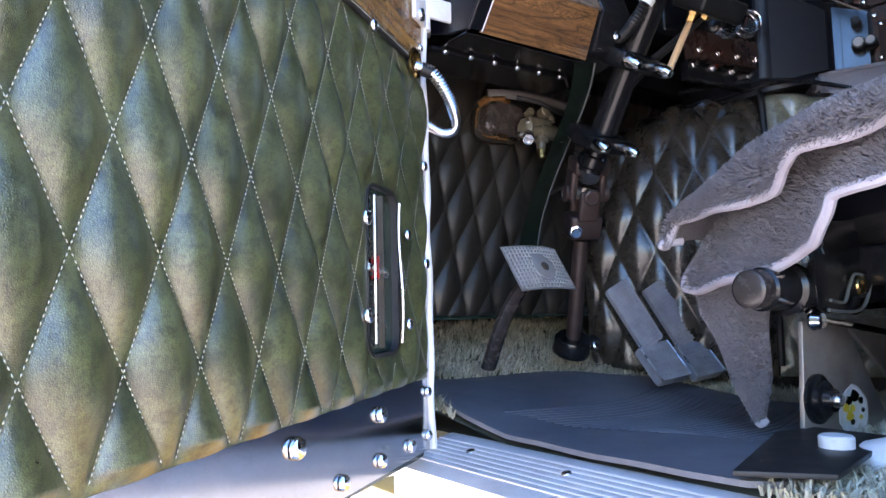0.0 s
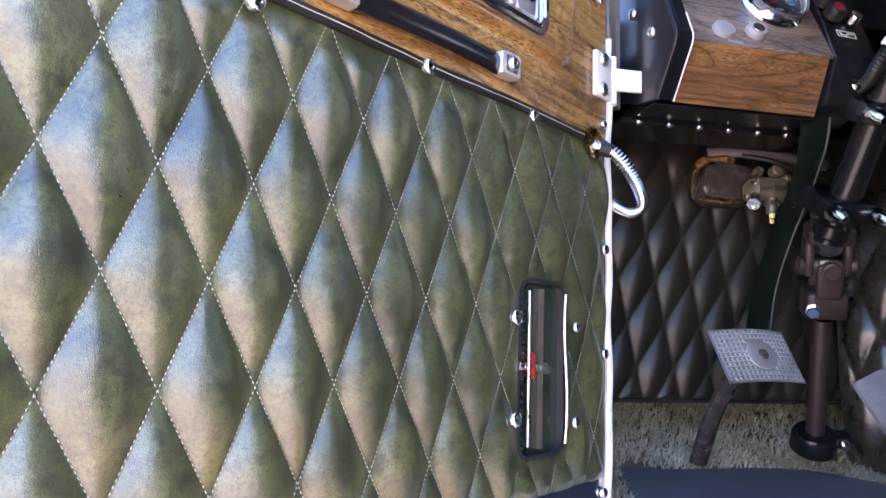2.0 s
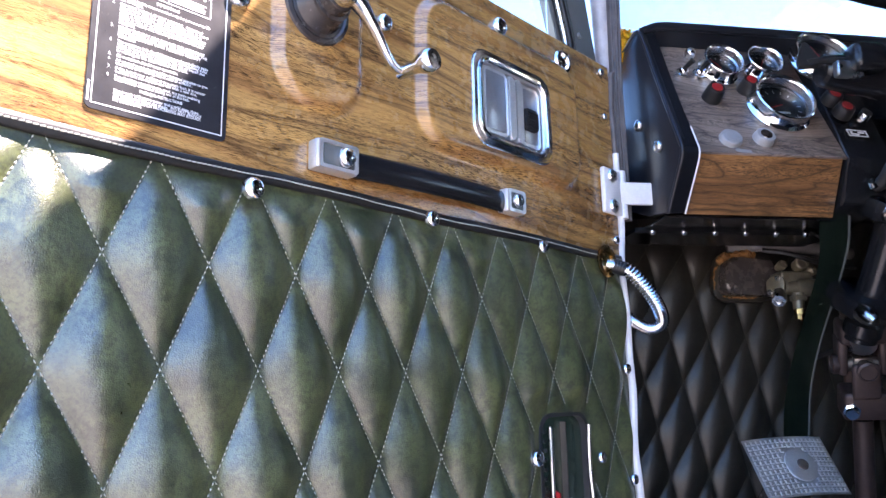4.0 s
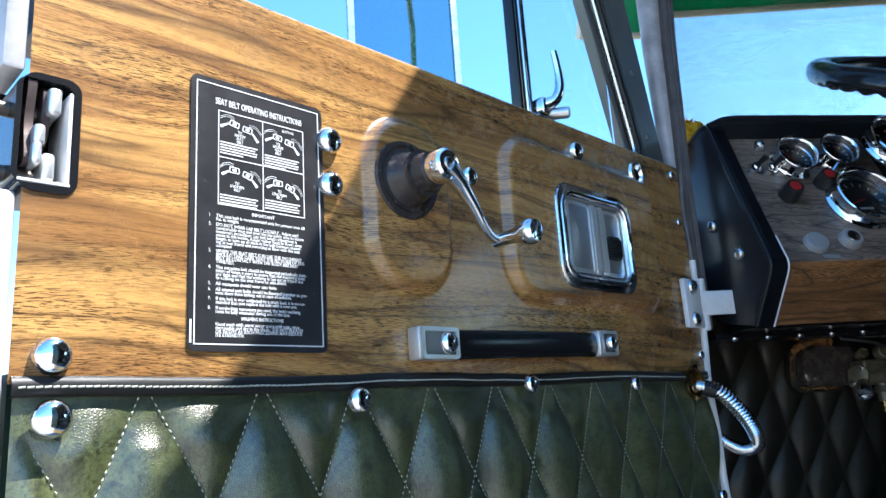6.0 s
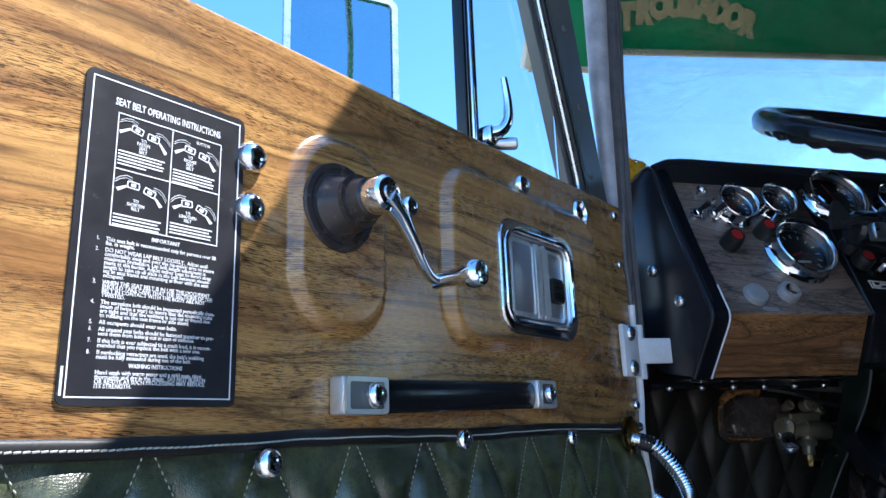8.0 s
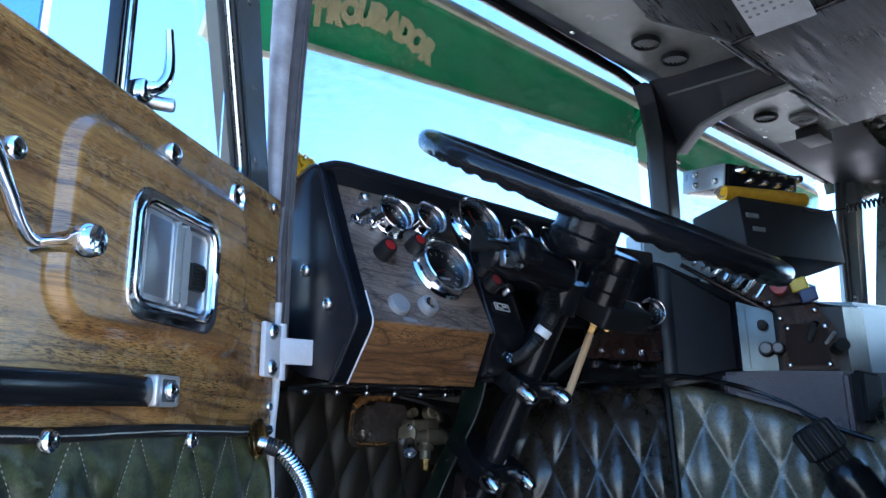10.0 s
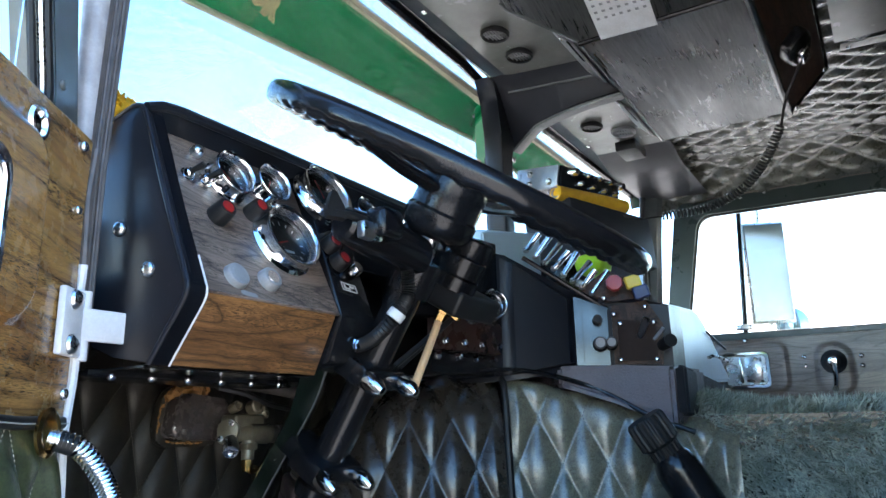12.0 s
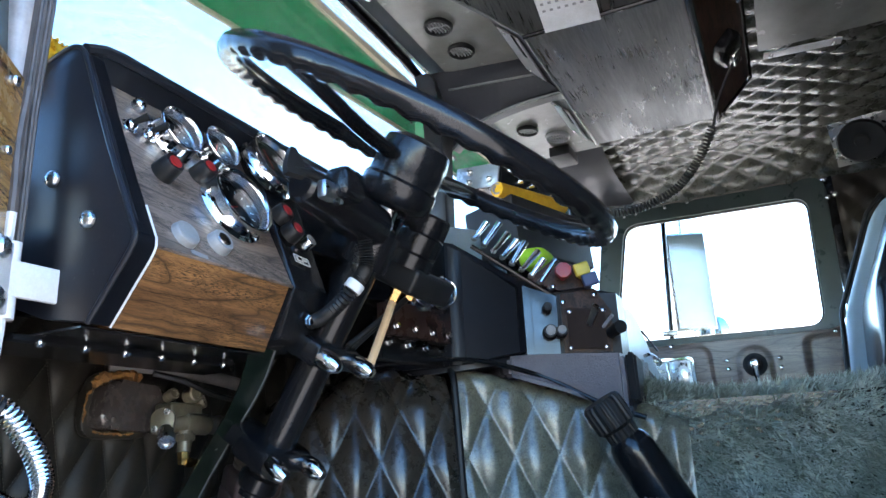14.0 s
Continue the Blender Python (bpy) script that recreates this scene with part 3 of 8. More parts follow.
sheet(lambda x, a: Vector((x, -0.0030 - 0.0050 * max(0.0, math.sin(a)) ** 0.6 + 0.0006 * noise.noise(Vector((x * 45, a, 2))), RAIL_Z - 0.0042 + 0.0054 * math.cos(a) + rail_wave(x))), _xs, [math.pi * k / 10 for k in range(11)], bm=_bm)
part("piping", _bm, RUBBER, door, "black vinyl piping")
_bm = bmesh.new()
for k in range(190):
    x = -DOOR_L + 0.005 + k * 0.00393
    zz = RAIL_Z - 0.0050 + rail_wave(x)
    tube(_bm, [(x, -0.0083, zz), (x + 0.0031, -0.0083, zz + 0.0003)], 0.0006, 5)
tagged(part("rail_thread", _bm, THREAD, door), kind="stuff")

# shell behind: lower skin, kick plate, window frame
_bm = bmesh.new()
box(_bm, (-DOOR_L / 2, 0.034, 1.545), (DOOR_L - 0.006, 0.058, 0.53))
box(_bm, (-DOOR_L / 2 + 0.02, 0.034, 1.937), (DOOR_L - 0.08, 0.058, 0.246))
part("door_shell", _bm, GREENP, door, "dark green painted steel shell")


_bm = bmesh.new()
_top = [(x, door_bottom(x) + 0.002) for x in steps(-DOOR_L, -0.002, 10)]
prism(_bm, [(-DOOR_L, 1.282), (-0.002, 1.290)] + _top[::-1], 0.0, 0.003, facing((0, 0, 0), IN))
part("kick_plate", _bm, KICK, door, "polished metal kick plate")
for bx, bz, br in ((-0.164, 1.356, 0.009), (-0.345, 1.352, 0.010), (-0.074, 1.306, 0.008), (-0.163, 1.306, 0.008), (-0.256, 1.303, 0.008), (-0.346, 1.300, 0.008), (-0.44, 1.297, 0.008), (-0.53, 1.343, 0.009), (-0.012, 1.365, 0.007), (-0.012, 1.309, 0.007)):
    bolt(door, facing((bx, -0.004, bz), IN), br, br * 0.9)

# bright screws on the panel
for bx, bz, br in ((-0.557, 1.977, 0.0098), (-0.557, 1.943, 0.0098), (-0.407, 1.978, 0.0088), (-0.237, 2.039, 0.0104), (-0.024, 2.054, 0.005), (-0.022, 1.992, 0.004), (-0.735, 1.818, 0.0095), (-0.735, 1.786, 0.0095),
                   (-0.541, 1.789, 0.0088), (-0.352, 1.797, 0.0080), (-0.179, 1.794, 0.0074), (-0.014, 1.826, 0.0055), (-0.012, 1.663, 0.0070), (-0.012, 1.532, 0.0070),
                   (-0.086, 1.563, 0.0070), (-0.086, 1.454, 0.0070), (-0.207, 1.570, 0.0085), (-0.206, 1.465, 0.0085)):
    low = bz < RAIL_Z
    bolt(door, facing((bx, -0.009 if low and bx < -0.02 else (-0.005 if low else -0.0045), bz), IN), br, br * 0.95)
# round key plug
_bm = bmesh.new()
lathe(_bm, [(0.0150, 0), (0.0156, 0.003), (0.0140, 0.006), (0.0105, 0.0062), (0.0090, 0.002), (0, 0.001)], facing((-0.118, -0.005, 2.036), IN), 28)
part("key_plug", _bm, CHROME, door, "chrome ring plug")

# map pocket
x0, z0, x1, z1 = POCKET
pocket = new("map_pocket")
pocket.parent = door
tagged(pocket, "recessed pocket with bright edges and a wing nut")
_lo, _li = round_rect(x0 - 0.004, z0 - 0.004, x1 + 0.004, z1 + 0.004, 0.02), round_rect(x0, z0, x1, z1, 0.018)
_bm = bmesh.new()
ring(_bm, _lo, _li, -0.05, 0.0035, facing((0, 0, 0), IN))
prism(_bm, _lo, -0.053, -0.049, facing((0, 0, 0), IN))
part("pocket_tray", _bm, plain("grey_black_pocket_lining", (0.020, 0.020, 0.022), (0.034, 0.033, 0.035), 0.30, 0, 22, 0.2, 400, 0.1), pocket, "grey-black lining")
_bm = bmesh.new()
tube(_bm, [(x0 + 0.012, -0.006, z) for z in steps(z0 + 0.012, z1 - 0.010, 10)], 0.0021, 8)
tube(_bm, smooth_path([(x1 - 0.001, -0.008 - 0.002 * math.sin(k), z0 + 0.01 + k * 0.028) for k in range(7)], 4), 0.0022, 8)
part("pocket_edge", _bm, STEEL, pocket, "bright metal edging")
_bm = bmesh.new()
for k in range(18):
    lathe(_bm, [(0.0026, 0), (0.0022, 0.0015), (0, 0.002)], facing((x0 - 0.001, -0.0065, z0 + 0.012 + k * 0.0095), IN), 8)
tagged(part("lacing", _bm, RUBBER, pocket), kind="stuff")
_bm = bmesh.new()
box(_bm, (x0 + 0.045, 0.018, (z0 + z1) / 2), (0.0015, 0.04, z1 - z0 - 0.012))
part("divider", _bm, DARKSTEEL, pocket)
_bm = bmesh.new()
rod(_bm, (x0 - 0.002, -0.003, 1.519), (x0 + 0.074, 0.010, 1.514), 0.0040)
lathe(_bm, [(0, 0), (0.0062, 0.002), (0.0072, 0.010), (0.0070, 0.024), (0.0050, 0.030), (0, 0.031)], along((x0 + 0.046, 0.005, 1.516), (x0 + 0.078, 0.011, 1.514)), 16)
part("threaded_rod", _bm, STEEL, pocket)
_bm = bmesh.new()
lathe(_bm, [(0, 0), (0.005, 0), (0.004, 0.007), (0, 0.007)], along((x0 + 0.018, -0.001, 1.519), (x0 + 0.03, 0.001, 1.5185)), 12)
for s in (1, -1):
    prism(_bm, [(-0.004, 0), (0.004, 0), (0.005, 0.012), (0.0, 0.015), (-0.005, 0.012)], -0.0015, 0.0015, along((x0 + 0.021, -0.001, 1.519), (x0 + 0.03, 0.001, 1.519)) @ Matrix.Translation((0, 0, 0.004)) @ Matrix.Rotation(radians(90 - 90 * s), 4, "Z"))
part("wing_nut", _bm, RED, pocket, "red wing nut")

# placard
placard = new("placard")
placard.parent = door
tagged(placard, "black seat belt instruction placard with white print")
PX0, PX1, PZ0, PZ1 = -0.6625, -0.5625, 1.8215, 2.0005
_bm = bmesh.new()
prism(_bm, round_rect(PX0, PZ0, PX1, PZ1, 0.005), 0.004, 0.0055, facing((0, 0, 0), IN))
part("plate", _bm, PLACARD, placard)
FACE = facing((0, -0.0056, 0), IN)


def line_frame(bm, a, b, c, d, w):
    ring(bm, [(a, b), (c, b), (c, d), (a, d)], [(a + w, b + w), (c - w, b + w), (c - w, d - w), (a + w, d - w)], 0, 0.0002, FACE)


_bm = bmesh.new()
line_frame(_bm, PX0 + 0.0035, PZ0 + 0.004, PX1 - 0.0035, PZ1 - 0.004, 0.0007)
BX0, BX1, BZ0, BZ1 = PX0 + 0.0185, PX1 - 0.0165, PZ1 - 0.086, PZ1 - 0.0215
line_frame(_bm, BX0, BZ0, BX1, BZ1, 0.0006)
BXM, BZM = (BX0 + BX1) / 2, (BZ0 + BZ1) / 2
box(_bm, (BXM, -0.0057, BZM), (0.0006, 0.0003, BZ1 - BZ0))
box(_bm, (BXM, -0.0057, BZM), (BX1 - BX0, 0.0003, 0.0006))
# small unreadable captions as bars
for cx, top in ((BX0 + 0.0015, BZM + 0.0105), (BXM + 0.0015, BZM + 0.0082), (BX0 + 0.0015, BZ0 + 0.0068), (BXM + 0.0015, BZ0 + 0.0085)):
    for k in range(5 if top > BZM else 4):
        w = (0.0285, 0.0265, 0.028, 0.0275, 0.017)[k] * 0.95
        box(_bm, (cx + w / 2, -0.0057, top - k * 0.00185), (w, 0.0003, 0.0008))
box(_bm, (PX0 + 0.0016, -0.0057, PZ0 + 0.012), (0.0012, 0.0003, 0.014))
part("border", _bm, INK, placard)
# buckle and strap drawings as plain shapes
_bm = bmesh.new()
for cx, cz, k in ((BX0 + 0.016, BZ1 - 0.008, 0), (BXM + 0.016, BZ1 - 0.010, 1), (BX0 + 0.016, BZM - 0.008, 2), (BXM + 0.016, BZM - 0.011, 3)):
    for j, (ox, oz, turn) in enumerate(((-0.0045, 0.0005, -14 + 6 * k), (0.0050, -0.0015, -8 - 5 * k))):
        m = FACE @ Matrix.Translation((cx + ox, cz + oz, 0)) @ Matrix.Rotation(radians(turn), 4, "Z")
        ring(_bm, round_rect(-0.0036, -0.0021, 0.0036, 0.0021, 0.0008), round_rect(-0.0030, -0.0015, 0.0030, 0.0015, 0.0006), 0, 0.0002, m)
        prism(_bm, round_rect(-0.0014, -0.0009, 0.0014, 0.0009, 0.0004), 0, 0.0002, m)
        e = -1 if j == 0 else 1
        prism(_bm, [(e * 0.0042, -0.0008), (e * 0.0095, -0.0052 + 0.0008 * k), (e * 0.0082, -0.0068 + 0.0008 * k), (e * 0.0036, -0.0018)][::e], 0, 0.0002, m)
        for w_ in (0.0016, 0.0030):
            tube(_bm, [m @ Vector((e * x, z + w_, 0.0002)) for x, z in ((0.0008, 0.0010), (0.0044, 0.0016), (0.0078, 0.0002), (0.0104, -0.0022))], 0.00022, 5)
part("belt_drawing", _bm, INK, placard)


def print_line(text, x, z, size, align="LEFT", squeeze=0.8):
    return lettering("print", text, size, FACE @ Matrix.Translation((x, z, 0)), INK, placard, align, squeeze, 0.0001, 0.010)


print_line("SEAT BELT OPERATING INSTRUCTIONS", (PX0 + PX1) / 2 - 0.0005, PZ1 - 0.0175, 0.0062, "CENTER", 0.60)
for word, x, z in (("TO", BX0 + 0.0155, BZ1 - 0.0135), ("FASTEN", BX0 + 0.0155, BZ1 - 0.0158), ("SEAT", BX0 + 0.0155, BZ1 - 0.0181), ("BELT", BX0 + 0.0155, BZ1 - 0.0204), ("BUTTON", BXM + 0.020, BZ1 - 0.0045), ("TO", BXM + 0.012, BZ1 - 0.0150), ("RELEASE", BXM + 0.012, BZ1 - 0.0173), ("SEAT", BXM + 0.012, BZ1 - 0.0196), ("BELT", BXM + 0.012, BZ1 - 0.0219),
                   ("TO", BX0 + 0.0135, BZM - 0.0170), ("SHORTEN", BX0 + 0.0135, BZM - 0.0193), ("BELT", BX0 + 0.0135, BZM - 0.0216), ("TO", BXM + 0.0125, BZM - 0.0170), ("LENGTHEN", BXM + 0.0125, BZM - 0.0193), ("BELT", BXM + 0.0125, BZM - 0.0216)):
    print_line(word, x, z, 0.0026, "CENTER", 0.85)
print_line("IMPORTANT", (PX0 + PX1) / 2 + 0.001, PZ1 - 0.0905, 0.0032, "CENTER", 0.95)
TEXT = (("1.", "This seat belt is recommended only for persons over 50\nlbs. in weight."),
        ("2.", "DO NOT WEAR LAP BELT LOOSELY.  Adjust until\ncomfortably snug and over the hip-pelvic area to insure\nmaximum protection. Lap belt length adjustment is\nmade at the buckle. Adjust tether (seat to floor) strap\nlength to take up all slack in the belt between mount-\ning at seat frame and mounting at floor with the seat\noccupied."),
        ("3.", "WHEN THE SEAT BELT IS IN USE THE OCCUPANT\nSHOULD TAKE CARE THAT THE SECTIONS OF THE\nBELT IN CONTACT WITH THE BODY ARE NOT\nTWISTED."),
        ("4.", "The complete belt should be inspected periodically (min-\nimum of twice a year) to insure that the mounting bolts\nare tight and that the webbing is not cut or frayed due\nto rubbing on the seat frame or side shield."),
        ("5.", "All occupants should wear seat belts."),
        ("6.", "All unused seat belts should be fastened together to pre-\nvent them from lashing out in case of collision."),
        ("7.", "If this belt is ever subjected to a crash load, it is recom-\nmended that you replace the belt with a new one."),
        ("8.", "If nonlocking retractors are used, the belt's webbing\nmust be fully extended during use of the belt."))
_z = PZ1 - 0.0945
for num, body in TEXT:
    print_line(num, PX0 + 0.0125, _z, 0.0030)
    for row in body.split("\n"):
        wide = 0.91 if row[3:8].isupper() else 0.93
        print_line(row, PX0 + 0.0175, _z, 0.0031, squeeze=wide)
        _z -= 0.00226
    _z -= 0.0013
print_line("WASHING INSTRUCTIONS", (PX0 + PX1) / 2, _z - 0.0004, 0.0032, "CENTER", 0.8)
_z -= 0.0042
for row in ("Hand wash with warm water and a mild soap, rinse", "thoroughly and dry in the shade.  DO NOT BLEACH", "OR RE-DYE AS SUCH PROCESSING MAY REDUCE", "ITS STRENGTH."):
    print_line(row, PX0 + 0.0175, _z, 0.0031, squeeze=0.92 if row[:3].isupper() else 0.93)
    _z -= 0.00226

# window crank
crank = new("window_crank")
crank.parent = door
tagged(crank, "chrome window crank on a round black plate")
CX, CZ = -0.487, 1.958
_bm = bmesh.new()
lathe(_bm, [(0, 0), (0.0315, 0), (0.0325, 0.002), (0.0315, 0.0045), (0.0280, 0.0056), (0.0262, 0.0046), (0.0235, 0.0056), (0.0214, 0.010), (0.0180, 0.020), (0.0188, 0.0206), (0.0188, 0.0238), (0.0158, 0.0246), (0.0142, 0.034), (0, 0.034)], facing((CX, -0.010, CZ), IN), 40)
part("escutcheon", _bm, AGED, crank, "black plastic escutcheon")
_bm = bmesh.new()
lathe(_bm, [(0.0118, 0.0), (0.0130, 0.004), (0.0132, 0.012), (0.0124, 0.0165), (0.0102, 0.0185), (0.0088, 0.0175), (0.0070, 0.0180), (0, 0.0185)], facing((CX, -0.042, CZ), IN), 32)
_p = smooth_path([(CX + 0.003, -0.0535, CZ - 0.002), (CX + 0.016, -0.0540, CZ - 0.012), (CX + 0.032, -0.0520, CZ - 0.027), (CX + 0.047, -0.0480, CZ - 0.0405), (CX + 0.058, -0.0460, CZ - 0.0470), (CX + 0.068, -0.0480, CZ - 0.0485)], 8)
tube(_bm, _p, [0.0052 + 0.0066 * max(0.0, 1 - k / (len(_p) * 0.42)) ** 1.5 for k in range(len(_p))], 14, flat=0.72)
part("arm", _bm, CHROME, crank)
_bm = bmesh.new()
lathe(_bm, [(0, 0), (0.0064, 0), (0.0056, 0.006), (0.0060, 0.016), (0.0068, 0.022), (0.0092, 0.027), (0.0104, 0.031), (0.0104, 0.036), (0.0088, 0.040), (0, 0.041)], along((CX + 0.066, -0.043, CZ - 0.048), (CX + 0.069, -0.085, CZ - 0.0475)), 28)
part("knob", _bm, CHROME, crank)
bolt(crank, facing((CX, -0.0602, CZ), IN), 0.0048, 0.002, STEEL)

DULLSTEEL = plain("dull_brushed_steel", (0.46, 0.47, 0.49), (0.38, 0.39, 0.41), 0.34, 0.8, 24, 0.08, 500, 0.08)
# inside door handle: bezel, tray, paddle, lock slide
handle = new("door_handle")
handle.parent = door
tagged(handle, "chrome recessed paddle door handle with black lock slide")
hx0, hz0, hx1, hz1 = PAD
_o, _i = round_rect(hx0 - 0.006, hz0 - 0.006, hx1 + 0.006, hz1 + 0.006, 0.021), round_rect(hx0 + 0.007, hz0 + 0.007, hx1 - 0.007, hz1 - 0.007, 0.011)
_bm = bmesh.new()
M = facing((0, -0.0125, 0), IN)
ring(_bm, _o, _i, -0.004, 0.0045, M)
bmesh.ops.bevel(_bm, geom=list(_bm.edges), offset=0.0018, segments=2, affect="EDGES")
part("bezel", _bm, CHROME, handle)
_bm = bmesh.new()
ring(_bm, round_rect(hx0 + 0.004, hz0 + 0.004, hx1 - 0.004, hz1 - 0.004, 0.011), round_rect(hx0 + 0.009, hz0 + 0.009, hx1 - 0.009, hz1 - 0.009, 0.008), -0.024, 0.001, M)
prism(_bm, round_rect(hx0 + 0.004, hz0 + 0.004, hx1 - 0.004, hz1 - 0.004, 0.011), -0.026, -0.022, M)
part("tray", _bm, SATIN, handle)
_bm = bmesh.new()
prism(_bm, round_rect(hx0 + 0.011, hz0 + 0.011, hx0 + 0.052, hz1 - 0.011, 0.005), -0.014, 0.0025, M, 0.002)
part("paddle", _bm, SATIN, handle)
_bm = bmesh.new()
prism(_bm, round_rect(hx0 + 0.0150, hz0 + 0.0155, hx0 + 0.0475, hz1 - 0.0155, 0.003), -0.002, 0.0032, M, 0.0006)
part("paddle_face", _bm, DULLSTEEL, handle, "dull brushed paddle face")
for px, pw, ph in ((0.0535, 0.010, 0.0045), (0.0665, 0.011, 0.0040)):
    _bm = bmesh.new()
    prism(_bm, round_rect(hx0 + px, hz0 + 0.011, hx0 + px + pw, hz1 - 0.011, 0.0045), -0.022, ph, M, 0.003, 3)
    part("rib", _bm, SATIN, handle)
_bm = bmesh.new()
prism(_bm, round_rect(hx0 + 0.079, hz0 + 0.012, hx1 - 0.011, hz1 - 0.012, 0.005), -0.022, -0.0005, M, 0.002)
part("lock_plate", _bm, SATIN, handle)
_bm = bmesh.new()
prism(_bm, round_rect(hx0 + 0.0815, hz0 + 0.016, hx1 - 0.0165, hz1 - 0.016, 0.004), -0.006, 0.0002, M, 0.0006)
part("lock_face", _bm, DULLSTEEL, handle, "dull brushed plate face")
_bm = bmesh.new()
prism(_bm, round_rect(hx0 + 0.0795, hz0 + 0.030, hx0 + 0.102, hz0 + 0.054, 0.003), -0.006, 0.0060, M, 0.0015)
for k in range(6):
    box(_bm, (hx0 + 0.0908, -0.0190, hz0 + 0.0342 + k * 0.0031), (0.017, 0.003, 0.0014))
part("lock_slide", _bm, RUBBER, handle, "black ribbed lock slide")
# raised inner bead of the bezel
_bm = bmesh.new()
tube(_bm, [M @ Vector((x, z, 0.004)) for x, z in round_rect(hx0 + 0.004, hz0 + 0.004, hx1 - 0.004, hz1 - 0.004, 0.017)], 0.0028, 8, True)
part("bezel_bead", _bm, CHROME, handle)

# grab handle
grab = new("grab_handle")
grab.parent = door
tagged(grab, "black strap grab handle with chrome ends")
_bm = bmesh.new()
_p = smooth_path([(-0.452, -0.010, 1.829), (-0.42, -0.017, 1.8295), (-0.35, -0.021, 1.831), (-0.285, -0.017, 1.8325), (-0.247, -0.010, 1.833)], 6)
tube(_bm, _p, 0.0118, 14, flat=1.0)
bmesh.ops.scale(_bm, vec=(1, 0.45, 1), space=Matrix.Translation((0, 0.010, 0)), verts=_bm.verts)
part("strap", _bm, BLACK, grab, "black plastic strap")
for gx, gz, gw in ((-0.468, 1.829, 0.042), (-0.234, 1.834, 0.030)):
    _bm = bmesh.new()
    box(_bm, (gx, -0.0115, gz), (gw, 0.014, 0.0255), I4, 0.0022)
    ring(_bm, round_rect(gx - gw / 2 + 0.001, gz - 0.0122, gx + gw / 2 - 0.001, gz + 0.0122, 0.003), round_rect(gx - gw / 2 + 0.0045, gz - 0.0090, gx + gw / 2 - 0.0045, gz + 0.0090, 0.002), 0.0180, 0.0205, facing((0, 0, 0), IN))
    part("end_block", _bm, SATIN, grab, "chrome end block")
    _bm = bmesh.new()
    box(_bm, (gx, -0.0187, gz), (gw - 0.008, 0.0012, 0.0185), I4)
    part("inset", _bm, GREYP, grab, "dull grey inset")
    bolt(grab, facing((gx + (0.006 if gw > 0.035 else -0.001), -0.020, gz), IN), 0.0083 if gw > 0.035 else 0.0072, 0.008)

# latch in its recess
latch = new("door_latch")
latch.parent = door
tagged(latch, "steel rotary latch in an open recess")
_bm = bmesh.new()
ring(_bm, round_rect(-0.757, 1.905, -0.727, 1.973, 0.008), round_rect(-0.760, 1.909, -0.731, 1.969, 0.006), -0.035, 0.0055, facing((0, 0, 0), IN))
box(_bm, (-0.742, 0.036, 1.939), (0.034, 0.003, 0.068))
part("recess_box", _bm, BLACK, latch)
_bm = bmesh.new()
for xx, poly in ((-0.752, [(-0.016, 0.030), (0.004, 0.032), (0.016, 0.022), (0.018, 0.004), (0.006, -0.010), (-0.004, -0.022), (-0.016, -0.020), (-0.010, 0.004)]),
                 (-0.744, [(-0.014, 0.026), (0.012, 0.027), (0.021, 0.016), (0.014, 0.0), (0.002, -0.008), (-0.010, -0.004)])):
    prism(_bm, [(a, b) for a, b in rounded(poly, 0.007, 3)], -0.0022, 0.0022, facing((xx, 0.010, 1.941), (1, 0, 0)))
part("rotor", _bm, RUST, latch, "brown steel catch plate")
_bm = bmesh.new()
for bx, by, bz, sx, sz in ((-0.741, 0.000, 1.9575, 0.007, 0.016), (-0.748, -0.001, 1.9365, 0.006, 0.012), (-0.749, -0.002, 1.9255, 0.005, 0.013), (-0.742, 0.003, 1.9200, 0.007, 0.016)):
    box(_bm, (bx, by, bz), (sx, 0.016, sz), I4, 0.0024, 3)
part("catch", _bm, SATIN, latch, "bright worn catch blocks")
_bm = bmesh.new()
for bz, rr in ((1.954, 0.0095), (1.917, 0.0080)):
    lathe(_bm, [(0, 0), (rr, 0), (rr, 0.003), (rr * 0.7, 0.006), (0, 0.007)], facing((-0.7675, 0.010, bz), (-1, 0, 0)), 20)
    rod(_bm, (-0.766, 0.010, bz), (-0.738, 0.012, bz), 0.0045)
part("pivot", _bm, DARKSTEEL, latch)
_bm = bmesh.new()
box(_bm, (-0.7325, 0.012, 1.938), (0.0022, 0.036, 0.054), I4, 0.0008)
box(_bm, (-0.744, 0.012, 1.9105), (0.026, 0.036, 0.0018), I4, 0.0006)
part("recess_lip", _bm, WHITE, latch, "white painted recess wall")
# latch-side edge of the door
_bm = bmesh.new()
for a, b in ((1.285, 1.905), (1.973, 2.07)):
    box(_bm, (-0.7615, 0.028, (a + b) / 2), (0.012, 0.062, b - a), I4, 0.003)
part("edge_strip", _bm, PILLAR, door, "weathered pale door edge")

# window frame: raked front edge, vent bar, glass
win = new("window_frame")
win.parent = door
tagged(win, "grey-green window frame with bright channel")
TOPZ = 2.475
_in = rounded([(-0.066, SILL_Z + 0.001), (-0.72, SILL_Z + 0.001), (-0.738, TOPZ), (-0.190, TOPZ)], 0.030, 6)
_out = [(-0.004, SILL_Z - 0.004), (-0.752, SILL_Z - 0.004), (-0.772, TOPZ + 0.06), (-0.108, TOPZ + 0.06)]


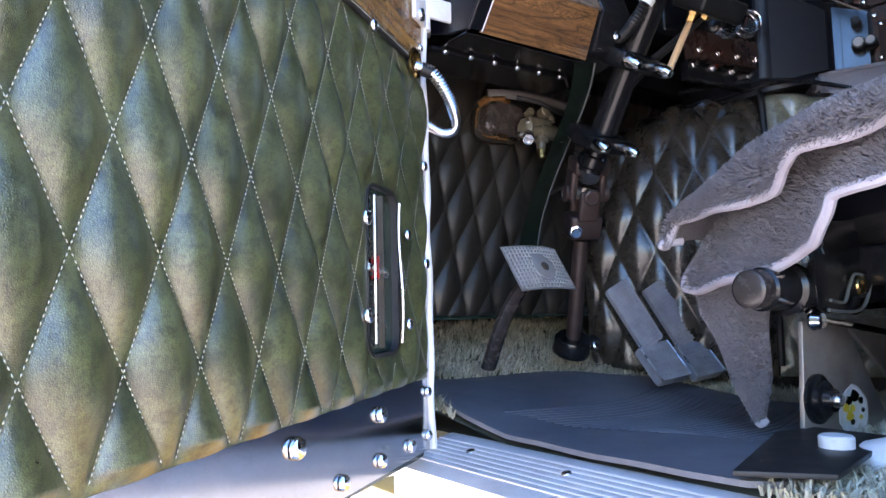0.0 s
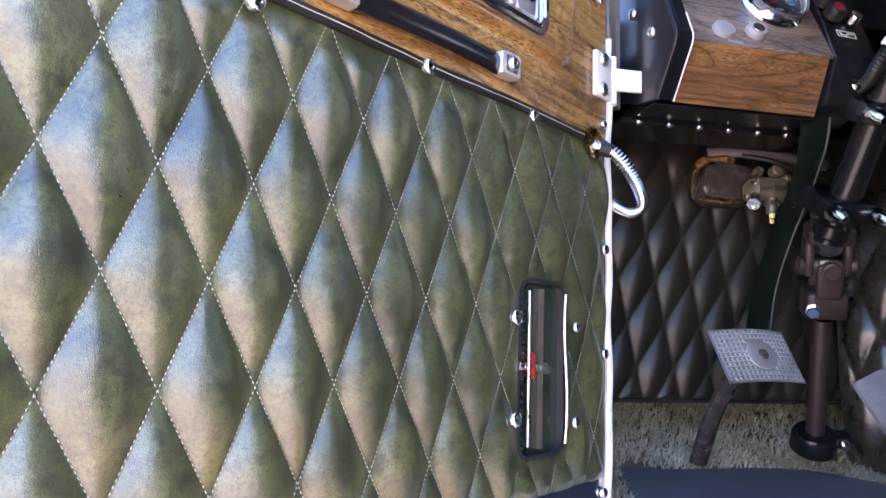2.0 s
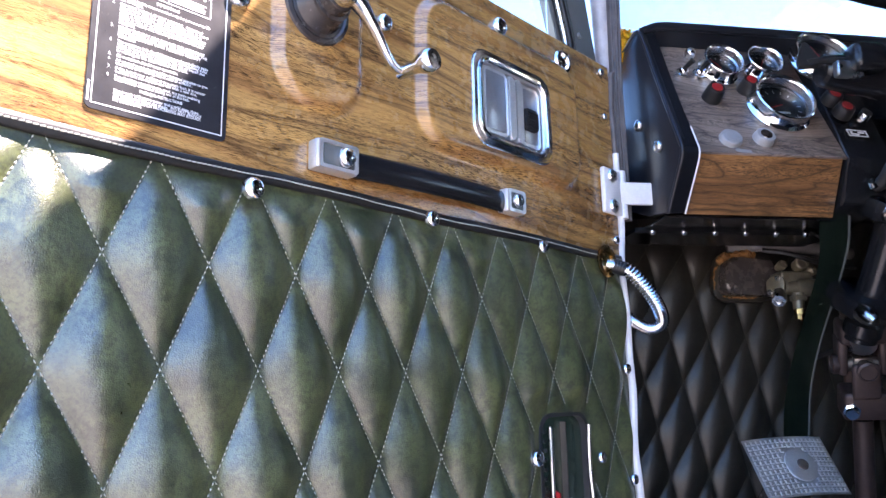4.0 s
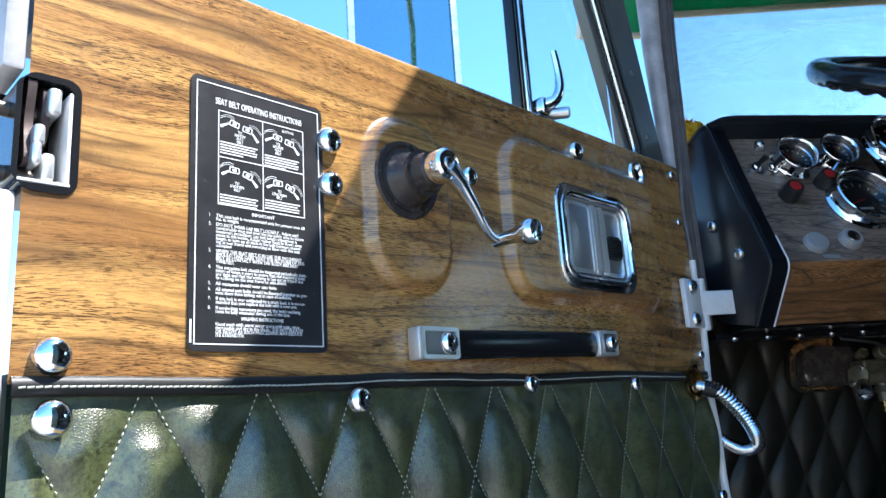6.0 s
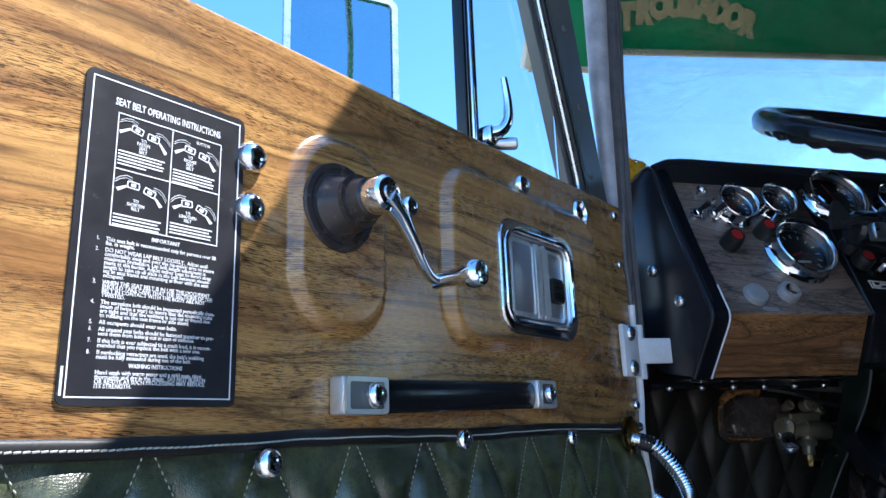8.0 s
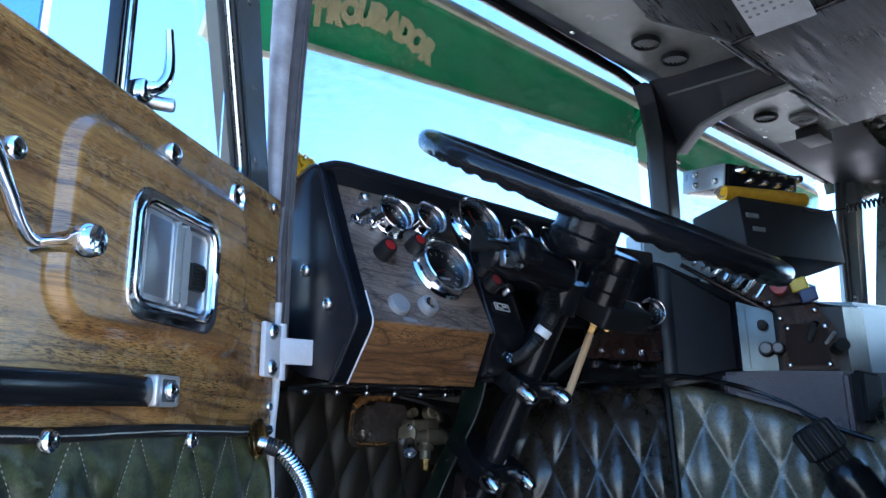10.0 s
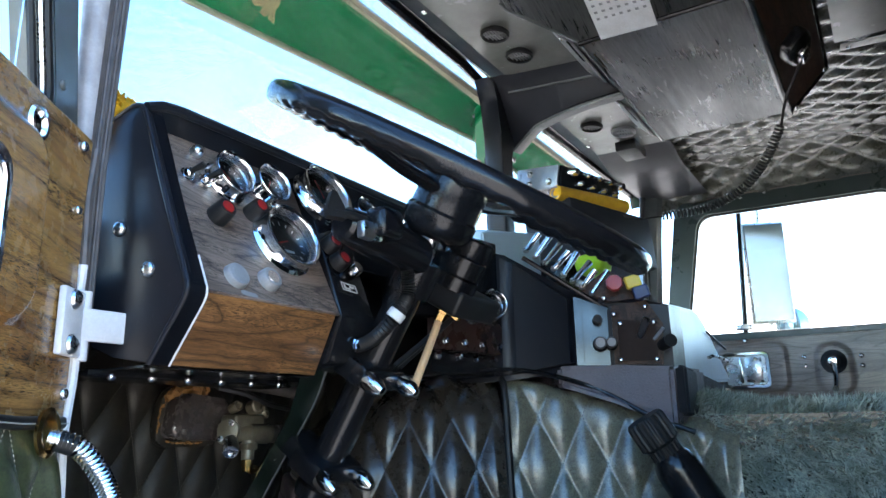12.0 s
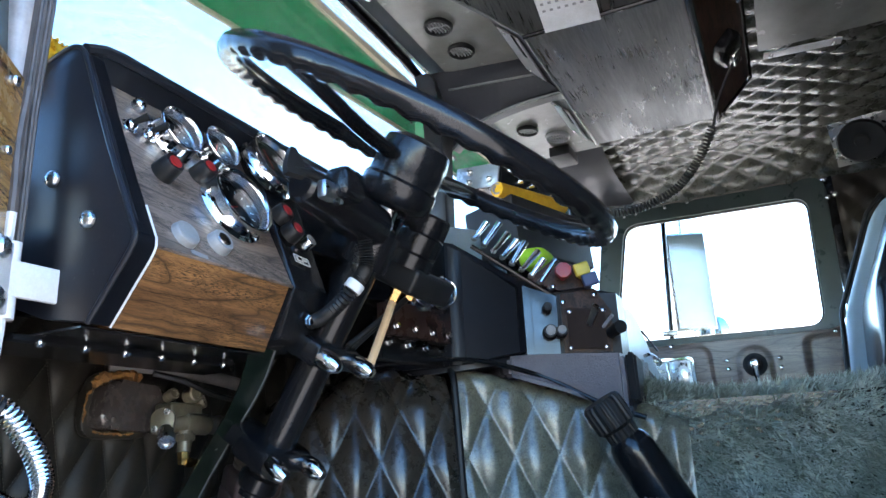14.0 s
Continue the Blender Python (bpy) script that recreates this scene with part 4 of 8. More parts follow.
def offset_loop(d, y):
    """The glass opening's outline moved outwards by d, at depth y."""
    c = Vector((-0.42, 2.27))
    pts = []
    n_ = len(_in)
    for k in range(n_):
        t = Vector(_in[(k + 1) % n_]) - Vector(_in[k - 1])
        nn = Vector((t.y, -t.x)).normalized()
        if nn.dot(Vector(_in[k]) - c) < 0:
            nn = -nn
        q = Vector(_in[k]) + nn * d
        pts.append((q.x, y, q.y))
    return pts


_bm = bmesh.new()
_loop = [Vector((x, z)) for x, y, z in offset_loop(0.012, 0)]
_rays = []
for q in _loop:
    d_ = q - Vector((-0.42, 2.27))
    best = 9.0
    for k in range(4):
        a, b = Vector(_out[k]), Vector(_out[(k + 1) % 4])
        den = d_.x * (b - a).y - d_.y * (b - a).x
        if abs(den) > 1e-9:
            h = ((a - q).x * (b - a).y - (a - q).y * (b - a).x) / den
            if h > 0:
                best = min(best, h)
    _rays.append(q + d_ * best)
ring(_bm, [tuple(q) for q in _rays], [tuple(q) for q in _loop], -0.050, -0.010, facing((0, 0, 0), IN))
part("frame", _bm, GREYP, win)
for name_, d, y, r, m_, text in (("channel", 0.001, 0.015, 0.0036, STEEL, "bright metal glass channel"), ("seal", -0.004, 0.021, 0.0040, RUBBER, "black glass seal"), ("weatherstrip", 0.0085, 0.013, 0.0046, RUBBER, "black weatherstrip"), ("bead", 0.0160, 0.012, 0.0024, GREENP, "")):
    _bm = bmesh.new()
    tube(_bm, offset_loop(d, y), r, 8, True)
    part(name_, _bm, m_, win, text)
# dark green outer flange beside the pillar
_bm = bmesh.new()
sheet(lambda u, v: Vector((-0.006 - 0.100 * v * v - 0.018 * (1 - v) * v + (0.020 + 0.020 * v) * u, 0.024 + 0.012 * u, SILL_Z + 0.45 * v)), [-1.0, -0.5, 0.0, 0.5, 1.0], steps(0, 1, 12), bm=_bm)
bmesh.ops.solidify(_bm, geom=list(_bm.faces), thickness=0.004)
bmesh.ops.recalc_face_normals(_bm, faces=list(_bm.faces))
part("outer_flange", _bm, GREENP, win, "dark green outer flange")
for bx, bz in ((-0.047, 2.105), (-0.062, 2.190), (-0.085, 2.290)):
    bolt(win, facing((bx, 0.010, bz), IN), 0.0048, 0.003, GREYP)
_bm = bmesh.new()
box(_bm, (-0.2890, 0.0230, SILL_Z + 0.2), (0.006, 0.014, 0.43), I4, 0.002)
box(_bm, (-0.2770, 0.0190, SILL_Z + 0.2), (0.006, 0.010, 0.43), I4, 0.002)
part("vent_bar", _bm, BLACK, win, "dark vent window bar")
_bm = bmesh.new()
box(_bm, (-0.2830, 0.0170, SILL_Z + 0.2), (0.004, 0.010, 0.43), I4, 0.0015)
part("bar_bead", _bm, CHROME, win)
_bm = bmesh.new()
box(_bm, (-0.182, 0.034, SILL_Z + 0.2), (0.19, 0.004, 0.40))
vent = part("vent_glass", _bm, WINGLASS, win)
vent.visible_shadow = False
# vent latch: pivot block, flat curved lever, push button
_bm = bmesh.new()
box(_bm, (-0.266, 0.008, 2.086), (0.022, 0.018, 0.020), I4, 0.005, 3)
_p = smooth_path([(-0.268, 0.004, 2.088), (-0.261, -0.004, 2.092), (-0.257, -0.009, 2.104), (-0.2575, -0.010, 2.122), (-0.262, -0.010, 2.146)], 5)
tube(_bm, _p, [0.0070 - 0.0034 * k / (len(_p) - 1) for k in range(len(_p))], 12)
part("latch_lever", _bm, CHROME, win, "chrome vent window latch")
_bm = bmesh.new()
lathe(_bm, [(0, 0), (0.0060, 0), (0.0064, 0.004), (0.0064, 0.026), (0.0056, 0.029), (0.003, 0.030), (0.003, 0.0285), (0, 0.0285)], along((-0.264, 0.012, 2.080), (-0.250, -0.014, 2.078)), 20)
part("latch_button", _bm, STEEL, win, "round push button")

# hinge-side rubber and pale seal
_bm = bmesh.new()
_p = [(-0.002 + 0.010 * max(0, (1.55 - z)) * 0.5 + 0.0018 * math.sin(z * 31), -0.006 + 0.001 * math.sin(z * 57), z) for z in steps(1.29, 2.06, 60)]
tube(_bm, [p for p in _p if p[2] < 1.95], [0.0042 + 0.0010 * max(0.0, min(1.0, (1.75 - p[2]) * 5)) for p in _p if p[2] < 1.95], 8)
part("hinge_seal", _bm, WHITE, door, "worn white seal along the hinge edge")
_bm = bmesh.new()
tube(_bm, [p for p in _p if p[2] > 1.93], 0.0040, 8)
part("hinge_seal", _bm, OLDSEAL, door, "perished brown rubber seal")

# hinge
hinge = new("hinge")
hinge.parent = door
tagged(hinge, "white painted strap hinge")
_bm = bmesh.new()
box(_bm, (-0.022, -0.0085, 1.888), (0.042, 0.007, 0.060), I4, 0.002)
part("leaf", _bm, WHITE, hinge)
_bm = bmesh.new()
rod(_bm, (0.002, -0.009, 1.856), (0.002, -0.009, 1.920), 0.0065)
part("knuckle", _bm, WHITE, hinge)
_bm = bmesh.new()
_hm = door.matrix_world.inverted()
box(_bm, (0.022, -0.010, 1.889), (0.052, 0.006, 0.030), _hm, 0.0015)
part("strap", _bm, WHITE, hinge)
for bz in (1.868, 1.908):
    bolt(hinge, facing((-0.026, -0.012, bz), IN), 0.0088, 0.006, STEEL)

# flexible conduit between door and body
_bm = bmesh.new()
lathe(_bm, [(0.0195, 0), (0.0205, 0.003), (0.017, 0.005), (0.013, 0.004), (0.012, 0), (0, 0)], facing((-0.050, -0.010, 1.793), IN), 28)
part("grommet", _bm, BRASS, door, "brass grommet")
conduit = thing("wiring_conduit", "coiled bright metal conduit looping from door to cab", "conduit")
_M = door.matrix_world
_pts = smooth_path([_M @ Vector((-0.048, -0.010, 1.790)), _M @ Vector((-0.034, -0.030, 1.781)), _M @ Vector((-0.010, -0.042, 1.757)), _M @ Vector((0.010, -0.046, 1.733)), _M @ Vector((0.018, -0.042, 1.717)), _M @ Vector((0.014, -0.028, 1.712)), _M @ Vector((0.008, -0.010, 1.722)), _M @ Vector((0.008, 0.014, 1.738))], 24)
_bm = bmesh.new()
tube(_bm, _pts, [0.0070 + 0.0022 * (k % 3 == 0) for k in range(len(_pts))], 12)
part("hose", _bm, CHROME, conduit, sharp=80)
_bm = bmesh.new()
rod(_bm, _M @ Vector((-0.043, -0.017, 1.787)), _M @ Vector((-0.036, -0.028, 1.782)), 0.009)
part("ferrule", _bm, RUBBER, conduit, "black clamp ring")

# exterior mirror on the driver's side
mirror = thing("door_mirror", "tall chrome-edged truck mirror outside the driver's window", "mirror", door.matrix_world)
_mir = Matrix.Translation((-0.266, 0.688, 2.47)) @ Matrix.Rotation(radians(11), 4, "Z")
_bm = bmesh.new()
box(_bm, (0, 0.012, 0), (0.25, 0.002, 0.66))
mirror.matrix_world = _mir
part("mirror_glass", newbox((0, -0.004, 0), (0.244, 0.003, 0.654)), MIRROR, mirror)
_bm.free()
_bm = bmesh.new()
ring(_bm, round_rect(-0.135, -0.335, 0.135, 0.335, 0.02), round_rect(-0.120, -0.320, 0.120, 0.320, 0.012), -0.004, 0.012, facing((0, 0, 0), IN))
box(_bm, (0, 0.012, 0), (0.26, 0.014, 0.66), I4, 0.004)
part("housing", _bm, STEEL, mirror, "bright mirror shell")
for arm_ in ([(0.0, 0.02, 0.325), (0.0, 0.02, 0.40), (0.12, -0.3, 0.38), (0.17, -0.46, 0.30)], [(0.0, 0.02, -0.325), (0.0, 0.02, -0.40), (0.10, -0.25, -0.52), (0.15, -0.41, -0.62)]):
    _bm = bmesh.new()
    tube(_bm, arm_, 0.009, 10)
    part("bracket", _bm, STEEL, mirror)

# ---- cab shell ----
W = 2.11
FZ, ROOF, YF, YB = 1.298, 2.62, 0.36, -1.15
YW = 0.203      # lined face of the firewall
ground = part("ground", sheet(lambda u, v: Vector((u, v, 0.004 * noise.noise(Vector((u * 0.6, v * 0.6, 0)))))
                              , [-900, -200, -60] + steps(-20, 20, 30) + [60, 200, 900], [-900, -200, -60] + steps(-20, 20, 30) + [60, 200, 900]), GROUND)
tagged(ground, "pale sunlit gravel yard", "ground", kind="structure")

floor = part("floor", newbox((W / 2 + 0.03, (YF + YB) / 2, FZ - 0.03), (W - 0.065, YF - YB, 0.06)), SHAGBASE)
tagged(floor, "cab floor under olive carpet", "floor", kind="structure")
# door sill
_bm = bmesh.new()
_M = facing((0, 0, 0), (0, -1, 0))
prism(_bm, [(-0.035, 1.232), (-0.035, 1.270), (-0.022, 1.277), (0.048, 1.298), (0.0615, 1.300), (0.0615, 1.232)], -0.03, 0.80, _M)
ALU = plain("pale_worn_aluminium", (0.66, 0.66, 0.67), (0.54, 0.54, 0.56), 0.42, 0.35, 16, 0.1, 400, 0.1)
sill = tagged(part("door_sill", _bm, ALU), "ribbed aluminium door sill plate", "sill", kind="structure")
for k in range(7):
    _bm = bmesh.new()
    tube(_bm, [(-0.014 + k * 0.009, 0.03, 1.2795 + k * 0.0027), (-0.014 + k * 0.009, -0.80, 1.2795 + k * 0.0027)], 0.0018, 6)
    part("rib", _bm, ALU, sill)
for k in range(5):
    bolt(sill, facing((0.024, -0.06 - k * 0.17, 1.291), (-0.29, 0, 0.96)), 0.006, 0.003)
# outer rocker below the sill
_bm = bmesh.new()
box(_bm, (0.02, -0.36, 1.03), (0.10, 1.0, 0.40), I4, 0.01)
tagged(part("rocker_panel", _bm, ORANGE), "orange painted rocker panel below the door", "panel", kind="structure")

# firewall with quilting
firewall = thing("firewall", "dark quilted vinyl firewall lining", "wall", kind="structure")
part("toe_sheet", newbox((W / 2, YF + 0.02, 1.40), (W, 0.03, 0.36)), BLACK, firewall)
part("firewall_sheet", newbox((W / 2, YW + 0.02, 1.70), (W, 0.03, 0.49)), BLACK, firewall)
part("toe_ledge", newbox((W / 2, (YW + YF) / 2 + 0.02, 1.475), (W, YF - YW, 0.03)), BLACK, firewall)
FA, FB, FU, FV = 0.0323, 0.0700, 0.246, 1.648      # quilting lattice


def fw_face(u, v):
    return Vector((u + 0.24 * (v - FV), YW, v))


quilted("firewall_quilt", fw_face, 0.03, 0.80, 1.455, 1.93, 0.0026, FA, FB, 0.0085, firewall, DARKV, 1.0, FU, FV, crease=2.1, slack=0.4)
stitches("firewall_stitching", fw_face, 0.03, 0.80, 1.46, 1.92, FA, FB, firewall, DARKTHREAD, 1.0, FU, FV)
_bm = bmesh.new()
tube(_bm, [(0.02, YW - 0.004, 1.458), (0.75, YW - 0.004, 1.458)], 0.003, 8)
part("firewall_trim", _bm, GREENP, firewall)
# side panel left of the driver's feet
kickside = part("cowl_side", newbox((0.0, 0.20, 1.62), (0.02, 0.32, 0.66)), DARKV)
tagged(kickside, "dark side panel of the footwell", "wall", kind="structure")

# pillars, header, roof
apil = thing("pillar_left", "painted windshield pillar beside the driver's door", "pillar", kind="structure")
_bm = bmesh.new()
tube(_bm, [(0.010, 0.030, 1.84), (0.010, 0.030, 2.05), (0.008, 0.028, 2.25), (0.011, 0.020, 2.48), (0.015, 0.010, 2.66)], [0.009, 0.010, 0.0145, 0.019, 0.022], 12)
part("pillar_skin", _bm, PILLAR, apil, "weathered pale pillar")
_bm = bmesh.new()
tube(_bm, [(0.020, 0.020, 1.86), (0.020, 0.020, 2.05), (0.025, 0.018, 2.25), (0.035, 0.012, 2.48), (0.045, 0.004, 2.64)], [0.008, 0.008, 0.0095, 0.012, 0.013], 12)
for dx, dy in ((-0.005, -0.007), (0.001, -0.009), (0.006, -0.006), (0.009, 0.0)):
    tube(_bm, [(0.020 + dx, 0.020 + dy, 1.86), (0.020 + dx, 0.020 + dy, 2.05), (0.025 + dx * 1.2, 0.018 + dy * 1.2, 2.25), (0.035 + dx * 1.4, 0.012 + dy * 1.4, 2.48), (0.045 + dx * 1.5, 0.004 + dy * 1.5, 2.64)], 0.0022, 8)
part("pillar_seal", _bm, OLDSEAL, apil, "perished ribbed brown rubber seal")


header = thing("header", "black windshield header with vents", "header", kind="structure")
_bm = bmesh.new()


def header_at(u, v):
    return Vector((u, 0.07 - v * 0.26, 2.590 - 0.013 * math.sin(min(1, v * 4) * math.pi / 2)))


sheet(header_at, steps(0.0, 1.60, 16), steps(0.16, 1, 12), bm=_bm)
part("header_panel", _bm, HEADER, header, "grey grained header panel")
_bm = bmesh.new()
sheet(header_at, steps(0.0, W, 20), steps(0, 0.16, 4), bm=_bm)
sheet(lambda u, v: header_at(u, v) - Vector((0, 0, 0.030 * min(1.0, (u - 1.60) / 0.12))), steps(1.60, W, 8), steps(0.16, 1, 12), bm=_bm)
part("header_border", _bm, HOOD, header, "satin black header border and corner panel")
_bm = bmesh.new()
tube(_bm, [(0.02, 0.078, 2.590), (W / 2 - 0.15, 0.092, 2.590), (W / 2, 0.096, 2.574), (W / 2 + 0.15, 0.092, 2.588), (W - 0.02, 0.078, 2.590)], 0.012, 8)
part("header_seal", _bm, BLACK, header)
post = thing("windshield_post", "black centre post between the windshields", "post", kind="structure")
_bm = bmesh.new()
prism(_bm, [(1.014, 2.02), (1.060, 2.02), (1.064, 2.40), (1.075, 2.47), (1.14, 2.545), (1.20, 2.575), (0.96, 2.575), (1.004, 2.535), (1.012, 2.45)], -0.10, -0.055, facing((0, 0, 0), IN), 0.008)
part("post_body", _bm, HOOD, post)
bolt(post, facing((1.068, 0.054, 2.40), IN), 0.007, 0.005)
part("post_lower", newbox((1.037, 0.082, 2.15), (0.040, 0.045, 0.5)), HOOD, post)

rpil = thing("pillar_right", "dark green windshield pillar beside the passenger door", "pillar", kind="structure")
_bm = bmesh.new()
tube(_bm, [(W - 0.005, 0.06, 1.7), (W - 0.01, 0.05, 2.1), (W - 0.035, 0.02, 2.4), (W - 0.06, -0.01, 2.62)], 0.040, 10)
part("pillar_skin", _bm, GREYP, rpil)
_bm = bmesh.new()
tube(_bm, [(W - 0.055, 0.06, 1.9), (W - 0.06, 0.05, 2.1), (W - 0.085, 0.03, 2.4), (W - 0.11, 0.01, 2.6)], 0.010, 8)
part("pillar_seal", _bm, RUBBER, rpil)
for z in (2.17, 2.185):
    bolt(rpil, facing((W - 0.052, 0.03, z), (-0.7, -0.7, 0)), 0.007, 0.004)

roof = thing("ceiling", "dark quilted vinyl headliner", "ceiling", kind="structure")


def roof_face(u, v):
    return Vector((u, v, ROOF - 0.10 * max(0.0, (u - 1.90) / 0.21) ** 2 - 0.05 * max(0.0, (v + 0.10) / 0.2)))


quilted("headliner", roof_face, 0.05, W, YB, 0.02, 0.0055, 0.039, 0.052, 0.011, roof, ROOFV, -1.0, 0.0, 0.0, crease=2.2, slack=0.35)
_bm = bmesh.new()
_prof = [(-0.01, 2.50), (0.0, 2.60), (0.03, 2.68), (0.10, 2.724), (0.3, 2.745), (W - 0.3, 2.745), (W - 0.10, 2.72), (W - 0.03, 2.66), (W + 0.01, 2.55)]
sheet(lambda u, v: Vector((_prof[int(u)][0], v, _prof[int(u)][1])), list(range(len(_prof))), steps(YB, 0.09, 6), bm=_bm)
part("roof_skin", _bm, GREENP, roof)
# drip rail along the driver's opening
_bm = bmesh.new()
prism(_bm, [(-0.010, 2.712), (-0.010, 2.728), (0.012, 2.730), (0.12, 2.742), (0.12, 2.725), (0.040, 2.685), (0.012, 2.640), (0.004, 2.700)], 0.60 - 0.09, 0.60 + 1.15, facing((0, 0.51, 0), IN))
part("drip_rail", _bm, GREENP, roof)
# Unseen slab added between headliner and skin to keep sun out.
part("roof_light_block", newbox((W / 2, (YB + 0.07) / 2, 2.672), (W - 0.16, 0.07 - YB, 0.07)), BLACK, roof)
part("roof_front", newbox((W / 2, 0.080, 2.676), (W - 0.05, 0.03, 0.13)), GREENP, roof)
back = thing("wall_back", "dark rear wall of the cab", "wall", kind="structure")
part("back_sheet", newbox((W / 2, YB - 0.02, 2.0), (W + 0.02, 0.04, 1.5)), DARKV, back)
bpil = thing("pillar_back_left", "door pillar behind the driver's opening", "pillar", kind="structure")
part("pillar_skin", newbox((0.01, -0.98, 2.0), (0.05, 0.36, 1.45)), GREENP, bpil)

# windshields
for k, (xa, xb) in enumerate(((0.06, 0.995), (1.06, W - 0.05))):
    _bm = bmesh.new()
    sheet(lambda u, v: Vector((u, 0.095 + 0.02 * (1 - abs(u - W / 2) / (W / 2)), v)), [xa, xb], [2.0, 2.595], bm=_bm)
    bmesh.ops.solidify(_bm, geom=list(_bm.faces), thickness=0.005)
    bmesh.ops.recalc_face_normals(_bm, faces=list(_bm.faces))
    g = part("windshield_%d" % (k + 1), _bm, WINGLASS)
    g.visible_shadow = False
    tagged(g, "clear flat windshield pane", "windshield", kind="structure")
cowl = part("cowl", newbox((W / 2, 0.22, 1.965), (W, 0.26, 0.11)), BLACK)
tagged(cowl, "black cowl below the windshields", "cowl", kind="structure")

# sun visor outside, above the windshields
visor = thing("sun_visor", "green exterior sun visor with cream edges and lettering", "visor")
VA, VB, VC = Vector((0.0, 0.26, 2.404)), Vector((1.055, 0.20, 2.468)), Vector((2.11, 0.26, 2.404))
UA, UB, UC = Vector((0.0, 0.122, 2.556)), Vector((1.055, 0.114, 2.556)), Vector((2.11, 0.122, 2.556))


def visor_at(u, v):
    lo = VA.lerp(VB, u) if u <= 1 else VB.lerp(VC, u - 1)
    hi = UA.lerp(UB, u) if u <= 1 else UB.lerp(UC, u - 1)
    return lo.lerp(hi, v) + Vector((0, 0, 0.012 * math.sin(math.pi * v)))


for k in range(2):
    part("panel", sheet(visor_at, steps(k, k + 1, 16), steps(0, 1, 8)), VISOR, visor)
    for v, r in ((0.0, 0.0065), (1.0, 0.013)):
        _bm = bmesh.new()
        tube(_bm, [visor_at(u, v) + Vector((0, -0.002, -0.002)) for u in steps(k, k + 1, 16)], r, 8)
        part("edge", _bm, CREAM, visor, "cream edge")
    e = 0.0 if k == 0 else 2.0
    _bm = bmesh.new()
    tube(_bm, [visor_at(e, v) for v in steps(0, 1, 6)], 0.014, 8)
    part("edge", _bm, CREAM, visor, "cream edge")
_bm = bmesh.new()
for k in (0.985, 1.015):
    tube(_bm, [visor_at(k, v) + Vector((0, -0.004, -0.004)) for v in steps(0, 1, 6)], 0.006, 6)
part("bracket", _bm, VISOR, visor, "green centre bracket")
for v in (0.25, 0.45, 0.65):
    p = visor_at(0.965, v)
    bolt(visor, facing(p + Vector((0, -0.003, -0.004)), (0, -0.6, -0.8), (0, 1, 0)), 0.006, 0.004)
_t = (visor_at(0.5, 0.5) - visor_at(0.1, 0.5)).normalized()
_up = (visor_at(0.3, 1) - visor_at(0.3, 0)).normalized()
_nn = _t.cross(_up).normalized()
_t = _up.cross(_nn)
for k, ch in enumerate("TROUBADOR"):
    u = 0.138 + 0.0266 * k
    p = visor_at(u, 0.17 + 0.18 * math.sin(math.pi * (k + 0.5) / 9)) + _nn * 0.004
    m = Matrix((_t, _up, _nn)).transposed().to_4x4()
    ob = lettering("letter", ch, 0.064, Matrix.Translation(p) @ m @ Matrix.Rotation(radians(9 - 2.2 * k), 4, "Z"), SIGN, visor, "CENTER", 0.68, 0.001, 0.085)

# ---- driver's instrument pod ----
pod = thing("instrument_pod", "black dash pod with walnut gauge face", "dashboard")
# end cheek: polygon in y, z
CHEEK = [(0.12, 2.094), (0.067, 2.110), (0.004, 2.126), (-0.008, 2.126), (-0.018, 2.113), (-0.094, 1.935), (-0.099, 1.922), (-0.095, 1.910), (-0.052, 1.853), (0.0, 1.862), (0.05, 1.880), (0.12, 1.90)]
_YZ = Matrix(((0, 0, 1, 0), (1, 0, 0, 0), (0, 1, 0, 0), (0, 0, 0, 1)))
_bm = bmesh.new()
prism(_bm, CHEEK, 0.046, 0.054, _YZ, 0.002)
part("end_cheek", _bm, HOOD, pod, "satin black end cheek")
# bent flange along the front edge of the cheek
_bm = bmesh.new()
_lip = smooth_path([(0.0, y, z) for y, z in [(0.05, 2.115), (0.020, 2.1235), (0.000, 2.126), (-0.012, 2.120), (-0.021, 2.104), (-0.058, 2.015), (-0.094, 1.935), (-0.099, 1.922), (-0.096, 1.910), (-0.076, 1.884), (-0.052, 1.853)]], 6)
sheet(lambda u, v: _lip[int(v)] + Vector((u, 0, 0)), [0.045, 0.046, 0.050, 0.057, 0.064, 0.068], list(range(len(_lip))), bm=_bm)
bmesh.ops.solidify(_bm, geom=list(_bm.faces), thickness=0.003)
bmesh.ops.recalc_face_normals(_bm, faces=list(_bm.faces))
part("cheek_lip", _bm, HOOD, pod, "bent black flange")
_bm = bmesh.new()
tube(_bm, [p + Vector((0.0465, 0, 0)) for p in _lip], 0.0026, 8)
part("fold", _bm, HOOD, pod)
# A thin white tube draws the highlight along the flange's lower edge.
_bm = bmesh.new()
tube(_bm, [p + Vector((0.0685, -0.001, -0.001)) for p in _lip[34:]], 0.0011, 6)
part("lip_highlight", _bm, WHITE, pod, "white line in place of the lip's highlight")
for y, z in ((0.006, 1.991), (-0.045, 1.943)):
    bolt(pod, facing((0.045, y, z), (-1, 0, 0)), 0.0078, 0.007, STEEL)


def hood_at(x, v):
    """Hood over the gauges: back lip at v = 0 to the windshield at v = 1."""
    y = -0.012 + 0.125 * v
    z = 2.134 - 0.030 * v + 0.010 * math.sin(math.pi * min(1, v * 3) / 2) - 0.012 * math.exp(-((x - 0.045) / 0.020) ** 2)
    return Vector((x, y, z))


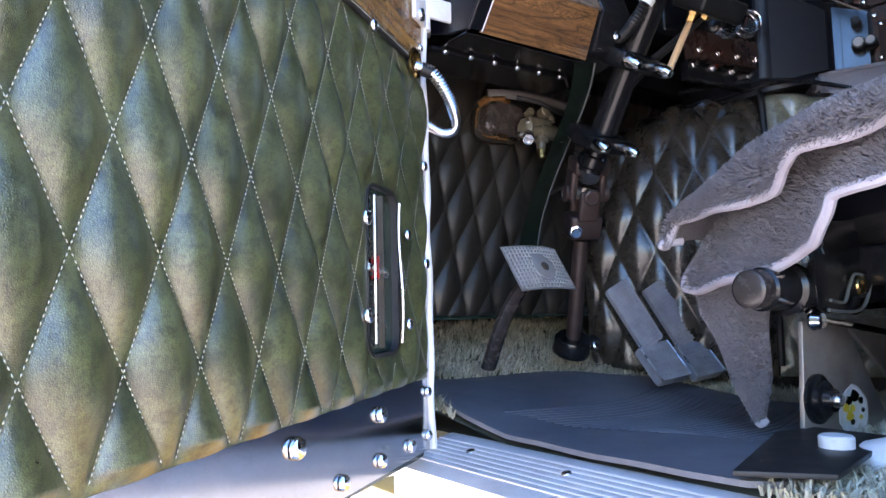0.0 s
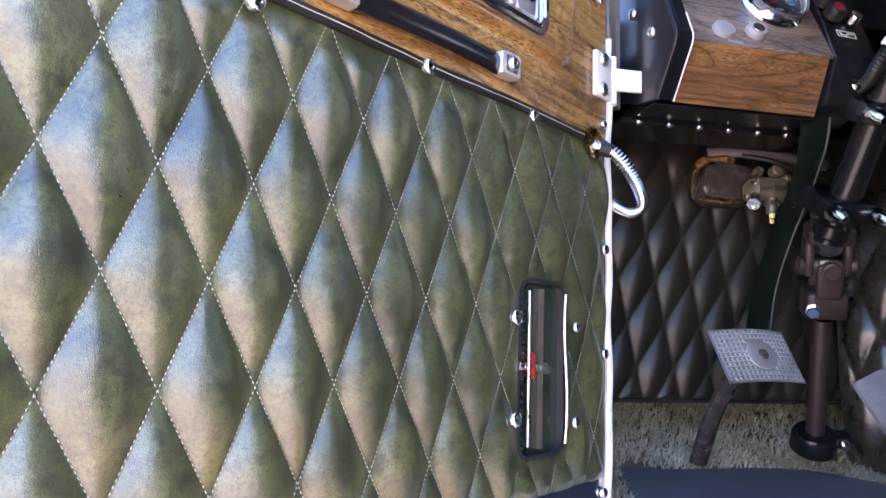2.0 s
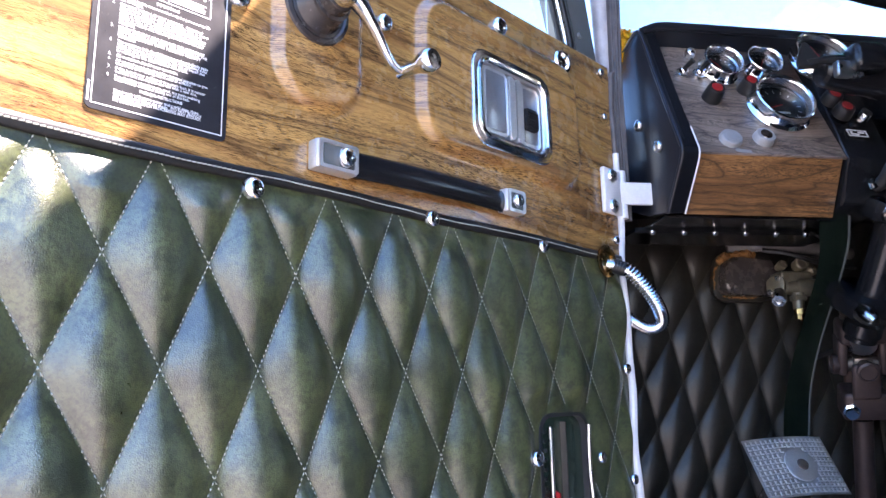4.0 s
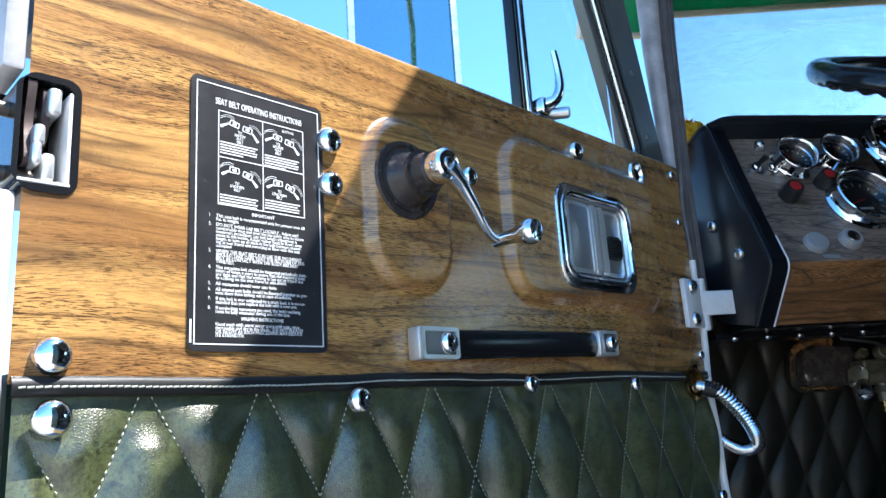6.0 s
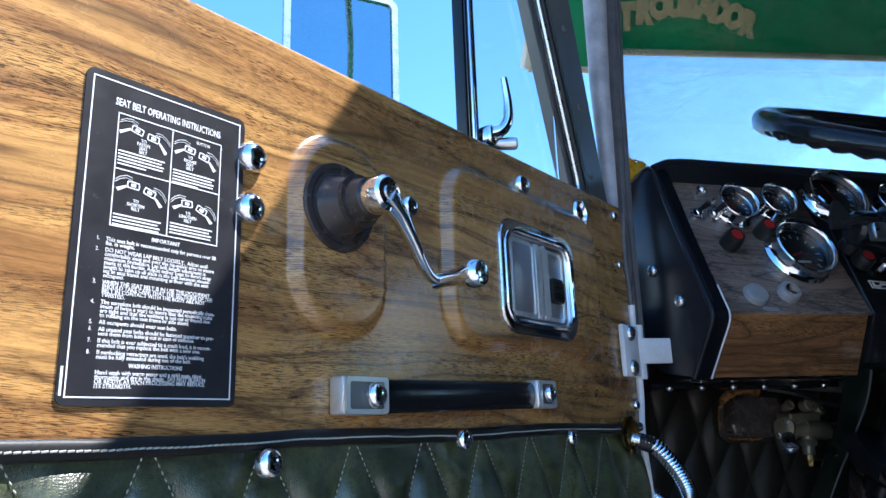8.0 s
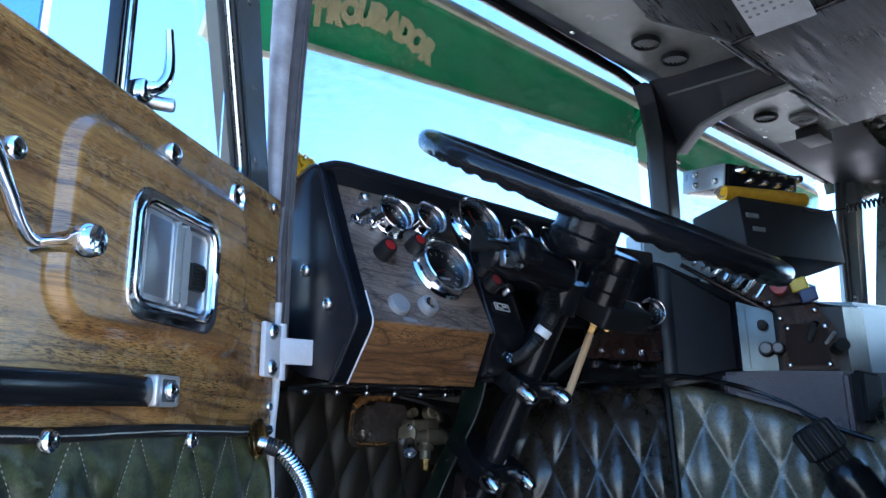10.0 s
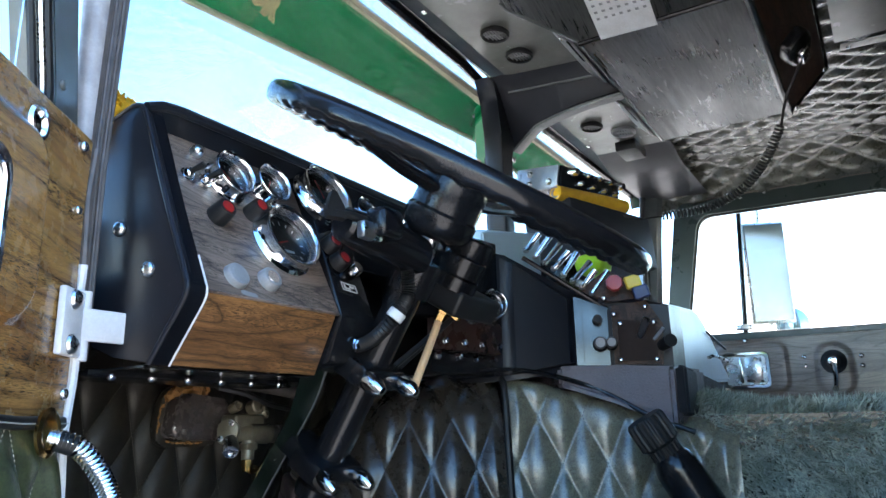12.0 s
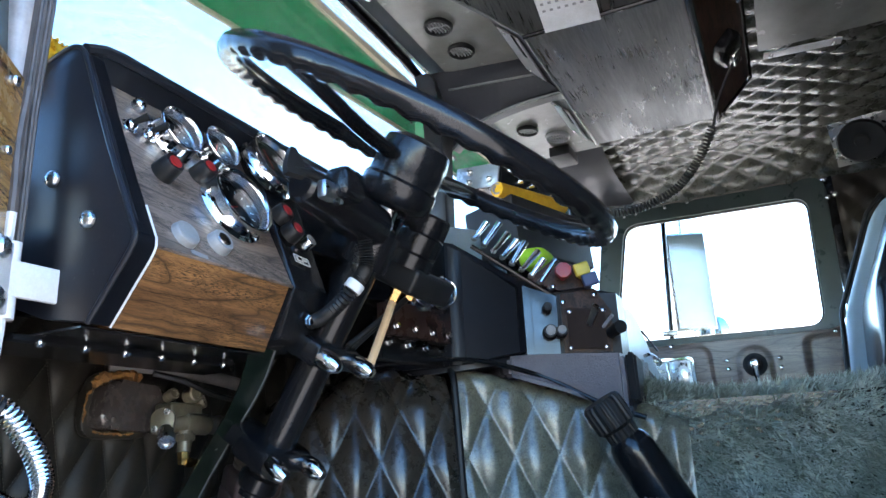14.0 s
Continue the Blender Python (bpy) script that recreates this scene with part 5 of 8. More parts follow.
_bm = bmesh.new()
sheet(hood_at, steps(0.047, 0.66, 36), steps(0, 1, 10), bm=_bm)
sheet(lambda x, v: Vector((x, -0.012 + 0.03 * v, 2.134 - 0.012 * math.exp(-((x - 0.045) / 0.020) ** 2) - 0.022 * v)), steps(0.047, 0.66, 36), steps(0, 1, 3), bm=_bm)
part("hood", _bm, HOOD, pod, "satin black hood")
_bm = bmesh.new()
tube(_bm, [(x, -0.012, 2.133 - 0.012 * math.exp(-((x - 0.045) / 0.020) ** 2)) for x in steps(0.050, 0.66, 30)], 0.006, 8)
part("hood_lip", _bm, HOOD, pod)

FT, FBk, FL = Vector((0, 0.016, 2.120)), Vector((0, -0.078, 1.925)), Vector((0, -0.045, 1.854))
FN = Vector((0, -0.195, 0.094)).normalized()


def face(x, t, lift=0.0):
    """A place on the gauge face: t = 0 at its top, 1 at the break."""
    return FT.lerp(FBk, t) + Vector((x, 0, 0)) + FN * lift


def at_face(x, z, lift=0.0):
    return face(x, (FT.z - z) / (FT.z - FBk.z), lift)


_bm = bmesh.new()
sheet(lambda x, t: face(x, t), steps(0.056, 0.286, 12), steps(0, 1, 8), bm=_bm)
part("gauge_face", _bm, GREYWOOD, pod, "dull walnut gauge face")
_bm = bmesh.new()
sheet(lambda x, t: FBk.lerp(FL, t) + Vector((x, 0, 0)), steps(0.070, 0.280, 12), steps(0, 1, 6), bm=_bm)
part("lower_face", _bm, DASHWOOD, pod, "glossy walnut lower face")
_bm = bmesh.new()
tube(_bm, [FBk + Vector((x, 0, 0)) for x in (0.070, 0.284)], 0.0022, 8)
part("break_edge", _bm, GREYWOOD, pod)
# black centre section round the column
_bm = bmesh.new()
prism(_bm, [(0.02, 2.118), (-0.012, 2.118), (-0.030, 2.060), (-0.082, 1.925), (-0.062, 1.868), (0.02, 1.850)], 0.286, 0.352, _YZ, 0.004)
part("centre_section", _bm, BLACK, pod, "black metal centre section")
_bm = bmesh.new()
prism(_bm, [(0.08, 2.115), (0.012, 2.115), (-0.010, 2.060), (-0.012, 2.01), (0.08, 2.0)], 0.352, 0.66, _YZ, 0.004)
part("right_section", _bm, BLACK, pod)
_bm = bmesh.new()
box(_bm, (0.36, 0.05, 2.0), (0.60, 0.02, 0.25))
part("pod_back", _bm, BLACK, pod)
hexbolt(pod, facing((0.322, -0.074, 1.893), (0, -1, -0.3)), 0.0065, 0.006)
# small mark: plain shapes
_bm = bmesh.new()
_m = facing(at_face(0.312, 1.958, 0.010), FN) @ Matrix.Rotation(radians(-4), 4, "Z")
ring(_bm, [(-0.014, -0.006), (0.014, -0.006), (0.014, 0.006), (-0.014, 0.006)], [(-0.0125, -0.0045), (0.0125, -0.0045), (0.0125, 0.0045), (-0.0125, 0.0045)], 0, 0.0006, _m)
prism(_bm, [(-0.010, -0.003), (0.002, -0.003), (0.002, -0.001), (-0.007, -0.001), (-0.007, 0.003), (-0.010, 0.003)], 0, 0.0006, _m)
prism(_bm, [(0.001, 0.0), (0.010, 0.0), (0.010, 0.003), (0.001, 0.003)], 0, 0.0006, _m)
part("emblem", _bm, INK, pod, "small white emblem plate")
# flange with screws below the pod
_bm = bmesh.new()
prism(_bm, [(0.035, 0.028), (0.30, 0.022), (0.34, 0.05), (0.34, 0.10), (0.035, 0.10)], 1.846, 1.851, I4)
tube(_bm, [(0.035, 0.026, 1.849), (0.30, 0.020, 1.849), (0.335, 0.05, 1.849)], 0.0042, 6)
part("flange", _bm, BLACK, pod)
_bm = bmesh.new()
prism(_bm, [(0.05, -0.040), (0.29, -0.040), (0.31, 0.03), (0.05, 0.03)], 1.851, 1.853, I4)
part("pod_floor", _bm, BLACK, pod)
for k in range(6):
    bolt(pod, facing((0.060 + 0.045 * k, 0.022 - 0.001 * k, 1.846), (0, -0.6, -0.8), (0, 1, 0)), 0.0048, 0.004)


CUP = plain("satin_gauge_cup", (0.50, 0.51, 0.53), (0.40, 0.41, 0.43), 0.24, 1.0, 30, 0.05, 500, 0.06)


def gauge(m, r, hooded=True, needle=30.0, name="gauge"):
    """A dial in a chrome cup; z of m points at the driver."""
    g = new(name)
    g.parent = pod
    g.matrix_basis = m
    tagged(g, "round dial in a hooded chrome bezel")
    bm = bmesh.new()
    rings_ = []
    n_ = 48
    for k in range(n_):
        a = 2 * math.pi * k / n_
        lip = (0.021 + (0.005 * (0.5 + 0.5 * math.sin(a)) if hooded else 0.0)) * r / 0.0245 * (0.72 if r > 0.03 else 1.0)
        rings_.append([bm.verts.new((q * r * math.cos(a), q * r * math.sin(a), h)) for q, h in ((0.92, -0.004), (1.16, 0.0), (1.17, 0.003), (1.10, 0.0055), (1.05, 0.007), (1.03, 0.75 * lip), (1.06, lip - 0.005), (1.10, lip - 0.0035), (1.11, lip - 0.0012), (1.07, lip), (1.01, lip - 0.001), (0.98, lip - 0.004))])
    for k in range(n_):
        a, b = rings_[k], rings_[(k + 1) % n_]
        for j in range(11):
            bm.faces.new((a[j], b[j], b[j + 1], a[j + 1]))
    part("bezel", bm, CHROME, g, sharp=50)
    bm = bmesh.new()
    cup = []
    for k in range(n_):
        a = 2 * math.pi * k / n_
        lip = (0.021 + (0.005 * (0.5 + 0.5 * math.sin(a)) if hooded else 0.0)) * r / 0.0245 * (0.72 if r > 0.03 else 1.0)
        cup.append([bm.verts.new((q * r * math.cos(a), q * r * math.sin(a), h)) for q, h in ((0.98, lip - 0.004), (0.95, 0.55 * lip), (0.90, 0.50 * lip), (0.885, 0.0035))])
    for k in range(n_):
        a, b = cup[k], cup[(k + 1) % n_]
        for j in range(3):
            bm.faces.new((a[j], b[j], b[j + 1], a[j + 1]))
    part("cup", bm, CUP, g, "satin inner wall", sharp=30)
    bm = bmesh.new()
    lathe(bm, [(r * 0.89, 0.0035), (0, 0.0035)], I4, 32)
    part("dial", bm, DIAL, g)
    bm = bmesh.new()
    for k in range(13):
        a = radians(225 - 270 * k / 12)
        box(bm, (0, 0, 0), (r * 0.16, r * 0.03, 0.0006), Matrix.Translation((r * 0.72 * math.cos(a), r * 0.72 * math.sin(a), 0.0042)) @ Matrix.Rotation(a, 4, "Z"))
    box(bm, (0, -r * 0.36, 0.0042), (r * 0.5, r * 0.09, 0.0006))
    part("scale_marks", bm, INK, g)
    bm = bmesh.new()
    box(bm, (r * 0.3, 0, 0.0062), (r * 0.8, r * 0.05, 0.0008), Matrix.Rotation(radians(needle), 4, "Z"))
    part("needle", bm, RED, g)
    bm = bmesh.new()
    lathe(bm, [(r * 0.90, 0.0108), (r * 0.5, 0.0114), (0, 0.0117)], I4, 32)
    p = part("lens", bm, GLASS, g)
    p.visible_shadow = False
    return g


def on_face(x, z, lift=0.0):
    return facing(at_face(x, z, lift), FN)


gauge(on_face(0.160, 2.070), 0.0255, True, 120)
gauge(on_face(0.226, 2.078), 0.0240, True, 60)
gauge(on_face(0.222, 2.003), 0.0375, True, 200, "speedometer")
gauge(facing((0.308, -0.020, 2.086), (0.0, -0.9, 0.42)), 0.038, False, 100, "tachometer")
gauge(facing((0.43, 0.008, 2.092), (0.0, -0.9, 0.42)), 0.024, True, 80)
gauge(facing((0.50, 0.008, 2.092), (0.0, -0.9, 0.42)), 0.024, True, 80)


def knob(m, r, h, material, cap=None, name="dash_knob", label=""):
    k = new(name)
    k.parent = pod
    k.matrix_basis = m
    if label:
        tagged(k, label)
    bm = bmesh.new()
    lathe(bm, [(0, 0), (r * 1.05, 0), (r * 1.02, h * 0.3), (r * 0.95, h * 0.85), (r * 0.86, h), (0, h)], I4, 22)
    part("grip", bm, material, k)
    if cap:
        bm = bmesh.new()
        lathe(bm, [(r * 0.60, h * 0.98), (r * 0.58, h * 1.05), (0, h * 1.06)], I4, 18)
        part("cap", bm, cap, k)
    return k


knob(on_face(0.131, 2.018), 0.0125, 0.020, RUBBER, RED, label="black knob with red cap")
knob(on_face(0.188, 2.036), 0.0115, 0.020, RUBBER, RED, label="black knob with red cap")
knob(facing(at_face(0.296, 2.010, 0.012), FN), 0.0125, 0.016, RUBBER, RED, label="black knob with red cap")
knob(facing(at_face(0.302, 1.988, 0.012), FN), 0.0125, 0.016, RUBBER, RED, label="black knob with red cap")
knob(facing(at_face(0.330, 1.982, 0.012), FN), 0.009, 0.012, CHROME, label="chrome knob")
knob(on_face(0.131, 1.947), 0.0145, 0.007, GREYPLASTIC, GREYPLASTIC, label="grey push knob")
knob(on_face(0.178, 1.950), 0.0135, 0.010, GREYPLASTIC, CHROME, label="lighter socket with chrome cap")
for tx in (0.104, 0.128):
    t = new("toggle_switch")
    t.parent = pod
    tagged(t, "black bat toggle switch")
    bm = bmesh.new()
    lathe(bm, [(0, 0), (0.0088, 0), (0.0088, 0.003), (0.0068, 0.0035), (0.0062, 0.008), (0.0045, 0.010), (0, 0.010)], on_face(tx, 2.062), 16)
    part("collar", bm, CHROME, t)
    bm = bmesh.new()
    p = at_face(tx, 2.062, 0.009)
    rod(bm, p, p + Vector((0.006, -0.014, 0.006)), 0.0026, 0.0042, 12)
    part("bat", bm, RUBBER, t)
bolt(pod, on_face(0.128, 2.100), 0.0075, 0.012, STEEL)
_bm = bmesh.new()
prism(_bm, round_rect(-0.011, -0.0028, 0.011, 0.0028, 0.0026), 0, 0.0008, on_face(0.142, 1.9285, 0.001) @ Matrix.Rotation(radians(-8), 4, "Z"))
part("tag", _bm, GREYPLASTIC, pod)

# yellow plush on the cowl behind the pod
plush = thing("plush_roll", "yellow plush duster lying on the dash hood", "duster")
_bm = bmesh.new()
bmesh.ops.create_uvsphere(_bm, u_segments=24, v_segments=14, radius=1.0)
for v in _bm.verts:
    v.co = Vector((v.co.x * 0.055, v.co.y * 0.05, v.co.z * 0.05)) * 0.72 * (1 + 0.12 * noise.noise(v.co * 2.5)) + Vector((0.058, 0.072, 2.128))
part("plush_body", _bm, PLUSH, plush, sharp=80)
_sp = []
_r = random.Random(8)
for _ in range(900):
    d = Vector((_r.gauss(0, 1), _r.gauss(0, 1), _r.gauss(0, 1))).normalized()
    _sp.append((Vector((d.x * 0.039, d.y * 0.035, d.z * 0.035)) + Vector((0.058, 0.072, 2.128)), d))
tufts("pile", _sp, PLUSH, plush, 3, 0.006, 0.0012, 0.7, 0.4)

# ---- steering ----
WN = Vector((0, -0.524, 0.852)).normalized()
WC = Vector((0.362, -0.206, 2.093))
wheel = thing("steering_wheel", "large black two-spoke steering wheel with finger grips", "steering wheel", facing(WC, WN, (0, 1, 0)))
R0, RT = 0.243, 0.0130
_bm = bmesh.new()
rings = []
NS, NT = 180, 14
for i in range(NS):
    a = 2 * math.pi * i / NS
    rr = []
    for j in range(NT):
        b = 2 * math.pi * j / NT
        grip = 0.0022 * max(0.0, -math.sin(b)) ** 2 * math.sin(a * 52)
        r = RT + grip
        rr.append(_bm.verts.new(((R0 + r * math.cos(b)) * math.cos(a), (R0 + r * math.cos(b)) * math.sin(a), r * 1.05 * math.sin(b))))
    rings.append(rr)
for i in range(NS):
    a, b = rings[i], rings[(i + 1) % NS]
    for j in range(NT):
        _bm.faces.new((a[j], b[j], b[(j + 1) % NT], a[(j + 1) % NT]))
part("rim", _bm, BLACK, wheel, sharp=70)
for a in (172, 8):
    _bm = bmesh.new()
    c, s = math.cos(radians(a)), math.sin(radians(a))
    _p = smooth_path([(0.035 * c, 0.035 * s, -0.022), (0.10 * c, 0.10 * s, -0.018), (0.18 * c, 0.18 * s, -0.006), (0.24 * c, 0.24 * s, 0.0)], 6)
    tube(_bm, _p, [0.017 - 0.005 * k / (len(_p) - 1) for k in range(len(_p))], 12, flat=0.55)
    part("spoke", _bm, BLACK, wheel)
_bm = bmesh.new()
lathe(_bm, [(0, 0.012), (0.026, 0.010), (0.041, 0.002), (0.044, -0.012), (0.044, -0.046), (0.047, -0.050), (0.047, -0.062), (0.042, -0.074), (0.030, -0.082), (0, -0.082)], I4, 36)
part("hub", _bm, BLACK, wheel)
_bm = bmesh.new()
a = radians(-62)
tube(_bm, [(R0 * math.cos(a) + 0.0127 * math.cos(a) * math.cos(t), R0 * math.sin(a) + 0.0127 * math.sin(a) * math.cos(t), 0.0127 * math.sin(t)) for t in [2 * math.pi * k / 20 for k in range(20)]], 0.0011, 6, True)
part("wire_wrap", _bm, BRASS, wheel)

column = thing("steering_column", "black steering column with clamps and universal joint", "steering column")


def col(t):
    """A place on the column's axis, t metres below the wheel's centre."""
    return WC - WN * t


_bm = bmesh.new()
rod(_bm, col(0.07), col(0.17), 0.0125)
part("upper_shaft", _bm, STEEL, column, "bare steel shaft")
_bm = bmesh.new()
rod(_bm, col(0.16), col(0.46), 0.0215, None, 28)
lathe(_bm, [(0.0215, 0), (0.025, 0.004), (0.025, 0.020), (0.0215, 0.024)], along(col(0.43), col(0.5)), 28)
part("jacket", _bm, BLACK, column)
for t0 in (0.252, 0.388):
    c = new("clamp")
    c.parent = column
    bm = bmesh.new()
    m = along(col(t0), col(t0 + 0.04))
    box(bm, (0, 0, 0.018), (0.088, 0.056, 0.030), m, 0.008)
    box(bm, (0.0, 0.045, 0.018), (0.060, 0.05, 0.026), m, 0.006)
    part("clamp_body", bm, BLACK, c)
    for sx in (-0.036, 0.036):
        bm = bmesh.new()
        lathe(bm, [(0, 0), (0.0115, 0), (0.012, 0.003), (0.0125, 0.012), (0.010, 0.022), (0.006, 0.029), (0, 0.030)], facing(m @ Vector((sx, -0.028, 0.018)), (m.to_3x3() @ Vector((0, -1, 0))), (1, 0, 0)), 18)
        part("acorn_nut", bm, CHROME, c, "chrome acorn nut")
# turn signal housing and lever
sig = new("turn_signal")
sig.parent = column
tagged(sig, "black turn signal switch with lever")
_bm = bmesh.new()
_h0, _h1 = Vector((0.352, -0.150, 1.998)), Vector((0.212, -0.142, 2.012))
_hn = (_h0 - _h1).length
lathe(_bm, [(0, 0), (0.021, 0.0), (0.026, 0.006), (0.027, 0.05), (0.024, 0.10), (0.020, _hn - 0.004), (0.016, _hn), (0, _hn)], along(_h0, _h1), 24)
lathe(_bm, [(0, 0), (0.030, 0), (0.030, 0.045), (0, 0.045)], along(col(0.112), col(0.17)), 24)
part("housing", _bm, BLACK, sig)
_bm = bmesh.new()
box(_bm, (0.245, -0.176, 2.012), (0.040, 0.030, 0.034), I4, 0.008, 3)
part("grip", _bm, BLACK, sig, "glossy black grip")
_bm = bmesh.new()
box(_bm, (0.226, -0.170, 2.000), (0.034, 0.012, 0.020), Matrix.Identity(4), 0.003)
part("steel_tab", _bm, STEEL, sig, "bare metal tab")
_bm = bmesh.new()
tube(_bm, [(0.240, -0.165, 2.012), (0.205, -0.160, 2.016), (0.185, -0.154, 2.014)], [0.006, 0.005, 0.0045], 10)
prism(_bm, [(-0.012, -0.006), (0.010, -0.006), (0.010, 0.008), (0.002, 0.026), (-0.004, 0.026), (-0.012, 0.004)], -0.004, 0.004, facing((0.187, -0.154, 2.014), (-0.3, -0.9, 0.2)))
part("lever", _bm, RUBBER, sig)
# trailer brake valve on the right of the column
valve = new("hand_valve")
valve.parent = column
tagged(valve, "black trailer hand valve with brass fitting")
_m = along(Vector((0.462, -0.172, 2.042)), Vector((0.462, -0.172, 2.042)) - WN)
_bm = bmesh.new()
lathe(_bm, [(0, 0), (0.026, 0), (0.0295, 0.0035), (0.0295, 0.026), (0.0282, 0.028), (0.0305, 0.030), (0.0305, 0.054), (0.0288, 0.056), (0.0312, 0.058), (0.0312, 0.076), (0, 0.076)], _m, 30)
part("valve_cap", _bm, BLACK, valve)
_bm = bmesh.new()
box(_bm, (-0.036, 0.0, 0.090), (0.112, 0.066, 0.036), _m, 0.006, 3)
part("valve_body", _bm, RUBBER, valve, "rough black cast valve body")
_bm = bmesh.new()
lathe(_bm, [(0, 0), (0.010, 0), (0.010, 0.008), (0.0085, 0.009), (0.0085, 0.020), (0.006, 0.022), (0.006, 0.03), (0, 0.03)], Matrix.Translation((0, 0, 0)) @ _m @ Matrix.Translation((-0.004, 0.0, 0.105)), 6)
lathe(_bm, [(0, 0), (0.009, 0), (0.009, 0.010), (0, 0.010)], _m @ Matrix.Translation((-0.022, -0.010, 0.105)), 6)
part("fitting", _bm, BRASS, valve, "brass hose fitting")
_bm = bmesh.new()
rod(_bm, _m @ Vector((0.02, 0, 0.03)), _m @ Vector((0.075, 0.0, 0.005)), 0.0055)
lathe(_bm, [(0, -0.012), (0.010, -0.009), (0.0135, 0), (0.010, 0.010), (0, 0.013)], along(_m @ Vector((0.075, 0, 0.005)), _m @ Vector((0.09, 0, -0.003))), 18)
part("valve_lever", _bm, BLACK, valve)
# air line and wiring loom
hose = thing("air_line", "tan plastic air line below the hand valve", "hose")
_p = smooth_path([_m @ Vector((-0.004, 0, 0.125)), Vector((0.440, -0.108, 1.900)), Vector((0.407, -0.102, 1.840))], 8)
_bm = bmesh.new()
tube(_bm, _p, 0.0056, 10)
part("line", _bm, TAN, hose)
for off in (0.016, 0.030):
    _bm = bmesh.new()
    tube(_bm, smooth_path([_m @ Vector((-0.022, -0.010, 0.11)), Vector((0.415 - off, -0.060, 1.85)), Vector((0.40 - off, 0.0, 1.79)), Vector((0.39, 0.10, 1.70)), Vector((0.37, 0.30, 1.66))], 6), 0.0042, 8)
    part("cable", _bm, RUBBER, hose)
loom = thing("wiring_loom", "corrugated black wiring loom along the column", "cable")
_p = smooth_path([(0.318, -0.152, 1.990), (0.327, -0.150, 1.969), (0.329, -0.148, 1.945), (0.312, -0.144, 1.922), (0.314, -0.118, 1.902), (0.330, -0.080, 1.893), (0.335, -0.03, 1.890)], 14)
_bm = bmesh.new()
tube(_bm, _p, [0.0066 + 0.0026 * (k % 2) for k in range(len(_p))], 12)
part("corrugated_tube", _bm, RUBBER, loom, sharp=25)
_bm = bmesh.new()
lathe(_bm, [(0.0104, 0), (0.0110, 0.002), (0.0110, 0.009), (0.0104, 0.011)], along(_p[40], _p[44]), 16)
part("cable_tie", _bm, INK, loom, "white tie")

# universal joint and lower shaft
joint = new("universal_joint")
joint.parent = column
tagged(joint, "rusty steel universal joint")
U1, U2, FOOT = Vector((0.378, 0.052, 1.690)), Vector((0.400, 0.096, 1.590)), Vector((0.424, 0.150, 1.405))
_bm = bmesh.new()
rod(_bm, col(0.45), U1 + (col(0.45) - U1) * 0.2, 0.019)
part("lower_collar", _bm, STEEL, joint)
_mu = along(U1 + Vector((0, 0, 0.012)), U2)
_bm = bmesh.new()
for k in range(3):
    lathe(_bm, [(0.016, -0.052 + 0.007 * k), (0.026, -0.050 + 0.007 * k), (0.0265, -0.047 + 0.007 * k), (0.016, -0.045 + 0.007 * k)], _mu, 24)
part("spring_ring", _bm, DARKSTEEL, joint, "dark steel spring rings")
_bm = bmesh.new()
box(_bm, (0, 0, -0.014), (0.062, 0.050, 0.030), _mu, 0.007, 3)
for sx in (-1, 1):
    box(_bm, (0.026 * sx, 0.004, 0.022), (0.013, 0.036, 0.056), _mu, 0.005, 3)
part("upper_yoke", _bm, RUST, joint, "dark rusty upper yoke")
_bm = bmesh.new()
rod(_bm, _mu @ Vector((-0.030, 0, 0.036)), _mu @ Vector((0.030, 0, 0.036)), 0.0105)
rod(_bm, _mu @ Vector((0, -0.030, 0.036)), _mu @ Vector((0, 0.030, 0.036)), 0.0105)
box(_bm, (0, 0, 0.036), (0.026, 0.026, 0.026), _mu, 0.005)
part("cross", _bm, DARKSTEEL, joint)
for sx, sy in ((-1, 0), (1, 0), (0, -1)):
    _bm = bmesh.new()
    lathe(_bm, [(0, 0), (0.0135, 0), (0.0145, 0.003), (0.0145, 0.008), (0.0115, 0.010), (0.0105, 0.008), (0, 0.008)], facing(_mu @ Vector((0.030 * sx, 0.028 * sy, 0.036)), _mu.to_3x3() @ Vector((sx, sy, 0)), _mu.to_3x3() @ Vector((0, 0, -1))), 22)
    part("bearing_cap", _bm, RUST, joint)
_bm = bmesh.new()
for sy in (-1, 1):
    box(_bm, (0, 0.024 * sy, 0.054), (0.036, 0.012, 0.052), _mu, 0.005, 3)
box(_bm, (0.0, 0, 0.094), (0.058, 0.048, 0.042), _mu, 0.006, 3)
box(_bm, (0.016, -0.024, 0.094), (0.004, 0.006, 0.040), _mu, 0.001)
part("lower_yoke", _bm, RUST, joint, "rusty clamp yoke with a split")
hexbolt(joint, facing(_mu @ Vector((0.010, -0.026, -0.014)), _mu.to_3x3() @ Vector((0, -1, 0)), (1, 0, 0)), 0.0095, 0.008)
hexbolt(joint, facing(_mu @ Vector((0.020, -0.026, 0.098)), _mu.to_3x3() @ Vector((0.2, -1, 0)), (1, 0, 0)), 0.0095, 0.012)
hexbolt(joint, facing(_mu @ Vector((-0.030, -0.006, 0.092)), _mu.to_3x3() @ Vector((-1, 0, 0)), (0, 1, 0)), 0.0085, 0.010)
_bm = bmesh.new()
rod(_bm, U2, FOOT, 0.0135)
part("lower_shaft", _bm, RUST, joint)
_bm = bmesh.new()
_mf = along(FOOT + Vector((-0.002, -0.005, 0.012)), FOOT + Vector((0.01, 0.03, -0.05)))
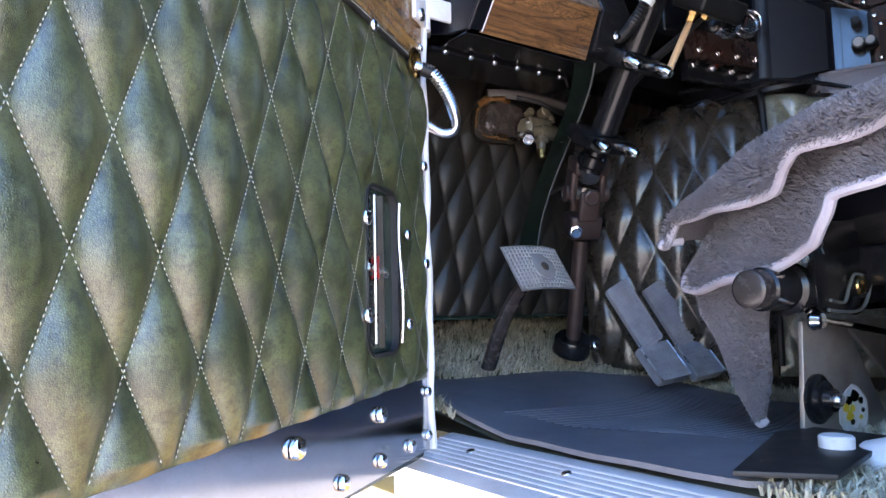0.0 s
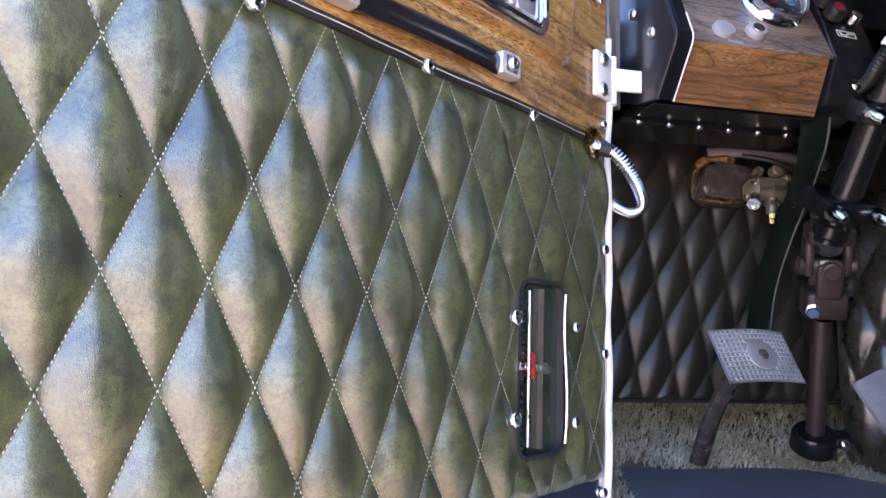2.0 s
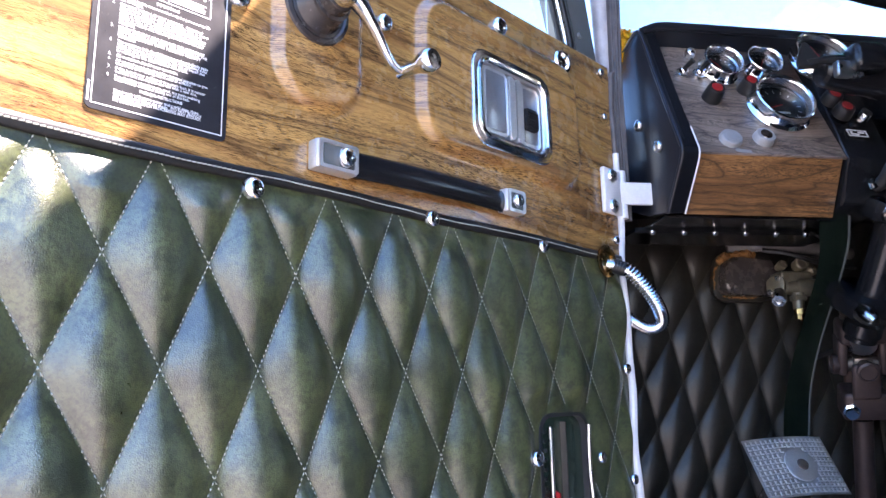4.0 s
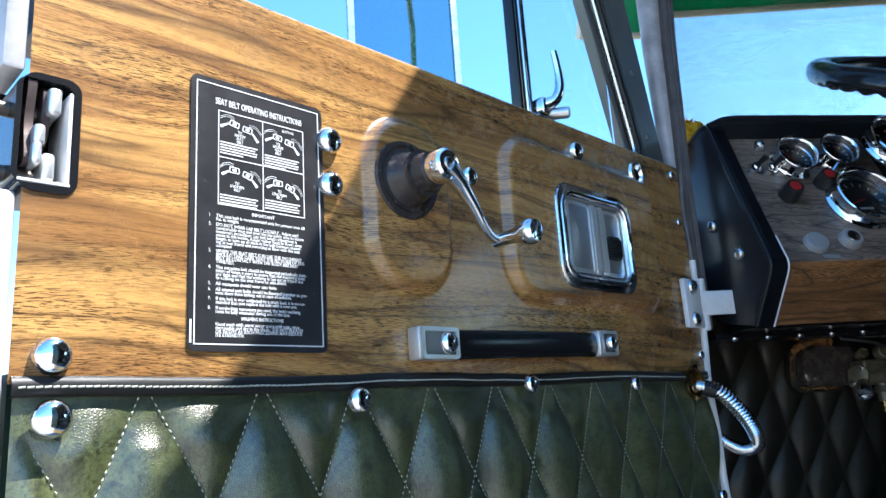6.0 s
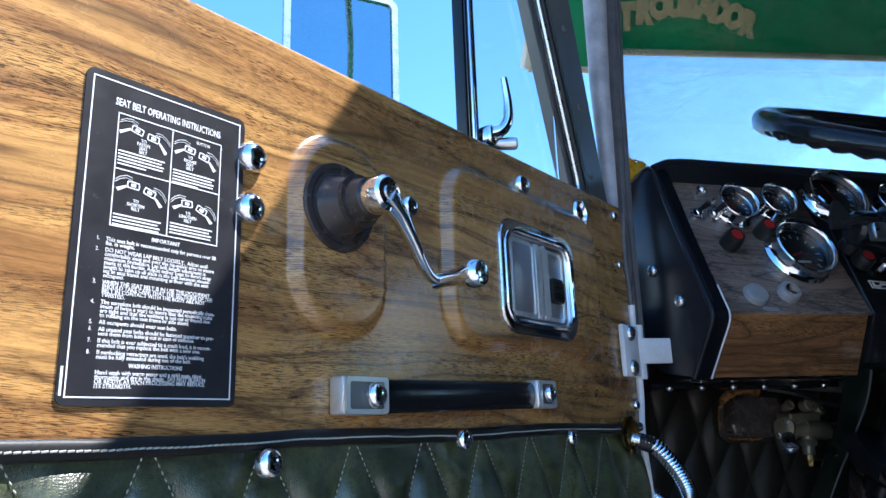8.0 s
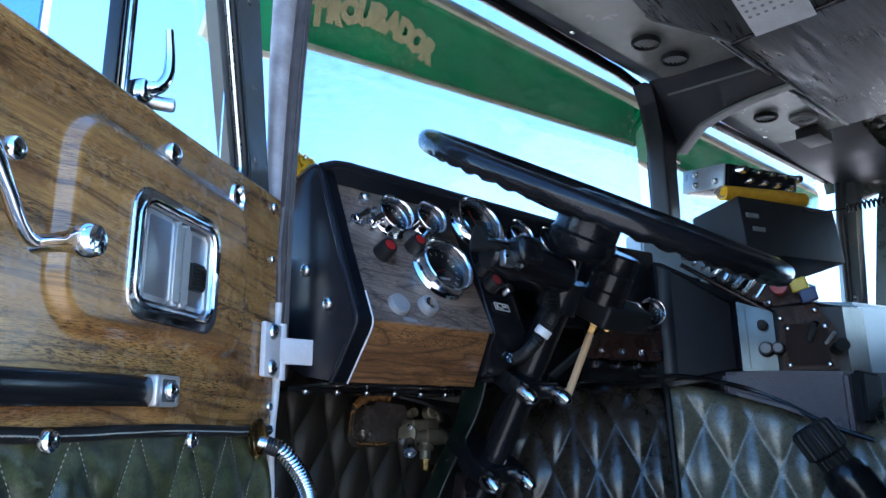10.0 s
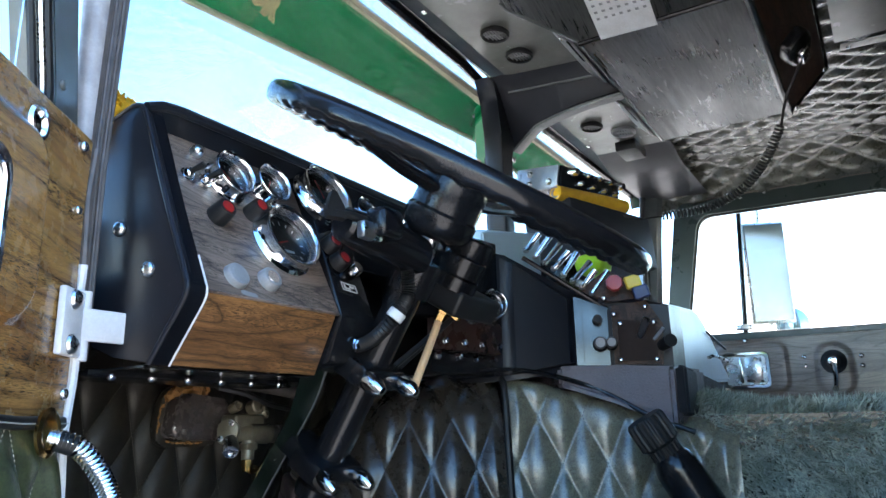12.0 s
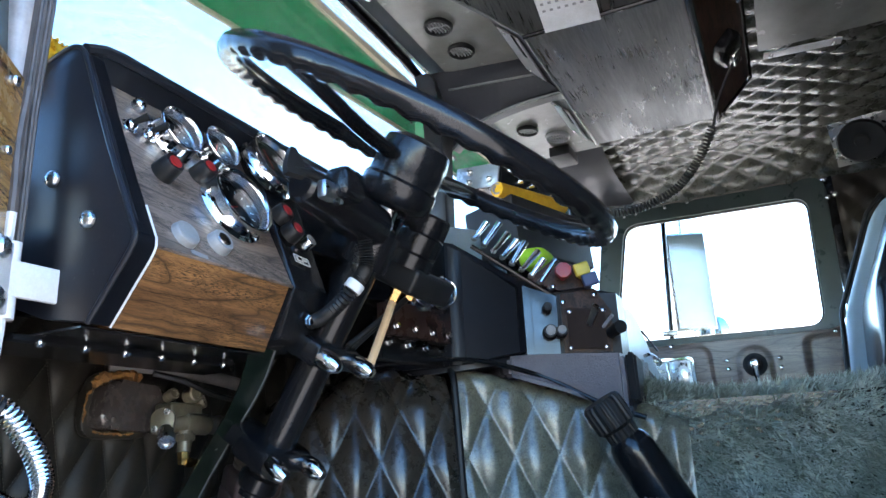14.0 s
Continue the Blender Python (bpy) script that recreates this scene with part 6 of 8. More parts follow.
lathe(_bm, [(0, 0), (0.030, 0), (0.034, 0.006), (0.034, 0.030), (0, 0.030)], _mf, 24)
box(_bm, (-0.034, 0, 0.012), (0.035, 0.025, 0.022), _mf, 0.005)
part("floor_joint", _bm, BLACK, joint)
for sx in (-0.04, 0.018):
    bolt(joint, facing(_mf @ Vector((sx, -0.014, 0.010)), (-0.2, -1, 0.4)), 0.008, 0.006)
# support bar from pod to floor, left of the column
brace = thing("dash_brace", "dark green painted steel brace from dash to firewall", "brace")
_bm = bmesh.new()
_p = smooth_path([(0.296, -0.062, 1.906), (0.318, -0.030, 1.862), (0.340, 0.010, 1.820), (0.355, 0.070, 1.758), (0.362, 0.120, 1.697), (0.374, 0.168, 1.632), (0.382, 0.196, 1.560)], 6)
V = []
for p in _p:
    V.append([_bm.verts.new(p + Vector(o)) for o in ((0, 0, 0), (0.003, 0.004, 0), (-0.040, 0.010, -0.020), (-0.043, 0.006, -0.020))])
for a, b in zip(V, V[1:]):
    for k in range(4):
        _bm.faces.new((a[k], a[(k + 1) % 4], b[(k + 1) % 4], b[k]))
_bm.faces.new(V[0])
_bm.faces.new(V[-1])
part("brace_bar", _bm, BRACE, brace)
# Paler grey tube paints the brace's lit edge.
_bm = bmesh.new()
tube(_bm, [p + Vector((0, 0.001, 0)) for p in _p], 0.0022, 6)
part("brace_lit_edge", _bm, GREYP, brace)

# ---- pedals ----
brake = thing("brake_pedal", "bright waffle-pattern brake pedal on a dark arm", "pedal")
_pm = facing((0.245, 0.034, 1.536), (0.03, -0.86, 0.50)) @ Matrix.Rotation(radians(1), 4, "Z")


def pad(x, y):
    return _pm @ Vector((x - 0.05 * y, y, -1.9 * x * x))


_bm = bmesh.new()
sheet(lambda x, y: pad(x, y), steps(-0.061, 0.061, 12), steps(-0.041, 0.041, 8), bm=_bm)
bmesh.ops.solidify(_bm, geom=list(_bm.faces), thickness=0.005)
part("pad", _bm, SATIN, brake, "aluminium pad")
_bm = bmesh.new()
for i in range(17):
    for j in range(11):
        x, y = -0.0552 + i * 0.0069, -0.0350 + j * 0.0070
        if math.hypot(x - 0.004, y) < 0.024:
            continue
        p = pad(x, y)
        q = _pm.to_3x3()
        V = [_bm.verts.new(p + q @ Vector(o)) for o in ((-0.0028, -0.0028, 0), (0.0028, -0.0028, 0), (0.0028, 0.0028, 0), (-0.0028, 0.0028, 0))]
        t = [_bm.verts.new(p + q @ Vector(o)) for o in ((-0.0019, -0.0019, 0.0024), (0.0019, -0.0019, 0.0024), (0.0019, 0.0019, 0.0024), (-0.0019, 0.0019, 0.0024))]
        _bm.faces.new(t)
        for k in range(4):
            _bm.faces.new((V[k], V[(k + 1) % 4], t[(k + 1) % 4], t[k]))
tagged(part("waffle_studs", _bm, SATIN, brake, sharp=10), kind="stuff")
_bm = bmesh.new()
lathe(_bm, [(0.0225, -0.001), (0.0225, 0.0016), (0.0215, 0.0022), (0, 0.0018)], _pm @ Matrix.Translation((0.004, 0, 0)), 32)
part("boss_disc", _bm, SATIN, brake, "plain disc with a worn mark")
bolt(brake, _pm @ Matrix.Translation((0.006, 0, 0.0015)), 0.0075, 0.003, DARKSTEEL)
_bm = bmesh.new()
_p = smooth_path([_pm @ Vector((-0.02, -0.012, -0.008)), (0.222, 0.070, 1.492), (0.214, 0.098, 1.446), (0.212, 0.135, 1.375)], 6)
tube(_bm, _p, 0.0150, 10, flat=0.7)
part("arm", _bm, AGED, brake)


def treadle(xs, label):
    g = thing("accelerator_pedal", label, "pedal", group="treadles")
    top, kink, low = Vector((0.437 + xs, 0.050, 1.510)), Vector((0.486 + xs, 0.020, 1.403)), Vector((0.488 + xs, -0.022, 1.345))

    def plate(p, q, wide, out):
        d = q - p
        return facing(p.lerp(q, 0.5), out, -d), d.length / 2, wide / 2

    m, h, w = plate(top, kink, 0.052, Vector((-0.2, -0.95, 0.25)))
    bm = bmesh.new()
    prism(bm, round_rect(-w, -h, w, h, 0.005), -0.006, 0.003, m, 0.0015)
    for i in range(6):
        for j in range(15):
            box(bm, (-w + 0.006 + i * 0.008, -h + 0.007 + j * (2 * h - 0.014) / 14, 0.0035), (0.0042, 0.003, 0.002), m @ Matrix.Identity(4))
    part("upper_plate", bm, PEDAL, g, "ribbed grey pedal plate", sharp=15)
    m, h, w = plate(kink, low, 0.068, Vector((-0.15, -0.75, 0.6)))
    bm = bmesh.new()
    prism(bm, round_rect(-w, -h, w, h, 0.004), -0.012, 0.006, m, 0.002)
    for i in range(6):
        for j in range(6):
            box(bm, (-w + 0.010 + i * 0.0095, -h + 0.009 + j * 0.0095, 0.0065), (0.006, 0.003, 0.0018), m)
    part("heel_plate", bm, PEDAL, g, "patterned heel plate", sharp=15)
    bm = bmesh.new()
    tube(bm, [m @ Vector(p) for p in ((-w, -h, 0.006), (-w, h, 0.006), (w, h, 0.006), (w, -h, 0.006))], 0.0016, 6)
    part("heel_edge", bm, STEEL, g)
    return g


treadle(0.0, "grey accelerator treadle with dark heel plate")
treadle(0.098, "second grey treadle behind the towel")

# ---- brake valve on the firewall ----
bv = thing("treadle_valve", "dirty cast valve let into the quilted firewall with orange foam", "valve")
GX, GY, GZ = 0.388, 0.192, 1.816
VALVE = Matrix.Translation((0.304, 0.190, 1.810)) @ Matrix.Scale(0.78, 4) @ Matrix.Translation((-GX, -GY, -GZ))
bv.matrix_world = VALVE
_o = Vector((GX, GY, GZ))
_hv = facing((GX, GY + 0.05, GZ), (0.0, -1, 0.0))
_bm = bmesh.new()
prism(_bm, rounded([(-0.084, -0.034), (0.044, -0.040), (0.050, 0.030), (-0.068, 0.042)], 0.024, 6), -0.05, 0.092, _hv, 0.010, 3)
part("valve_housing", _bm, CAST, bv, "smooth grimy housing")
# Paler rim paints the highlight on the housing's front edge.
_bm = bmesh.new()
tube(_bm, [_hv @ Vector((x, z, 0.060)) for x, z in rounded([(-0.0845, -0.034), (0.044, -0.0405), (0.050, 0.030), (-0.068, 0.0425)], 0.024, 6)], 0.0022, 8, True)
part("cover_rim", _bm, CASTG, bv, "paler cover rim in place of an edge highlight")
bolt(bv, facing(_hv @ Vector((-0.058, -0.022, 0.092)), IN), 0.005, 0.004, DARKSTEEL)
_bm = bmesh.new()
prism(_bm, rounded([(-0.094, -0.048), (0.048, -0.048), (0.052, 0.056), (-0.080, 0.054)], 0.034, 6), 0.046, 0.062, _hv, 0.005)
part("surround", _bm, DARKV, bv, "dark vinyl edge of the opening")
# control block in front of the housing
_b0, _b1 = _o + Vector((0.018, -0.066, -0.026)), _o + Vector((0.092, -0.090, -0.030))
_bm = bmesh.new()
n_ = (_b1 - _b0).length
lathe(_bm, [(0, 0), (0.017, 0), (0.018, 0.004), (0.018, 0.012), (0.0145, 0.014), (0.0145, 0.034), (0.017, 0.036), (0.017, n_ - 0.006), (0.014, n_), (0, n_)], along(_b0, _b1), 24)
box(_bm, (GX + 0.052, GY - 0.062, GZ - 0.010), (0.070, 0.040, 0.030), I4, 0.006, 3)
part("valve_block", _bm, CASTG, bv, "oily cast control block")
_bm = bmesh.new()
prism(_bm, rounded([(-0.018, -0.020), (0.014, -0.024), (0.020, 0.010), (0.004, 0.022), (-0.018, 0.014)], 0.008, 4), 0.0, 0.009, facing(_b0 + Vector((-0.004, -0.004, 0.002)), (-0.86, -0.5, 0.0)), 0.002)
part("flange", _bm, CASTG, bv, "screwed end flange")
for fx, fz in ((-0.012, -0.012), (0.010, -0.014), (0.006, 0.014)):
    hexbolt(bv, facing(_b0 + Vector((-0.004, -0.004, 0.002)), (-0.86, -0.5, 0.0)) @ Matrix.Translation((fx, fz, 0.009)), 0.0046, 0.005, STEEL)
for pa, pb, pr, m_ in (((0.012, -0.078, -0.040), (-0.006, -0.098, -0.058), 0.0125, STEEL), ((0.062, -0.070, 0.016), (0.060, -0.092, 0.020), 0.0125, CASTG), ((0.030, -0.056, 0.014), (0.028, -0.076, 0.020), 0.0085, CASTG), ((0.092, -0.090, -0.030), (0.112, -0.097, -0.031), 0.0150, DARKSTEEL), ((0.084, -0.060, 0.004), (0.094, -0.078, 0.010), 0.010, CASTG)):
    n_ = (Vector(pb) - Vector(pa)).length
    _bm = bmesh.new()
    lathe(_bm, [(0, 0), (pr, 0), (pr, n_ * 0.5), (pr * 1.1, n_ * 0.55), (pr * 1.1, n_ * 0.9), (pr * 0.95, n_), (pr * 0.62, n_), (pr * 0.58, n_ * 0.86), (0, n_ * 0.86)], along(_o + Vector(pa), _o + Vector(pb)), 22)
    part("port", _bm, m_, bv, "round threaded port")
_bm = bmesh.new()
rod(_bm, _o + Vector((0.048, -0.082, -0.040)), _o + Vector((0.045, -0.084, -0.072)), 0.0115, 0.0105)
box(_bm, (GX + 0.047, GY - 0.083, GZ - 0.050), (0.026, 0.022, 0.012), I4, 0.003)
part("elbow", _bm, CASTG, bv)
_bm = bmesh.new()
lathe(_bm, [(0, 0), (0.0095, 0), (0.0095, 0.010), (0.0075, 0.012), (0.0075, 0.020), (0, 0.020)], along(_o + Vector((0.045, -0.084, -0.072)), _o + Vector((0.044, -0.084, -0.10))), 6)
lathe(_bm, [(0, 0), (0.0085, 0), (0.0085, 0.012), (0.006, 0.013), (0.006, 0.022), (0, 0.022)], along(_o + Vector((0.046, -0.086, -0.088)), _o + Vector((0.070, -0.100, -0.090))), 6)
part("brass_nut", _bm, BRASS, bv, "dull brass nuts")
def foam_band(pts, wide):
    """A ragged strip of insulation squeezed out round the housing."""
    bm = bmesh.new()
    path = smooth_path(pts, 14)
    rad = [wide * (0.55 + 0.9 * abs(noise.noise(p * 95))) for p in path]
    rad[0] = rad[-1] = wide * 0.3
    tube(bm, path, rad, 14)
    for v in bm.verts:
        v.co += Vector((noise.noise(v.co * 260), noise.noise(v.co * 260 + Vector((9, 0, 0))), noise.noise(v.co * 260 + Vector((0, 9, 0))))) * 0.0035
    part("foam", bm, FOAM, bv, "torn orange insulation foam", sharp=80)


foam_band([_o + Vector(p) for p in ((-0.090, -0.016, -0.024), (-0.091, -0.018, -0.004), (-0.086, -0.018, 0.016), (-0.079, -0.020, 0.030))], 0.0018)
foam_band([_o + Vector(p) for p in ((-0.080, -0.020, 0.030), (-0.066, -0.024, 0.042), (-0.044, -0.026, 0.046), (-0.022, -0.028, 0.047), (-0.004, -0.028, 0.044))], 0.0098)
foam_band([_o + Vector(p) for p in ((-0.074, -0.020, -0.039), (-0.050, -0.022, -0.041), (-0.024, -0.024, -0.042), (-0.004, -0.024, -0.041))], 0.0018)
vh = thing("ribbed_hose", "ribbed grey hose above the valve", "hose", VALVE)
_p = smooth_path([(GX - 0.052, GY - 0.012, GZ + 0.062), (GX + 0.01, GY - 0.036, GZ + 0.064), (GX + 0.10, GY - 0.056, GZ + 0.056), (GX + 0.20, GY - 0.055, GZ + 0.046)], 30)
_bm = bmesh.new()
tube(_bm, _p, [0.0105 + 0.0016 * (k % 2) for k in range(len(_p))], 10)
part("hose", _bm, plain("dusty_grey_hose", (0.22, 0.20, 0.18), (0.15, 0.13, 0.12), 0.6, 0, 30, 0.1, 500), vh, sharp=80)
_bm = bmesh.new()
tube(_bm, smooth_path([(GX - 0.004, GY - 0.060, GZ + 0.050), (GX + 0.040, GY - 0.085, GZ + 0.038), (GX + 0.090, GY - 0.095, GZ + 0.020), (GX + 0.18, GY - 0.085, GZ + 0.012)], 8), 0.005, 8)
part("thin_line", _bm, RUBBER, vh)

# ---- engine cover, console, passenger side ----
CORNERS = [Vector((0.53, 0.20)), Vector((0.585, 0.06)), Vector((0.665, -0.045)), Vector((0.735, -0.13)), Vector((0.800, -0.26)), Vector((0.83, -0.40)), Vector((0.84, -1.10))]


def plan_at(u, pts):
    """A place u metres along a plan line."""
    for a, b in zip(pts, pts[1:]):
        n = (b - a).length
        if u <= n:
            return a.lerp(b, max(0.0, u / n))
        u -= n
    return pts[-1]


_soft = [Vector((p.x, p.y)) for p in smooth_path([(c.x, c.y, 0) for c in CORNERS], 6)]
DOGTOP = 1.872
DA, DB = 0.0360, 0.0765      # quilting lattice of the cover


def dog_face(u, v):
    """Side of the engine cover: u along it, v up it, with a rolled top edge."""
    p, q = plan_at(u, _soft), plan_at(u + 0.01, _soft)
    t = (q - p).normalized() if (q - p).length > 1e-6 else Vector((0, -1))
    inn = Vector((-t.y, t.x))          # to the right-front, into the cover
    top = DOGTOP - 0.30 * max(0.0, u - 0.37) - 0.05 * max(0.0, 0.20 - u) / 0.20
    h = top - 1.34
    belly = 0.035 * math.sin(math.pi * min(1.0, v / 0.5)) * (1 if u < 0.337 else 0.35)
    r = 0.07 if u < 0.337 else 0.03
    z = 1.34 + v
    back = 0.0
    if v > h - r:
        a = min(1.0, (v - (h - r)) / (r * 1.57)) * math.pi / 2
        z = 1.34 + h - r + r * math.sin(a)
        back = r * (1 - math.cos(a))
    p2 = p + inn * (back - belly + 0.05 * v)
    return Vector((p2.x, p2.y, z))


dog = thing("engine_cover", "dark bronze-green quilted vinyl engine cover", "engine cover")
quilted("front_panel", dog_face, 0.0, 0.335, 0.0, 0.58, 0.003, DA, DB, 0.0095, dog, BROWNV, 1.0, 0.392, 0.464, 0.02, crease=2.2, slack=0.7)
# The side's worn olive is lightened to stand in for gloss highlights.
quilted("side_panel", dog_face, 0.339, 0.70, 0.0, 0.535, 0.003, DA, DB, 0.0085, dog, OLIVEV, 1.0, 0.392, 0.464, 0.02, crease=2.2, slack=0.7, label="worn olive quilted vinyl, lightened in place of highlights")
stitches("front_stitching", dog_face, 0.0, 0.335, 0.2, 0.52, DA, DB, dog, DARKTHREAD, 1.0, 0.392, 0.464, pitch=0.006, size=(0.0045, 0.0015))
stitches("side_stitching", dog_face, 0.339, 0.70, 0.2, 0.50, DA, DB, dog, DARKTHREAD, 1.0, 0.392, 0.464, pitch=0.006, size=(0.0045, 0.0015))
_bm = bmesh.new()
tube(_bm, [dog_face(0.337, v) + Vector((-0.012, -0.012, 0)) for v in steps(0.02, 0.57, 30)], 0.0062, 8)
part("seam_piping", _bm, RUBBER, dog, "black piped seam")
_bm = bmesh.new()
_bead = smooth_path([(0.60, 0.02, 1.872), (0.66, -0.05, 1.880), (0.725, -0.12, 1.878), (0.790, -0.205, 1.850), (0.800, -0.297, 1.800), (0.805, -0.36, 1.775)], 6)
tube(_bm, _bead, 0.0042, 10)
part("bead", _bm, BLACK, dog, "glossy black bead")
_bm = bmesh.new()
prism(_bm, [(c.x + 0.05, c.y + 0.02) for c in CORNERS] + [(1.25, -1.10), (1.25, 0.2)], FZ, 1.80)
part("cover_body", _bm, BLACK, dog)

console = thing("centre_console", "black moulded centre console with switch panels", "dashboard")
A, B, C = Vector((0.706, -0.093)), Vector((0.785, -0.182)), Vector((0.840, -0.332))


def solid(bm, base, lows, highs):
    lo = [bm.verts.new((p[0], p[1], z)) for p, z in zip(base, lows)]
    hi = [bm.verts.new((p[0], p[1], z)) for p, z in zip(base, highs)]
    n = len(base)
    bm.faces.new(lo[::-1])
    bm.faces.new(hi)
    for k in range(n):
        bm.faces.new((lo[k], lo[(k + 1) % n], hi[(k + 1) % n], hi[k]))
    return bm


_bm = bmesh.new()
solid(_bm, [A, B, (0.90, -0.20), (0.92, 0.10), (0.706, 0.10)], [1.862, 1.882, 1.88, 1.86, 1.86], [2.085, 2.008, 2.02, 2.13, 2.14])
bmesh.ops.bevel(_bm, geom=list(_bm.edges), offset=0.012, segments=3, affect="EDGES")
part("left_shell", _bm, HOOD, console)
_bm = bmesh.new()
solid(_bm, [B + Vector((0.01, 0.006)), C + Vector((0.012, 0.006)), (1.00, -0.31), (1.02, 0.10), (0.80, 0.05)], [1.88] * 5, [2.00, 1.985, 2.00, 2.10, 2.10])
part("panel_backing", _bm, HOOD, console)
# moulded base under the panels
_bm = bmesh.new()
solid(_bm, [(0.764, -0.157), (0.776, -0.172), (0.798, -0.24), (0.800, -0.335), (0.98, -0.345), (1.0, 0.05)], [1.852, 1.850, 1.825, 1.78, 1.79, 1.86], [1.886, 1.888, 1.886, 1.878, 1.882, 1.89])
bmesh.ops.bevel(_bm, geom=list(_bm.edges), offset=0.006, segments=2, affect="EDGES")
part("vinyl_base", _bm, plain("grained_vinyl_base", (0.115, 0.105, 0.120), (0.145, 0.133, 0.150), 0.30, 0, 14, 0.9, 320, 0.1, dist=0.0016), console, "dark grained vinyl base")
_bm = bmesh.new()
solid(_bm, [(0.806, -0.338), (0.82, -0.352), (1.42, -0.300), (1.42, -0.26)], [1.80, 1.80, 1.80, 1.80], [1.880, 1.880, 1.872, 1.872])
bmesh.ops.bevel(_bm, geom=list(_bm.edges), offset=0.005, segments=2, affect="EDGES")
part("end_ledge", _bm, GRAINED, console)
# radio plate and switch panels, in the plane of the driver-facing side
PN = Vector((-0.939, -0.345, 0)).normalized()
PT = Vector((0.345, -0.939, 0)).normalized()


def at_panel(d, z, lift=0.0):
    """d metres rearwards along the switch panel from its front corner."""
    return Vector((B.x, B.y, z)) + PT * d + PN * lift


def panel_m(d, z, lift=0.0):
    return facing(at_panel(d, z, lift), PN)


def quad_plate(bm, pts, thick, mat_lift=0.0):
    """A plate on the switch panel: corners as (d, z)."""
    lo = [bm.verts.new(at_panel(d, z, mat_lift)) for d, z in pts]
    hi = [bm.verts.new(at_panel(d, z, mat_lift + thick)) for d, z in pts]
    bm.faces.new(lo[::-1])
    bm.faces.new(hi)
    n = len(pts)
    for k in range(n):
        bm.faces.new((lo[k], lo[(k + 1) % n], hi[(k + 1) % n], hi[k]))
    return bm


SHINY = plain("dark_panel", (0.006, 0.008, 0.010), (0.010, 0.012, 0.014), 0.32, 0.0, 8, 0.05, 300, 0.08)
SHINY.node_tree.nodes["Principled BSDF"].inputs["Specular IOR Level"].default_value = 0.04
radio = new("control_panel")
radio.parent = console
tagged(radio, "glossy control plate with black knobs")
part("plate", quad_plate(bmesh.new(), [(0.0, 1.887), (0.055, 1.885), (0.055, 1.982), (0.0, 2.004)], 0.006, 0.004), plain("satin_control_plate", (0.060, 0.070, 0.080), (0.030, 0.035, 0.040), 0.18, 0.8, 18, 0.06, 500, 0.08), radio, "satin metal plate")
for d, z, r in ((0.038, 1.960, 0.0085), (0.040, 1.920, 0.0125), (0.058, 1.920, 0.011)):
    _bm = bmesh.new()
    lathe(_bm, [(0, 0), (r, 0), (r, 0.010), (r * 0.8, 0.012), (r * 0.8, 0.024), (r * 0.86, 0.028), (r * 0.8, 0.032), (0, 0.032)], panel_m(d, z, 0.008), 20)
    part("knob", _bm, RUBBER, radio)
    _bm = bmesh.new()
    lathe(_bm, [(r * 0.64, 0), (r * 0.64, 0.002), (r * 0.55, 0.0025), (0, 0.0015)], panel_m(d, z, 0.040), 20)
    part("knob_face", _bm, GREYPLASTIC if r > 0.01 else RUBBER, radio)
part("seam", quad_plate(bmesh.new(), [(0.012, 1.889), (0.0135, 1.889), (0.0135, 1.996), (0.012, 1.997)], 0.0006, 0.0102), BLACK, radio)
swp = new("switch_panel")
swp.parent = console
tagged(swp, "dark walnut switch panel with bright screws")
part("plate", quad_plate(bmesh.new(), [(0.062, 1.886), (0.140, 1.884), (0.145, 1.950), (0.120, 1.992), (0.062, 1.985)], 0.004, 0.003), DARKWOOD, swp)
part("strip", quad_plate(bmesh.new(), [(0.010, 2.012), (0.062, 1.992), (0.118, 1.997), (0.105, 2.030), (0.055, 2.046)], 0.004, 0.003), DARKWOOD, swp)
part("inset", quad_plate(bmesh.new(), [(0.070, 1.892), (0.132, 1.890), (0.132, 1.955), (0.070, 1.960)], 0.004, 0.008), plain("brown_plate", (0.020, 0.010, 0.007), (0.030, 0.016, 0.011), 0.5, 0, 20, 0.1, spec=0.1), swp)
for d, z in ((0.066, 1.970), (0.118, 1.980), (0.072, 1.893), (0.130, 1.892), (0.130, 1.953), (0.075, 1.953), (0.052, 1.998)):
    bolt(swp, panel_m(d, z, 0.011), 0.0042, 0.004)
_bm = bmesh.new()
rod(_bm, at_panel(0.105, 1.930, 0.012), at_panel(0.116, 1.955, 0.040), 0.0045, 0.006)
part("lever", _bm, STEEL, swp)
_bm = bmesh.new()
rod(_bm, at_panel(0.140, 1.915, 0.008), at_panel(0.150, 1.918, 0.050), 0.009, 0.0105)
part("black_lever", _bm, RUBBER, swp)
_bm = bmesh.new()
rod(_bm, at_panel(0.128, 1.925, 0.010), at_panel(0.142, 1.940, 0.030), 0.003)
part("wiper_rod", _bm, GREYPLASTIC, swp)
